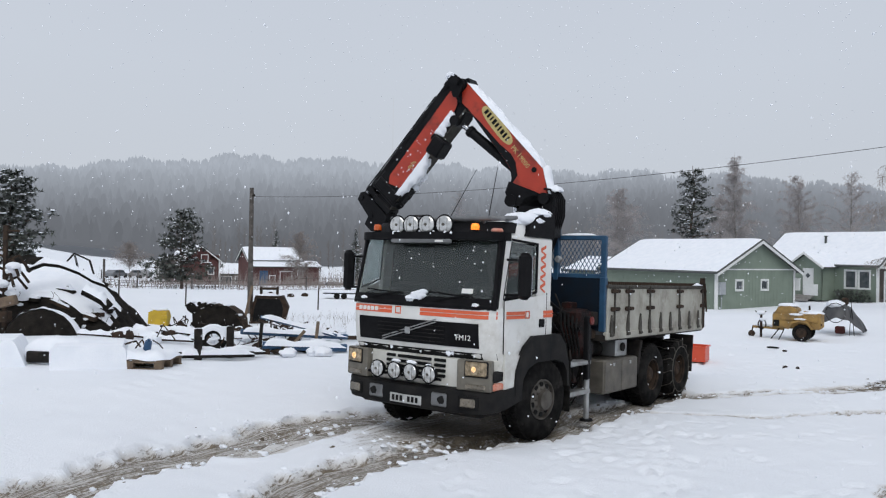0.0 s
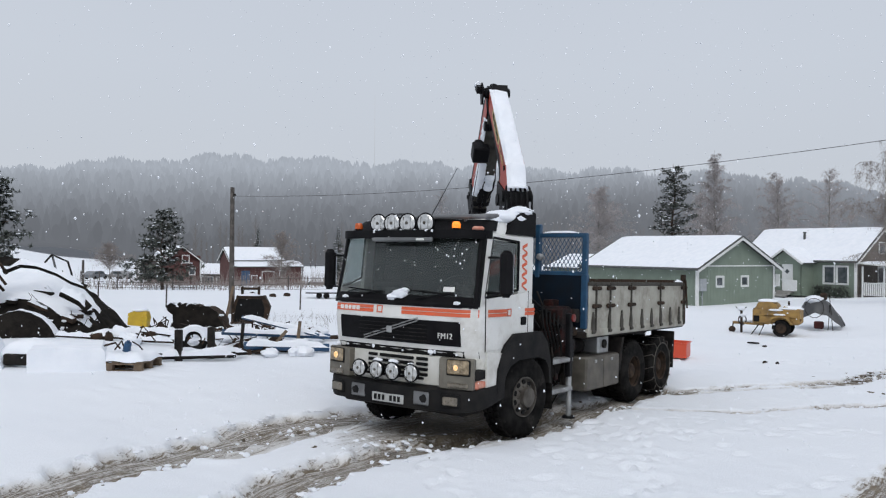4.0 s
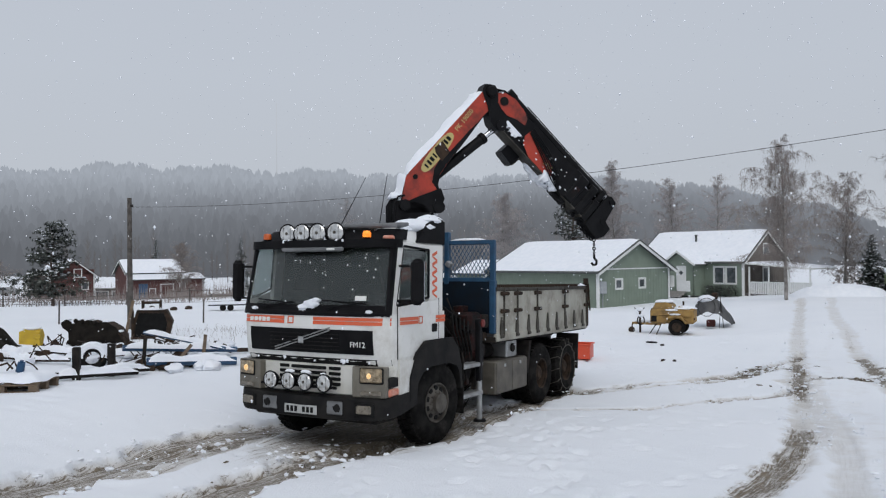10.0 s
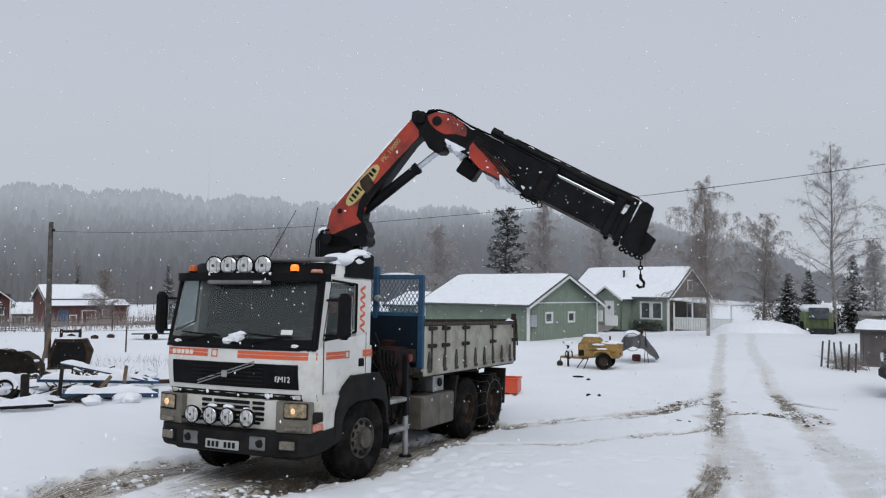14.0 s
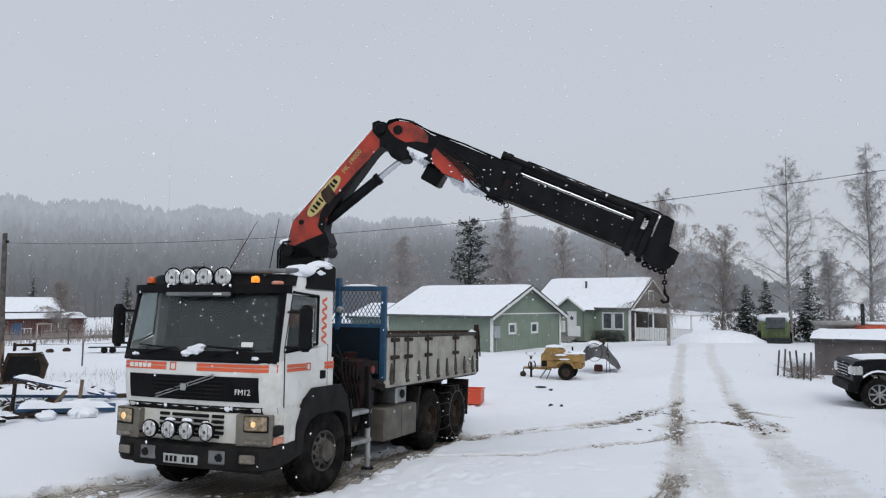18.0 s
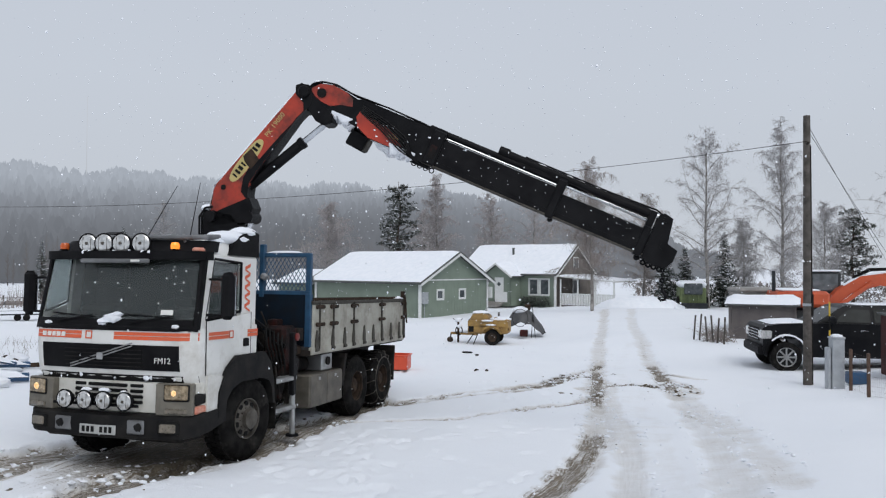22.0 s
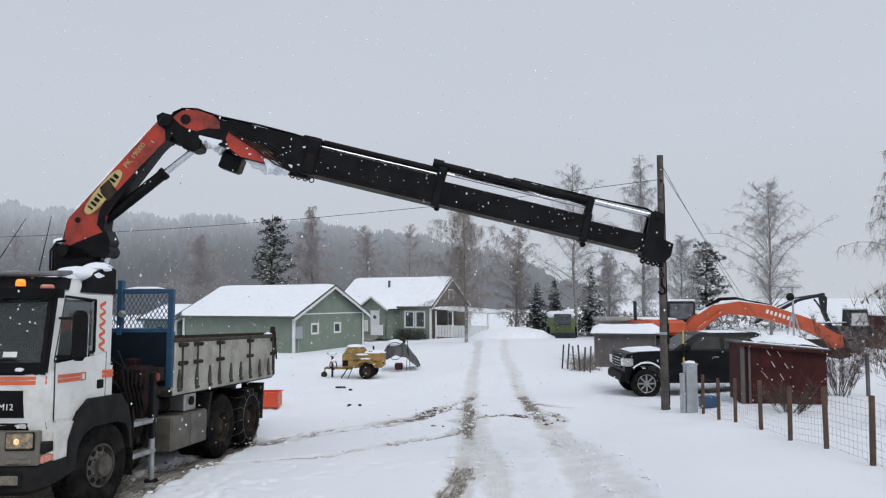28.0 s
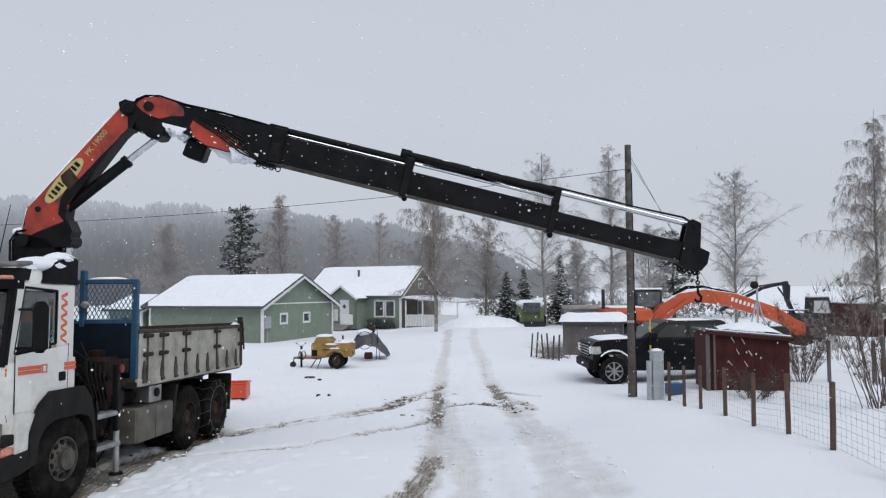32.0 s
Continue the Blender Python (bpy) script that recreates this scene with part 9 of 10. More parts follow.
    b2 = thing("digger_bucket", "large rusty digger bucket standing upright with hanging lugs", "bucket", ground_pose((x, y), WROT + 8, 0.0), "digger buckets")
    sh = M()
    ring = [(-0.50, 0.0), (0.46, 0.0), (0.58, 0.45), (0.42, 0.78), (-0.36, 0.80), (-0.46, 0.5)]
    sh.prism(ring, 0.06, 0.62, "y")
    part("bucket_shell", sh, RUSTDARK, b2)
    part("bucket_mouth", M().prism([(-0.42, 0.06), (0.38, 0.06), (0.42, 0.44), (0.34, 0.70), (-0.30, 0.72), (-0.38, 0.48)], 0.03, 0.062, "y"), INK, b2, "dark bucket mouth")
    part("bucket_lip", M().box((-0.02, 0.02, 0.03), (1.0, 0.10, 0.07), 0.01).box((-0.47, 0.04, 0.4), (0.07, 0.06, 0.8), 0.01), RUSTDARK, b2)
    part("hanger", M().box((-0.22, 0.3, 0.92), (0.06, 0.3, 0.26), 0.01).box((0.24, 0.3, 0.92), (0.06, 0.3, 0.26), 0.01).cyl((-0.25, 0.25, 0.99), (0.27, 0.25, 0.99), 0.035, n=8), RUSTDARK, b2)
    part("bucket_snow", M().ball((0.0, 0.3, 0.80), (0.36, 0.25, 0.06), 12, 6, 0.2, 2), SNOW, b2)
    x, y = west(-5.5, 22.0)
    solo("leaning_stake", M().box((0, 0, 0.55), (0.07, 0.05, 1.15), 0.008), OLDWOOD, "long stake leaning on the bucket", "stake", ground_pose((x, y), WROT, 0, 0, 12))
    # tyre leaning, snowed over
    x, y = west(-4.95, 17.2)
    ty = thing("abandoned_wheel", "old tyre standing in the snow with a thick snow rim", "wheel", ground_pose((x, y), WROT + 12, 0.24, -18, 0) @ Matrix.Scale(0.8, 4))
    part("tyre", M().lathe([(0.18, 0.1), (0.30, 0.12), (0.36, 0.06), (0.36, -0.06), (0.30, -0.12), (0.18, -0.1), (0.18, 0.1)], (0, 0, 0), (0, 1, 0), 28), RUBBER, ty)
    arc = M()
    arc.sheet(lambda u, v: ((0.335 + 0.09 * math.sin(math.pi * v)) * math.cos(math.pi * (1.12 * u - 0.06)), -0.17 + 0.30 * v, (0.335 + 0.09 * math.sin(math.pi * v)) * math.sin(math.pi * (1.12 * u - 0.06))), 24, 6)
    part("snow_rim", arc, SNOW, ty)
    part("snow_face", M().sheet(lambda u, v: ((0.215 + 0.155 * v) * math.cos(math.pi * (1.1 * u - 0.05)), -0.125 - 0.035 * math.sin(math.pi * v), (0.215 + 0.155 * v) * math.sin(math.pi * (1.1 * u - 0.05))), 26, 6), SNOW, ty)
    # rail with dark uprights
    x0, y0 = west(-5.0, 15.3)
    x1, y1 = west(-3.95, 16.6)
    z0, z1 = gz(x0, y0), gz(x1, y1)
    rk = thing("pipe_rack", "low black steel rack with two uprights and snowy rails", "rack")
    xa, ya = west(-4.75, 15.5)
    xb, yb = west(-4.39, 16.5)
    part("upright", M().box((xa, ya, gz(xa, ya) + 0.28), (0.13, 0.13, 0.68), 0.01, Matrix.Rotation(radians(WROT), 3, "Z")), CHASSIS, rk)
    part("upright", M().box((xb, yb, gz(xb, yb) + 0.30), (0.13, 0.13, 0.70), 0.01, Matrix.Rotation(radians(WROT), 3, "Z")), CHASSIS, rk)
    for d in (0.0, 0.5):
        p, q = west(-5.05 + d * 0.2, 15.25 + d), west(-3.85 + d * 0.2, 16.3 + d)
        snow_log("rack_rail", (*p, gz(*p) + 0.10), (*q, gz(*q) + 0.12), 0.065, CHASSIS, "black rail half buried in snow", "rail")
    # blue pipes, planks and rubble
    for k, (a0, d0, za, a1, d1, zb, r) in enumerate(((-4.45, 17.6, .40, -2.2, 18.6, .22, .065), (-4.3, 18.9, .50, -2.4, 18.2, .30, .04), (-3.9, 17.3, .18, -2.1, 17.7, .10, .09))):
        p, q = west(a0, d0), west(a1, d1)
        snow_log("blue_pipe", (*p, gz(*p) + za), (*q, gz(*q) + zb), r, PIPEBLUE, "blue plastic pipe under snow", "pipe")
    for a, d, s, lean, lab in ((-2.88, 18.2, 0.52, 6, "short stake standing among pipes"), (-3.35, 17.6, 0.5, 40, "plank leaning over the pipes"), (-4.0, 17.5, 0.55, 4, "dark stub post among pipes")):
        x, y = west(a, d)
        solo("stake", M().box((0, 0, s / 2), (0.07, 0.05, s), 0.006), OLDWOOD if lean != 4 else CHASSIS, lab, "stake", ground_pose((x, y), WROT, 0.1, 0, lean))
    x, y = west(-1.9, 19.4)
    solo("rusty_pipe", M().cyl((-0.6, 0, 0.1), (0.3, 0.1, 0.1), 0.05, n=10), RUSTDARK, "rusty brown pipe on the snow", "pipe", ground_pose((x, y), WROT))
    rub = M()
    rnd = random.Random(21)
    for k in range(60):
        x, y = west(rnd.uniform(-7.3, -2.4), rnd.uniform(17.3, 20.6))
        rub.ball((x, y, gz(x, y) + 0.06), (rnd.uniform(.06, .24), rnd.uniform(.06, .2), rnd.uniform(.05, .16)), 7, 5, 0.5, k)
    solo("rubble", rub, RUSTDARK, "dark rubble and scrap among the snow", "rubble", kind="stuff")
    sb = M()
    for k in range(70):
        a0, d0 = rnd.uniform(-7.3, -2.2), rnd.uniform(16.9, 20.6)
        if -7.6 < a0 < -6.4 and d0 > 17.6:
            continue
        x, y = west(a0, d0)
        sb.ball((x, y, gz(x, y) + 0.08), (rnd.uniform(.08, .28), rnd.uniform(.10, .26), rnd.uniform(.05, .15)), 9, 6, 0.45, k)
    solo("snow_lumps", sb, SNOW, "rounded snow lumps over the scrap", "snow", kind="stuff")
    ir = M()
    for k in range(22):
        x, y = west(rnd.uniform(-6.6, -3.2), rnd.uniform(17, 19.6))
        z = gz(x, y) + 0.1
        ir.tube([(x, y, z), (x + rnd.gauss(0, .15), y + rnd.gauss(0, .15), z + rnd.uniform(.15, .4)), (x + rnd.gauss(0, .4), y + rnd.gauss(0, .3), z + rnd.uniform(0, .3))], 0.014, 5)
    solo("wire_tangle", ir, RUSTDARK, "tangle of rusty wires and rods", "scrap iron", kind="stuff")
    x, y = -23.4, 21.6
    tr = thing("car_trailer", "low flat car trailer under snow", "trailer", ground_pose((x, y), WROT) @ Matrix.Scale(0.55, 4))
    part("bed", M().box((0, 0, 0.55), (3.4, 1.6, 0.10), 0.02), DIGDARK, tr)
    part("snow_sheet", M().box((0, 0, 0.64), (3.3, 1.5, 0.10), 0.04), SNOW, tr)
    for sx in (-0.35, 0.35):
        part("wheel", M().lathe([(0, -0.1), (0.29, -0.1), (0.29, 0.1), (0, 0.1)], (sx, -0.85, 0.3), (0, 1, 0), 14), RUBBER, tr)
    for k, (a, d) in enumerate(((-9.5, 44), (-8.2, 43), (-7.6, 44))):
        x, y = west(a, d)
        solo("field_stone", M().ball((0, 0, 0.05), (0.22, 0.18, 0.13), 9, 6, 0.3, k), RUSTDARK, "dark lump lying in the snowy field", "stone", ground_pose((x, y)), "dark lumps in the field")


build_scrap_yard()


# ---- between lorry and garage ----
def build_compressor():
    x, y = -0.75, 23.7
    c = thing("compressor_trailer", "old yellow compressor trailer with snow on its hood", "compressor", ground_pose((x, y), 4, 0.0) @ Matrix.Scale(0.93, 4))
    part("body", M().box((-0.1, 0.0, 0.82), (1.85, 1.15, 0.62), 0.06), MACHYEL, c, "yellow sheet-metal body")
    part("hood", M().prism([(-0.95, 1.12), (0.0, 1.12), (-0.1, 1.32), (-0.35, 1.44), (-0.8, 1.40)], -0.5, 0.5, "y"), MACHYEL, c)
    part("tool_hatch", M().box((-0.15, -0.62, 0.98), (0.55, 0.12, 0.22), 0.03), MACHYEL, c)
    part("louvre", M().box((-0.86, -0.585, 0.72), (0.24, 0.02, 0.26), 0.005), INK, c)
    part("vent", M().box((-0.98, -0.3, 1.0), (0.03, 0.4, 0.3), 0.005), INK, c)
    sn = M()
    sn.ball((-0.5, 0, 1.44), (0.42, 0.5, 0.10), 12, 6, 0.15, 1).ball((0.40, 0, 1.16), (0.5, 0.55, 0.12), 12, 6, 0.15, 2).ball((-0.1, -0.62, 1.11), (0.28, 0.1, 0.05), 10, 6, 0.1, 3)
    part("hood_snow", sn, SNOW, c, "snow on the hood")
    wh = part("wheel", M().lathe([(0.0, 0.02), (0.2, 0.02), (0.2, 0.0), (0.33, 0.04), (0.36, 0.0), (0.36, -0.14), (0.30, -0.18), (0, -0.18)], (0.12, -0.66, 0.36), (0, -1, 0), 24), RUBBER, c)
    part("rim", M().lathe([(0.0, 0.05), (0.1, 0.05), (0.2, 0.03), (0.21, 0.0)], (0.12, -0.67, 0.36), (0, -1, 0), 20), RUSTDARK, wh)
    part("wheel", M().lathe([(0.0, 0.02), (0.36, 0.0), (0.36, -0.14), (0, -0.18)], (0.12, 0.66, 0.36), (0, 1, 0), 20), RUBBER, c)
    part("mudguard", M().prism([(-0.36, 0.50), (-0.22, 0.74), (0.05, 0.82), (0.32, 0.76), (0.52, 0.52), (0.58, 0.54), (0.38, 0.84), (0.05, 0.90), (-0.27, 0.81), (-0.42, 0.52)], -0.78, -0.5, "y"), MACHYEL, c)
    part("mudguard_snow", M().ball((0.05, -0.64, 0.92), (0.26, 0.13, 0.05), 10, 5, 0.1, 4), SNOW, c)
    part("drawbar", M().box((-1.35, 0, 0.46), (1.1, 0.10, 0.10), 0.01).box((-1.0, -0.3, 0.46), (0.9, 0.06, 0.08), 0.01, Matrix.Rotation(radians(-18), 3, "Z")).box((-1.0, 0.3, 0.46), (0.9, 0.06, 0.08), 0.01, Matrix.Rotation(radians(18), 3, "Z")), MACHYEL, c)
    part("jack", M().cyl((-1.55, -0.1, 0.05), (-1.55, -0.1, 1.0), 0.05, n=8).cyl((-1.6, -0.1, 0.95), (-1.35, -0.1, 1.15), 0.02, n=6).cyl((-1.55, -0.1, 0.95), (-1.8, -0.1, 1.15), 0.02, n=6), RUSTDARK, c, "rusty jack with handles")
    part("jockey_wheel", M().lathe([(0, -0.04), (0.14, -0.04), (0.14, 0.04), (0, 0.04)], (-1.95, 0.0, 0.16), (0, 1, 0), 14).cyl((-1.95, 0, 0.16), (-1.9, 0, 0.5), 0.03, n=6), RUSTDARK, c)
    part("hose_coil", M().tube([(-1.5 + 0.16 * math.cos(k * .6), -0.16, 0.6 + 0.2 * math.sin(k * .6)) for k in range(22)], 0.025, 6), RUBBER, c)
    part("drawbar_snow", M().ball((-1.3, 0, 0.54), (0.5, 0.10, 0.06), 12, 6, 0.4, 7).ball((-1.55, -0.1, 1.08), (0.16, 0.1, 0.10), 9, 6, 0.4, 8).ball((-1.5, -0.14, 0.80), (0.16, 0.08, 0.07), 9, 6, 0.4, 9), SNOW, c)
    part("engine_lid", M().box((0.5, 0.0, 1.16), (0.7, 0.9, 0.10), 0.03, Matrix.Rotation(radians(9), 3, "Y")), MACHYEL, c)
    part("exhaust", M().cyl((0.3, 0.2, 1.1), (0.3, 0.2, 1.45), 0.04, n=8), RUSTDARK, c)
    part("rear_lamp", M().box((0.84, -0.45, 0.72), (0.04, 0.12, 0.10), 0.01), SHEDRED, c, "red rear lamp")
    part("side_panel", M().box((0.45, -0.60, 0.95), (0.55, 0.04, 0.30), 0.02), MACHYEL, c)
    part("side_panel", M().box((-0.55, -0.60, 0.98), (0.28, 0.04, 0.24), 0.02), MACHYEL, c)
    part("stay", M().cyl((-0.75, -0.55, 0.5), (-1.05, -0.6, 0.05), 0.025, n=6).cyl((-0.55, -0.55, 0.5), (-0.75, -0.62, 0.02), 0.02, n=6), CHASSIS, c)
    # tarpaulin-covered thing behind
    x, y = 0.15, 26.6
    t = thing("covered_machine", "machine under a grey tarpaulin with snow and ropes", "machine", ground_pose((x, y), 5) @ Matrix.Diagonal((0.72, 0.9, 1.0, 1.0)))
    sh = M()
    sh.sheet(lambda u, v: (-1.0 + 2.2 * u + 0.1 * math.sin(9 * v), -0.7 + 1.4 * v, (1.35 * math.sin(math.pi * min(1, 0.16 + 0.80 * u)) ** 0.8) * (math.sin(math.pi * (0.08 + 0.84 * v)) ** 0.5) + 0.03 * math.sin(21 * u + 9 * v)), 24, 16)
    part("tarpaulin", sh, TARP, t)
    sn = M().ball((-0.25, -0.05, 1.22), (0.55, 0.45, 0.17), 14, 8, 0.2, 6)
    part("tarpaulin_snow", sn, SNOW, t)
    part("rope", M().tube([(-0.2 + 0.5 * math.cos(k * .5), -0.72 + 0.02 * k / 10, 0.9 + 0.4 * math.sin(k * .5)) for k in range(14)], 0.015, 5).cyl((0.75, -0.6, 0.0), (0.55, -0.6, 1.5), 0.02, n=5).cyl((0.5, -0.6, 0.0), (0.6, -0.6, 1.2), 0.02, n=5), CHASSIS, t)
    part("engine_top", M().box((0.2, 0, 1.35), (0.35, 0.4, 0.3), 0.06), RUSTDARK, t)
    part("red_motor", M().box((0.05, -0.8, 0.22), (0.5, 0.3, 0.3), 0.05), SHEDRED, t)
    # orange-red crate behind the tail
    x, y = -0.35, 10.4
    cr = thing("fish_crate", "orange-red plastic crate standing in the snow", "crate", ground_pose((x, y), 8))
    part("crate_shell", M().box((0, -0.28, 0.2), (0.66, 0.03, 0.36), 0.01).box((0, 0.28, 0.2), (0.66, 0.03, 0.36), 0.01).box((-0.32, 0, 0.2), (0.03, 0.56, 0.36), 0.01).box((0.32, 0, 0.2), (0.03, 0.56, 0.36), 0.01).box((0, 0, 0.04), (0.64, 0.56, 0.03), 0.01), CRATERED, cr)
    part("crate_rim", M().box((0, -0.29, 0.385), (0.72, 0.05, 0.035), 0.01).box((0, 0.29, 0.385), (0.72, 0.05, 0.035), 0.01).box((-0.34, 0, 0.385), (0.05, 0.6, 0.035), 0.01).box((0.34, 0, 0.385), (0.05, 0.6, 0.035), 0.01), CRATERED, cr)
    rnd = random.Random(14)
    for k, (cx, cy) in enumerate(((1.8, 10.5), (2.1, 10.4), (0.9, 14.3))):
        solo("earth_clod", M().ball((0, 0, 0.02), (rnd.uniform(.05, .12), rnd.uniform(.04, .08), rnd.uniform(.02, .05)), 8, 5, 0.5, k), RUSTDARK, "dark clod of earth on the snow", "clod", ground_pose((cx, cy), rnd.uniform(0, 180)), "dark clods on the snow")
    solo("hose_loop", M().tube([(0.16 * math.cos(k * .5), 0.12 * math.sin(k * .5), 0.05) for k in range(14)], 0.02, 6), RUBBER, "black hose loop lying on the snow", "hose", ground_pose((0.4, 15.0)))
    solo("snow_mound", M().ball((0, 0, 0.0), (2.9, 2.2, 0.9), 26, 12, 0.10, 5), SNOW, "rounded mound of ploughed snow by the drive", "snow", ground_pose((4.6, 44.5), 10, -0.1), kind="stuff")


build_compressor()


# ---- right of the drive ----
def build_pickup():
    x, y = east(5.1, 23.6)
    p = thing("pickup_truck", "black crew-cab pickup with snow on its bonnet", "pickup truck", pose(x, y, gz(x, y), 0, 0, EROT + 181))
    # its own +x runs to the nose; the front axle stands at x = 0
    b = M()
    b.prism([(0.50, 0.42), (0.60, 0.5), (0.62, 1.14), (0.54, 1.24), (0.2, 1.29), (-0.75, 1.33), (-3.3, 1.30), (-5.0, 1.30), (-5.05, 0.55), (-4.9, 0.45), (-4.3, 0.42), (-4.25, 0.6), (-4.05, 0.85), (-3.45, 0.85), (-3.22, 0.6), (-3.2, 0.42), (-0.56, 0.42), (-0.5, 0.7), (-0.3, 0.92), (0.28, 0.92), (0.5, 0.7)], -0.98, 0.98, "y")
    body = part("body", b, CARBLACK, p, "glossy black body")
    cab = M()
    loft(cab, [[(-0.75, -0.92, 1.30), (-0.75, 0.92, 1.30), (-3.45, 0.92, 1.30), (-3.45, -0.92, 1.30)], [(-1.44, -0.76, 1.75), (-1.44, 0.76, 1.75), (-3.3, 0.76, 1.77), (-3.3, -0.76, 1.77)], [(-1.58, -0.70, 1.80), (-1.58, 0.70, 1.80), (-3.2, 0.70, 1.82), (-3.2, -0.70, 1.82)]])
    part("cab", cab, CARBLACK, p)
    for s in (1, -1):
        part("side_window", M().add([(-1.20, s * 0.91, 1.36), (-2.12, s * 0.91, 1.36), (-2.12, s * 0.795, 1.70), (-1.60, s * 0.795, 1.70)], [(0, 1, 2, 3)]), CARPANE, p)
        part("side_window", M().add([(-2.22, s * 0.91, 1.36), (-3.15, s * 0.91, 1.36), (-3.15, s * 0.795, 1.70), (-2.22, s * 0.795, 1.70)], [(0, 1, 2, 3)]), CARPANE, p)
        part("mirror", M().box((-1.12, s * 1.10, 1.42), (0.16, 0.26, 0.22), 0.05), CARBLACK, p)
        part("headlight", M().box((0.50, s * 0.80, 1.00), (0.30, 0.40, 0.27), 0.04), LAMPGLASS, p)
        part("door_handle", M().box((-1.95, s * 0.985, 1.14), (0.18, 0.02, 0.04), 0.008), CHROME, p)
        part("wheel_arch", M().prism([(-0.60, 0.5), (-0.5, 0.80), (-0.28, 0.98), (0.28, 0.98), (0.5, 0.80), (0.6, 0.5), (0.52, 0.5), (0.42, 0.76), (0.24, 0.90), (-0.24, 0.90), (-0.42, 0.76), (-0.52, 0.5)][::-1], s * 0.975, s * 1.005, "y"), BLACKPL, p)
    part("windscreen", M().add([(-0.80, -0.84, 1.345), (-0.80, 0.84, 1.345), (-1.40, 0.74, 1.735), (-1.40, -0.74, 1.735)], [(0, 1, 2, 3)]), CARPANE, p)
    gr = part("grille", M().box((0.61, 0, 0.98), (0.06, 1.24, 0.36), 0.03), BUMPER, p, "wide dark chromed grille")
    for k in range(4):
        part("grille_bar", M().box((0.645, 0, 0.86 + 0.08 * k), (0.02, 1.1, 0.02), 0.005), CHROME, gr)
    part("bumper", M().box((0.60, 0, 0.58), (0.24, 1.92, 0.26), 0.05), BLACKPL, p)
    sn = M()
    sn.sheet(lambda u, v: (-0.62 + 1.0 * u, -0.75 + 1.5 * v, 1.325 - 0.05 * u + 0.06 * min(1, 6 * u, 6 * (1 - u)) ** .5 * min(1, 6 * v, 6 * (1 - v)) ** .5), 12, 12)
    part("bonnet_snow", sn, SNOW, p)
    part("roof_snow", M().sheet(lambda u, v: (-1.9 - 1.2 * u, -0.60 + 1.2 * v, 1.812 + 0.03 * min(1, 6 * u, 6 * (1 - u)) ** .5 * min(1, 6 * v, 6 * (1 - v)) ** .5), 12, 10), SNOW, p)
    for y in (-0.99, 0.99):
        part("arch_snow", M().tube([(0.52 * math.cos(a), y, 0.50 + 0.50 * math.sin(a)) for a in (0.75, 1.0, 1.25, 1.5, 1.75, 2.0, 2.3, 2.6)], 0.03, 6), SNOW, p)
    for wx in (0.0, -3.75):
        for s in (1, -1):
            w = part("wheel", M().lathe([(0.26, 0.02), (0.36, 0.03), (0.405, 0.0), (0.405, -0.22), (0.36, -0.25), (0, -0.25)], (wx, s * 0.95, 0.405), (0, s, 0), 28), RUBBER, p)
            rm = M().lathe([(0.27, 0.02), (0.25, 0.0), (0.24, -0.06), (0.0, -0.06)], (wx, s * 0.95, 0.405), (0, s, 0), 24)
            part("rim", rm, DIGDARK, w)
            sp = M().lathe([(0.0, 0.02), (0.07, 0.015), (0.07, -0.05)], (wx, s * 0.95, 0.405), (0, s, 0), 12)
            sp.lathe([(0.235, -0.02), (0.245, 0.012), (0.265, 0.02)], (wx, s * 0.95, 0.405), (0, s, 0), 24)
            for k in range(8):
                a = k * 6.28319 / 8
                sp.box((wx + 0.15 * math.cos(a), s * 0.955, 0.405 + 0.15 * math.sin(a)), (0.19, 0.03, 0.045), 0.008, Matrix.Rotation(-a, 3, "Y"))
            part("wheel_spoke", sp, ALU, w)


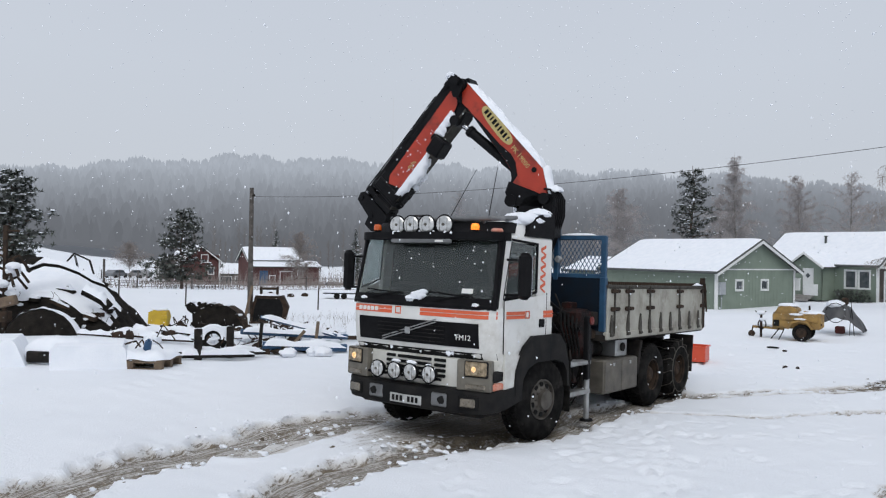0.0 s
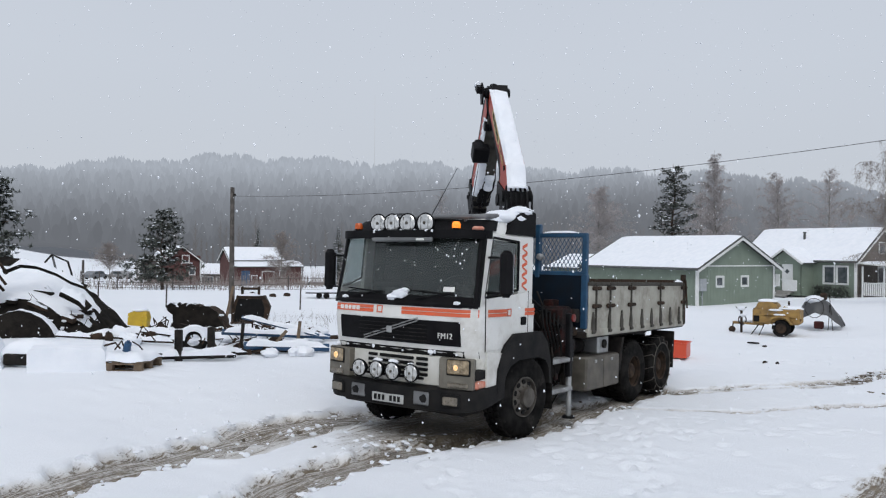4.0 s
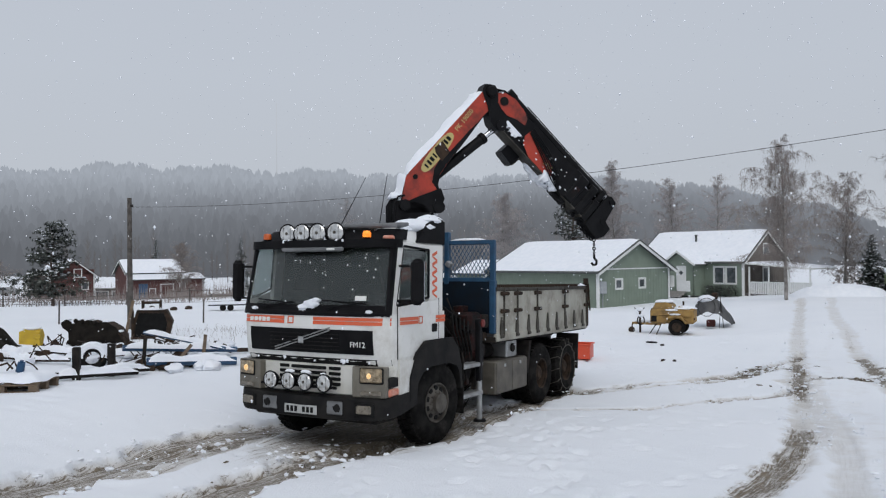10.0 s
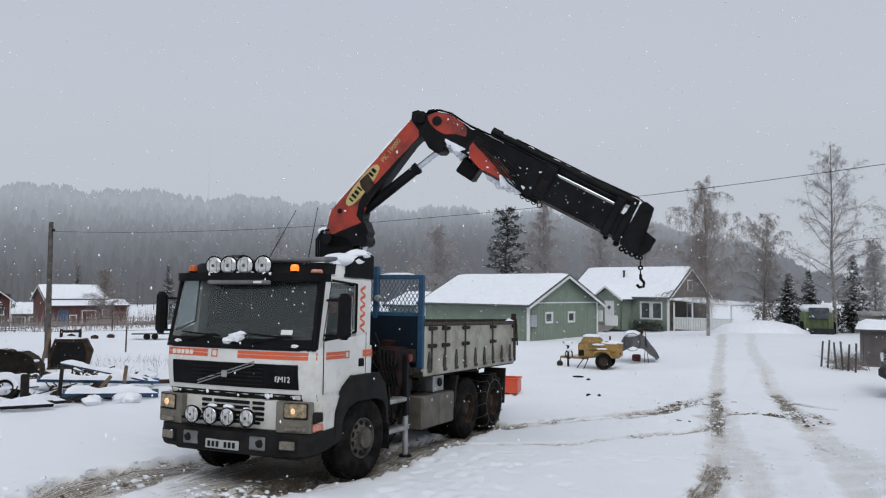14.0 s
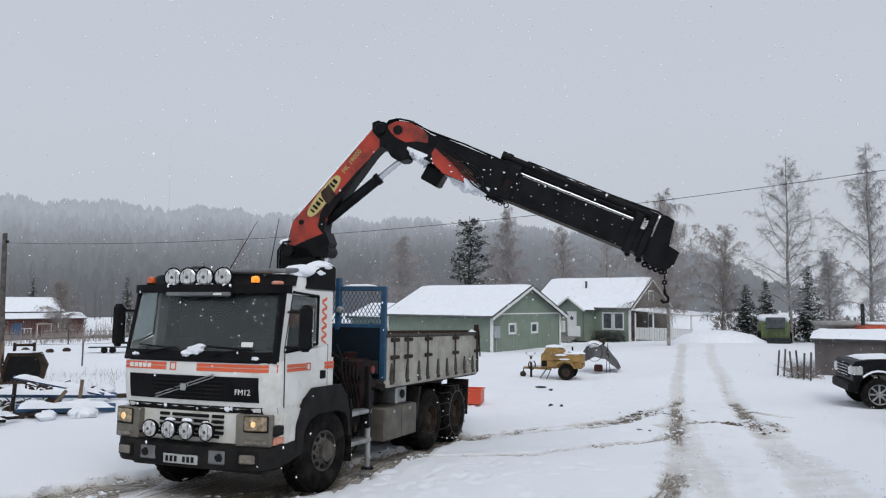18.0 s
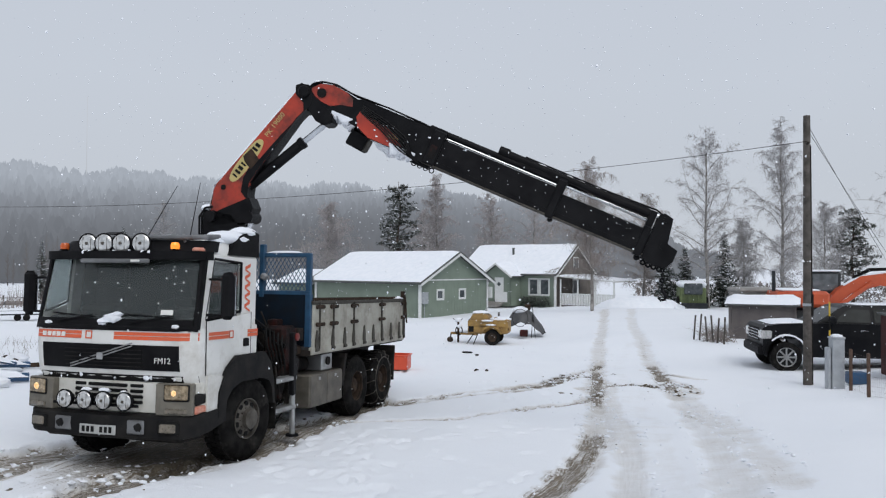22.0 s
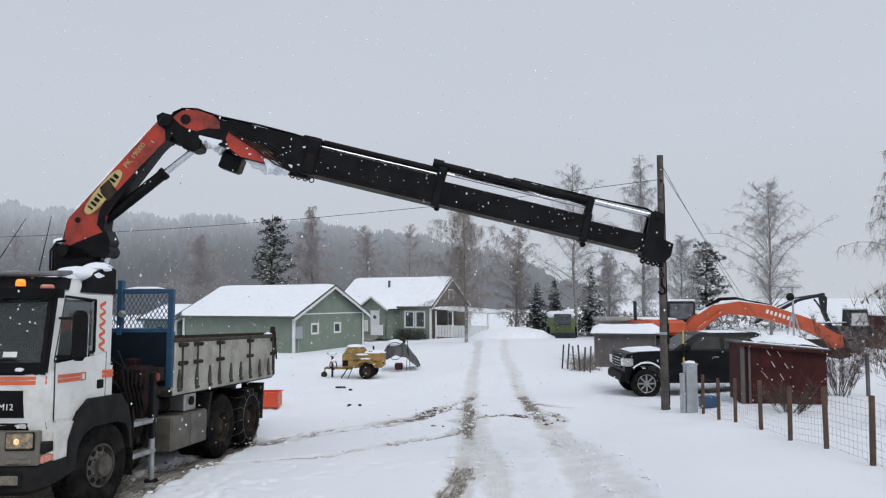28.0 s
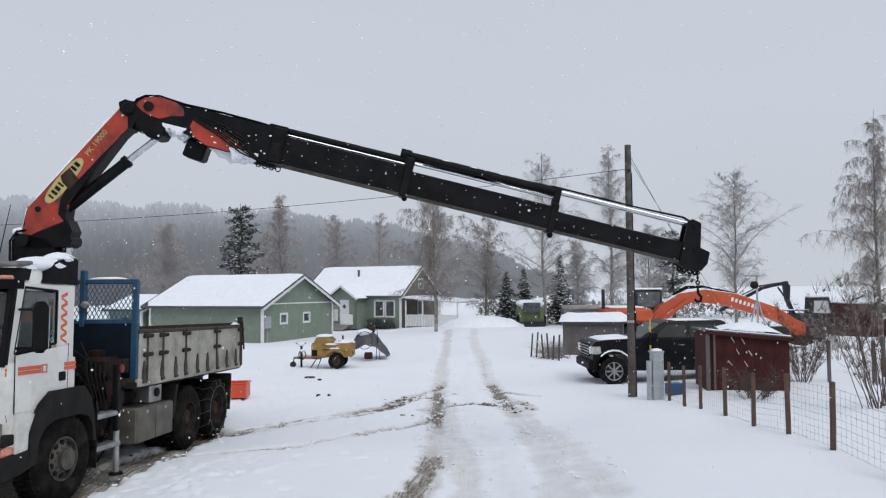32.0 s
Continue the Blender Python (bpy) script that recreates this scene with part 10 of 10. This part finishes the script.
def build_diggers():
    x, y = east(8.8, 33.5)
    d = thing("excavator", "orange excavator with a snow-dusted boom", "excavator", pose(x, y, gz(x, y) - 0.05, 0, 0, EROT))
    # the house lies to -x, the boom reaches over to +x
    part("undercarriage", M().box((-0.4, -1.0, 0.45), (3.6, 0.6, 0.85), 0.2).box((-0.4, 1.0, 0.45), (3.6, 0.6, 0.85), 0.2).cyl((-0.4, 0, 0.4), (-0.4, 0, 1.0), 0.7, n=18), DIGDARK, d)
    up = part("house", M().box((-0.75, 0, 1.32), (1.8, 2.4, 0.62), 0.12).prism([(-1.85, 1.05), (-1.35, 1.05), (-1.35, 1.6), (-1.75, 1.6)], -1.2, 1.2, "y"), DIGORANGE, d, "orange engine house")
    part("house_snow", M().box((-0.9, 0, 1.66), (1.4, 2.2, 0.07), 0.03), SNOW, up)
    part("exhaust", M().cyl((-1.75, -0.5, 1.6), (-1.75, -0.5, 2.4), 0.07, n=8), DIGDARK, d)
    cb = part("cab", M().box((0.35, 0.75, 1.75), (1.2, 1.0, 1.25), 0.08), DIGDARK, d, "dark glazed cab")
    part("cab_pane", M().box((0.35, 0.24, 1.95), (0.95, 0.02, 0.65), 0.02), PANE, cb)
    part("cab_roof_snow", M().box((0.35, 0.75, 2.41), (1.2, 1.0, 0.08), 0.03), SNOW, cb)
    bm_ = M()
    bm_.prism([(0.0, 0.9), (0.35, 0.85), (1.2, 1.55), (2.2, 1.85), (3.4, 1.72), (5.4, 1.12), (6.5, 0.6), (6.65, 0.95), (5.6, 1.60), (3.9, 2.18), (2.6, 2.36), (1.5, 2.20), (0.7, 1.7)], -0.25, 0.25, "y")
    bo = part("boom", bm_, DIGORANGE, d, "bent orange boom")
    for k in range(7):
        part("boom_mark", M().box((3.75 + 0.17 * k, -0.253, 1.94 - 0.055 * k), (0.10, 0.006, 0.16), 0, Matrix.Rotation(radians(18), 3, "Y")), PALEINK, bo)
    part("boom_snow", M().sheet(lambda u, v: (0.9 + 3.6 * u, -0.22 + 0.44 * v, float(np.interp(0.9 + 3.6 * u, (0.7, 1.5, 2.6, 3.9, 5.6), (1.7, 2.2, 2.36, 2.18, 1.6))) + 0.04 * math.sin(math.pi * v)), 20, 4), SNOW, bo)
    for k in range(3):
        part("boom_hose", M().tube([(1.3, -0.12 + 0.12 * k, 2.15), (1.9, -0.12 + 0.12 * k, 2.42 + 0.04 * k), (2.6, -0.1 + 0.1 * k, 2.46 + 0.03 * k), (3.2, -0.1 + 0.1 * k, 2.36), (3.9, -0.1 + 0.1 * k, 2.22)], 0.028, 6), RUBBER, bo)
    part("boom_cylinder", M().cyl((0.5, -0.32, 0.9), (1.9, -0.32, 1.95), 0.09, n=10), DIGORANGE, d)
    part("stick", M().prism([(6.2, 0.75), (6.5, 1.05), (6.8, 0.95), (6.9, 0.25), (6.6, 0.1), (6.35, 0.5)], -0.2, 0.2, "y"), DIGORANGE, d)
    part("bucket", M().prism([(6.3, 0.4), (6.9, 0.45), (7.0, 0.1), (6.6, -0.02), (6.2, 0.1)], -0.5, 0.5, "y"), RUSTDARK, d)
    # the dark one behind
    x, y = east(19.6, 43)
    e = thing("excavator", "dark excavator with a folded arm and snow on it", "excavator", pose(x, y, gz(x, y), 0, 0, EROT) @ Matrix.Scale(0.82, 4))
    part("undercarriage", M().box((0, -0.9, 0.4), (3.2, 0.5, 0.8), 0.2).box((0, 0.9, 0.4), (3.2, 0.5, 0.8), 0.2), DIGDARK, e)
    part("house", M().box((1.0, 0, 1.25), (2.4, 2.2, 0.9), 0.12), DIGDARK, e)
    cb = part("cab", M().prism([(0.6, 1.5), (2.0, 1.5), (1.8, 2.75), (0.7, 2.75)], -1.1, -0.1, "y"), DIGDARK, e)
    part("cab_pane", M().prism([(0.75, 1.75), (1.85, 1.75), (1.72, 2.55), (0.8, 2.55)], -1.115, -1.10, "y"), LAMPGLASS, cb)
    part("cab_snow", M().box((1.25, -0.6, 2.82), (1.2, 1.0, 0.14), 0.05), SNOW, cb)
    part("boom", M().prism([(-0.05, 1.4), (0.15, 1.35), (-0.35, 2.6), (-0.28, 3.55), (-0.55, 3.80), (-0.72, 3.6), (-0.58, 2.6)], -0.16, 0.16, "y"), DIGDARK, e, "dark upright boom")
    part("jib", M().prism([(-0.35, 3.78), (-0.5, 3.85), (-1.5, 3.62), (-2.3, 3.42), (-2.4, 3.22), (-1.6, 3.42), (-0.6, 3.62)], -0.14, 0.14, "y"), DIGDARK, e, "dark cranked jib")
    part("jib_ram", M().cyl((-0.62, -0.2, 2.7), (-1.15, -0.2, 3.45), 0.06, n=8).cyl((-0.9, 0.2, 3.72), (-2.2, 0.2, 3.52), 0.05, n=8), DIGDARK, e)
    part("arm", M().prism([(-2.2, 3.46), (-4.9, 2.06), (-5.0, 1.92), (-4.85, 1.88), (-2.2, 3.24)], -0.14, 0.14, "y"), DIGDARK, e, "dark arm reaching down")
    part("arm_ram", M().cyl((-2.2, 0.18, 3.52), (-3.5, 0.18, 2.88), 0.05, n=8), DIGDARK, e)
    part("arm_snow", M().tube([(-2.3, 0, 3.45), (-3.0, 0, 3.09), (-3.7, 0, 2.73)], 0.05, 6), SNOW, e)
    part("roof_rail", M().box((-0.6, -0.6, 1.9), (3.4, 0.06, 0.06), 0.01).box((-1.9, -0.6, 1.6), (0.06, 0.06, 0.6), 0.01).box((-0.6, -0.6, 1.6), (0.06, 0.06, 0.6), 0.01), DIGDARK, e)
    part("rail_snow", M().box((-0.6, -0.6, 1.96), (3.4, 0.3, 0.07), 0.02), SNOW, e)
    x, y = east(29.3, 53)
    k = thing("shipping_container", "rust-red shipping container with snow on top", "container", pose(x, y, gz(x, y) - 0.1, 0, 0, EROT - 4))
    part("box_shell", M().box((0, 0, 1.2), (3.4, 6.0, 2.3), 0.02), SHEDRED, k)
    rb = M()
    for i in range(9):
        rb.box((-1.5 + 0.375 * i, -3.02, 1.2), (0.12, 0.05, 2.2), 0.01)
    part("door_rib", rb, SHEDRED, k)
    part("top_snow", M().box((0, 0, 2.4), (3.4, 6.0, 0.14), 0.05), SNOW, k)
    part("label_plate", M().box((-0.7, -3.06, 1.6), (0.5, 0.02, 0.35), 0.005), PALEINK, k)


def build_sheds():
    # low red shed
    x0, y0 = east(6.35, 18.6)
    sh = thing("red_shed", "low red boarded shed with a snowy lean-to roof", "shed", pose(x0, y0, gz(x0, y0) - 0.08, 0, 0, EROT - 10))
    n = 17
    for k in range(n):
        w = 1.86 / n
        top = 1.44 - 0.16 * k / n
        part("board", M().box((w * (k + 0.5), (0.006 if k % 2 else 0.0), top / 2), (w - 0.002, 0.025, top), 0.002), SHEDRED, sh)
    part("side_wall", M().prism([(0.02, 0), (1.6, 0), (1.6, 1.40), (0.02, 1.43)], 0.0, 0.03, "x"), SHEDRED, sh)
    part("side_wall", M().prism([(0.02, 0), (1.6, 0), (1.6, 1.24), (0.02, 1.27)], 1.83, 1.86, "x"), SHEDRED, sh)
    part("back_wall", M().box((0.93, 1.6, 0.65), (1.86, 0.03, 1.3)), SHEDRED, sh)
    part("corner_post", M().box((0.05, -0.04, 0.72), (0.09, 0.05, 1.44), 0.005), GREYSHED, sh)
    part("inner_post", M().box((0.2, -0.03, 0.7), (0.05, 0.04, 1.40), 0.005), GREYSHED, sh)
    rf = M()
    q = [Vector((-0.06, -0.10, 1.46)), Vector((1.94, -0.10, 1.29)), Vector((1.94, 1.75, 1.26)), Vector((-0.06, 1.75, 1.43))]
    rf.add(q + [p + Vector((0, 0, 0.04)) for p in q], [(3, 2, 1, 0), (4, 5, 6, 7)] + [(i, (i + 1) % 4, 4 + (i + 1) % 4, 4 + i) for i in range(4)])
    part("roof", rf, ROOFDARK, sh, smooth=0)
    sm = M()
    sm.sheet(lambda u, v: (0.42 + 1.52 * u, 0.55 + 1.2 * v, 1.475 - 0.085 * (0.48 + 1.52 * u) - 0.016 * (0.65 + 1.2 * v) + 0.26 * math.sin(math.pi * min(1, 0.04 + 0.92 * u)) ** 0.7 * math.sin(math.pi * min(1, 0.05 + 0.9 * v)) ** 0.6 + 0.02 * math.sin(9 * u + 4 * v)), 20, 12)
    part("roof_snow", sm, SNOW, sh, "hump of snow on the back of the roof")
    part("eaves_snow", M().tube([(0.05 + 0.23 * k, -0.07, 1.50 - 0.0195 * k) for k in range(9)], 0.018, 6), SNOW, sh)
    part("fascia", M().prism([(-0.07, 1.40), (1.95, 1.225), (1.95, 1.30), (-0.07, 1.475)], -0.125, -0.10, "y"), SHEDRED, sh)
    for k, (x, z, tilt) in enumerate(((0.62, 1.25, 30), (0.85, 1.22, 30), (0.72, 0.98, 30), (1.0, 0.95, 30), (0.55, 0.72, 35), (0.9, 0.70, 30))):
        part("pale_streak", M().box((x, -0.022, z), (0.012, 0.006, 0.15), 0, Matrix.Rotation(radians(-tilt), 3, "Y")), PALEINK, sh, "pale slanting streak on the boards")
    part("yard_lamp", M().cyl((1.45, 1.2, 1.3), (1.45, 1.2, 2.75), 0.025, n=6).box((1.32, 1.2, 2.76), (0.36, 0.1, 0.05), 0.015).cyl((1.3, 1.2, 1.6), (1.42, 1.2, 2.1), 0.02, n=5).cyl((1.6, 1.2, 1.6), (1.48, 1.2, 2.1), 0.02, n=5), GALV, sh, "thin lamp post on the shed")
    part("lamp_ball", M().ball((1.38, 1.15, 2.52), (0.1, 0.1, 0.1), 10, 8), CHASSIS, sh)
    # grey shed further off
    x, y = east(5.0, 30.5)
    gs = thing("grey_shed", "grey-brown wooden shed with a thick snowy roof", "shed", pose(x, y, gz(x, y) - 0.25, 0, 0, EROT - 14))
    part("shed_wall", wall_mesh(M(), (0.05, 0, 0), (1, 0), 2.1, 1.5, 0.1), GREYSHED, gs, smooth=0)
    part("shed_wall", M().prism([(0, 0), (2.4, 0), (2.4, 1.45), (1.2, 1.62), (0, 1.5)], -0.06, 0.04, "x"), GREYSHED, gs, smooth=0)
    part("shed_wall", M().prism([(0, 0), (2.4, 0), (2.4, 1.45), (1.2, 1.62), (0, 1.5)], 2.1, 2.2, "x"), GREYSHED, gs, smooth=0)
    bt = part("shed_batten", battens(M(), (0.05, 0, 0), (1, 0), 2.1, 1.5, 0.14), GREYSHED, gs, smooth=0)
    tagged(bt, kind="stuff")
    for k, (ya, za, yb, zb) in enumerate(((-0.15, 1.46, 1.2, 1.66), (2.55, 1.43, 1.2, 1.66))):
        sm = M()
        q = [Vector((-0.2, ya, za)), Vector((2.35, ya, za)), Vector((2.35, yb, zb)), Vector((-0.2, yb, zb))]
        sm.add(q + [p + Vector((0, 0, 0.06)) for p in q], [(3, 2, 1, 0), (4, 5, 6, 7)] + [(i, (i + 1) % 4, 4 + (i + 1) % 4, 4 + i) for i in range(4)])
        r = part("roof", sm, ROOFDARK, gs, smooth=0)
        s2 = M()
        snow_slope(s2, q[0] + Vector((0, 0, .06)), q[1] + Vector((0, 0, .06)), q[2] + Vector((0, 0, .06)), q[3] + Vector((0, 0, .06)), 0.12, 10, 6)
        part("roof_snow", s2, SNOW, r)
    solo("low_store", M().box((0, 0, 0.8), (2.6, 2.6, 1.6), 0.05).box((0, 0, 1.68), (2.8, 2.8, 0.18), 0.07), CONCRETE, "pale low store building under snow", "shed", pose(*east(7.3, 35.5), gz(*east(7.3, 35.5)) - 0.1, 0, 0, EROT))
    # loose pickets
    pf = thing("picket_fence", "short run of leaning grey pickets in the snow", "fence")
    rnd = random.Random(2)
    for k in range(6):
        x, y = east(3.62 + 0.155 * k, 29.5 - 0.3 * k)
        part("picket", M().box((x, y, gz(x, y) + 0.42), (0.06, 0.04, 0.90 + 0.12 * (k % 2)), 0.006, Matrix.Rotation(rnd.uniform(-.08, .08), 3, "Y")), POLEWOOD, pf)
    # combine harvester far down the lane
    x, y = east(6.75, 56)
    h = thing("combine_harvester", "green combine harvester with snow on its roof", "harvester", pose(x, y, gz(x, y) - 0.1, 0, 0, EROT) @ Matrix.Scale(0.74, 4))
    part("body", M().box((0, 0, 1.25), (2.3, 3.0, 1.5), 0.1), HARVGREEN, h)
    part("cab", M().box((0.0, -1.3, 1.9), (1.6, 1.0, 1.0), 0.08), PANE, h)
    for k in range(5):
        part("chute_slat", M().box((-0.8 + 0.4 * k, -1.55, 1.1), (0.12, 0.1, 1.2), 0.02), HARVGREEN, h)
    part("header", M().box((0, -2.0, 0.4), (2.3, 0.6, 0.5), 0.08), DIGDARK, h)
    part("roof_snow", M().box((0, 0, 2.3), (2.4, 3.1, 0.65), 0.25), SNOW, h)
    for s in (-1.15, 1.15):
        part("wheel", M().lathe([(0, -0.2), (0.6, -0.2), (0.6, 0.2), (0, 0.2)], (s, -0.8, 0.6), (1, 0, 0), 16), RUBBER, h)
    # cable cabinet, marker stick, crate
    x, y = east(4.95, 17.8)
    cb = thing("cable_cabinet", "grey metal cable cabinet beside the pole", "cabinet", pose(x, y, gz(x, y) - 0.1, 0, 0, EROT + 6))
    part("cabinet_box", M().box((0.03, 0, 0.58), (0.25, 0.22, 1.14), 0.015), GALV, cb)
    part("cabinet_side", M().box((-0.14, 0.02, 0.5), (0.07, 0.18, 0.9), 0.01), GALV, cb)
    part("cabinet_lid", M().box((0.03, 0, 1.155), (0.28, 0.25, 0.04), 0.01), GALV, cb)
    part("cabinet_snow", M().ball((0.03, 0, 1.18), (0.13, 0.11, 0.05), 10, 6, 0.1, 1), SNOW, cb)
    x, y = east(4.90, 18.0)
    st = thing("marker_stick", "yellow and black marker stick by the cabinet", "marker", pose(x, y, gz(x, y)))
    for k in range(6):
        part("stick_band", M().cyl((0, 0, 0.3 * k), (0, 0, 0.3 * k + 0.3), 0.018, n=8), PLAINYEL if k % 2 else INK, st)
    x, y = east(5.6, 18.6)
    solo("blue_box", M().box((0, 0, 0.13), (0.36, 0.3, 0.26), 0.02), PIPEBLUE, "small blue plastic box in the snow", "box", ground_pose((x, y), 10))


def build_wire_fence():
    fe = thing("wire_fence", "garden fence of rusty posts and fine wire mesh", "fence")
    pts = [(10.10, 9.6), (10.18, 8.36), (10.30, 7.4), (10.38, 6.3), (10.46, 4.82), (10.56, 3.5), (10.62, 2.1), (10.7, 0.72), (10.78, -0.7), (10.86, -2.2)]
    for k, (x, y) in enumerate(pts):
        part("post", M().box((x, y, gz(x, y) + 0.36), (0.06, 0.06, 0.96), 0.01, Matrix.Rotation(0.05 * math.sin(k * 3), 3, "X")), POSTWOOD, fe)
    for (x0, y0), (x1, y1) in zip(pts, pts[1:]):
        w = M()
        z0, z1 = gz(x0, y0), gz(x1, y1)
        for k in range(9):
            h = 0.03 + 0.09 * k
            w.cyl((x0 + .04, y0, z0 + h), (x1 + .04, y1, z1 + h), 0.0016, n=3, cap=False)
        n = max(3, int(math.hypot(x1 - x0, y1 - y0) / 0.12))
        for k in range(n):
            t = k / n
            x, y, z = x0 + (x1 - x0) * t + .04, y0 + (y1 - y0) * t, z0 + (z1 - z0) * t
            w.cyl((x, y, z + 0.0), (x, y, z + 0.76), 0.0013, n=3, cap=False)
        part("wire_mesh", w, POLEWOOD, fe)
    f2 = thing("wire_fence", "far side of the garden fence with dark posts", "fence")
    pts = [east(10.2, 20.5), east(11.2, 20.2), east(12.2, 21.5), east(13.6, 22)]
    for x, y in pts:
        part("post", M().box((x, y, gz(x, y) + 0.5), (0.08, 0.08, 1.15), 0.01), GREYSHED, f2)


SHRUBTWIG = pbr("reddish_shrub_twigs", (0.105, 0.072, 0.062), (0.07, 0.05, 0.045), 1.0, 0.9, 0, 0.0, 20, spec=0.2)


def shrub(xy, h, spread, stems, seed, label, paint=None):
    rnd = random.Random(seed)
    s = thing("bare_shrub", label, "shrub", ground_pose(xy, 0, -0.03), "bare garden shrubs")
    m, tw = M(), M()
    for k in range(stems):
        a = rnd.uniform(0, 6.28)
        r0 = rnd.uniform(0, spread * 0.35)
        pts = limb(m, (r0 * math.cos(a), r0 * math.sin(a), 0), (math.cos(a) * spread / h * 0.8, math.sin(a) * spread / h * 0.8, 1), h * rnd.uniform(0.5, 1.05), 0.009, rnd, 6, 0.0, 4, 0.13)
        for p in pts[2:]:
            for _ in range(8):
                e = p + Vector((rnd.gauss(0, .7), rnd.gauss(0, .7), rnd.uniform(0.4, 1.6))) * rnd.uniform(0.10, 0.30)
                twig(tw, p, e, 0.0042)
    part("stem", m, paint or SHRUBTWIG, s, smooth=60)
    part("twig_spray", tw, paint or SHRUBTWIG, s, smooth=0)


build_pickup()
build_diggers()
build_sheds()
build_wire_fence()
shrub(east(9.5, 20.6), 1.7, 0.85, 24, 41, "dense bare brown shrub beside the red shed")
shrub(east(10.4, 22.5), 2.2, 1.0, 22, 42, "bare brown shrub behind the red shed")
shrub(east(7.6, 13.6), 2.2, 0.8, 15, 43, "tall bare reddish shrub inside the fence")
shrub(east(8.3, 14.6), 2.4, 0.9, 15, 44, "tall bare reddish shrub inside the fence")
shrub(east(6.9, 17.2), 0.75, 0.75, 16, 45, "small bare bush with dry leaves against the shed")
shrub(east(16.5, 33), 2.4, 1.6, 14, 46, "bare brown thicket beyond the fence", TWIG)
shrub(east(13.8, 27), 2.0, 1.4, 14, 47, "bare brown thicket beyond the shed", TWIG)
shrub(east(20.8, 38), 2.6, 1.4, 14, 48, "bare thicket beside the container", TWIG)
for i, (ac, ah) in enumerate(((4.6, 31.5), (4.3, 29.0))):
    x, y = east(ac, ah)
    solo("brush_heap", (lambda m, r: [twig(m, (r.gauss(0, .3), r.gauss(0, .3), 0), (r.gauss(0, .5), r.gauss(0, .5), r.uniform(.2, .6)), .008) for _ in range(120)] and m)(M(), random.Random(i)), TWIG, "heap of dark twigs by the grey shed", "brush", ground_pose((x, y)), kind="stuff", smooth=0)
veg = M()
rv = random.Random(77)
for k in range(900):
    x, y = east(rv.uniform(4.0, 30), rv.uniform(70, 78))
    needle_tuft(veg, (x, y, gz(x, y) + rv.uniform(0.1, 1.4)), 0.5, rv, 6)
solo("far_brush", veg, TWIG, "low brown brush along the far field edge", "brush", kind="stuff", smooth=0)


# ---- falling snow: drifts of flakes that sink together ----
def make_flakes(seed, count, r0, r1):
    rnd = random.Random(seed)
    m = M()
    for _ in range(count):
        x, y, z = rnd.uniform(-9, 13), rnd.uniform(-9.0, 14), rnd.uniform(-2, 46)
        if math.hypot(x - 6.6, y + 9.4) < (4.5 if r1 < 0.012 else 6.5):
            continue
        r = rnd.uniform(r0, r1)
        k = len(m.v)
        e = rnd.uniform(0.7, 1.6)
        m.v += [(x + r, y, z), (x, y + r, z), (x - r, y, z), (x, y - r, z), (x, y, z + r * e), (x, y, z - r * e)]
        m.f += [(k + i, k + (i + 1) % 4, k + 4) for i in range(4)] + [(k + (i + 1) % 4, k + i, k + 5) for i in range(4)]
    return solo("falling_snow", m, SNOW, "white snowflakes falling through the air", "snowfall", kind="stuff", smooth=0)


FLAKES = [make_flakes(1, 24000, 0.006, 0.0115), make_flakes(2, 6500, 0.008, 0.0135)]


def snowfall():
    for ob, vx, vy, vz, sway in ((FLAKES[0], 0.10, 0.05, -1.15, 0.10), (FLAKES[1], -0.06, 0.08, -1.35, 0.14)):
        walk(ob, [(t, pose(vx * (t - 16) + sway * math.sin(t * 1.3), vy * (t - 16) + sway * math.cos(t), vz * t)) for t in range(33)])


def motions():
    for key, rows in crane_rows().items():
        walk(CRANE[key], rows)
    snowfall()


motions()
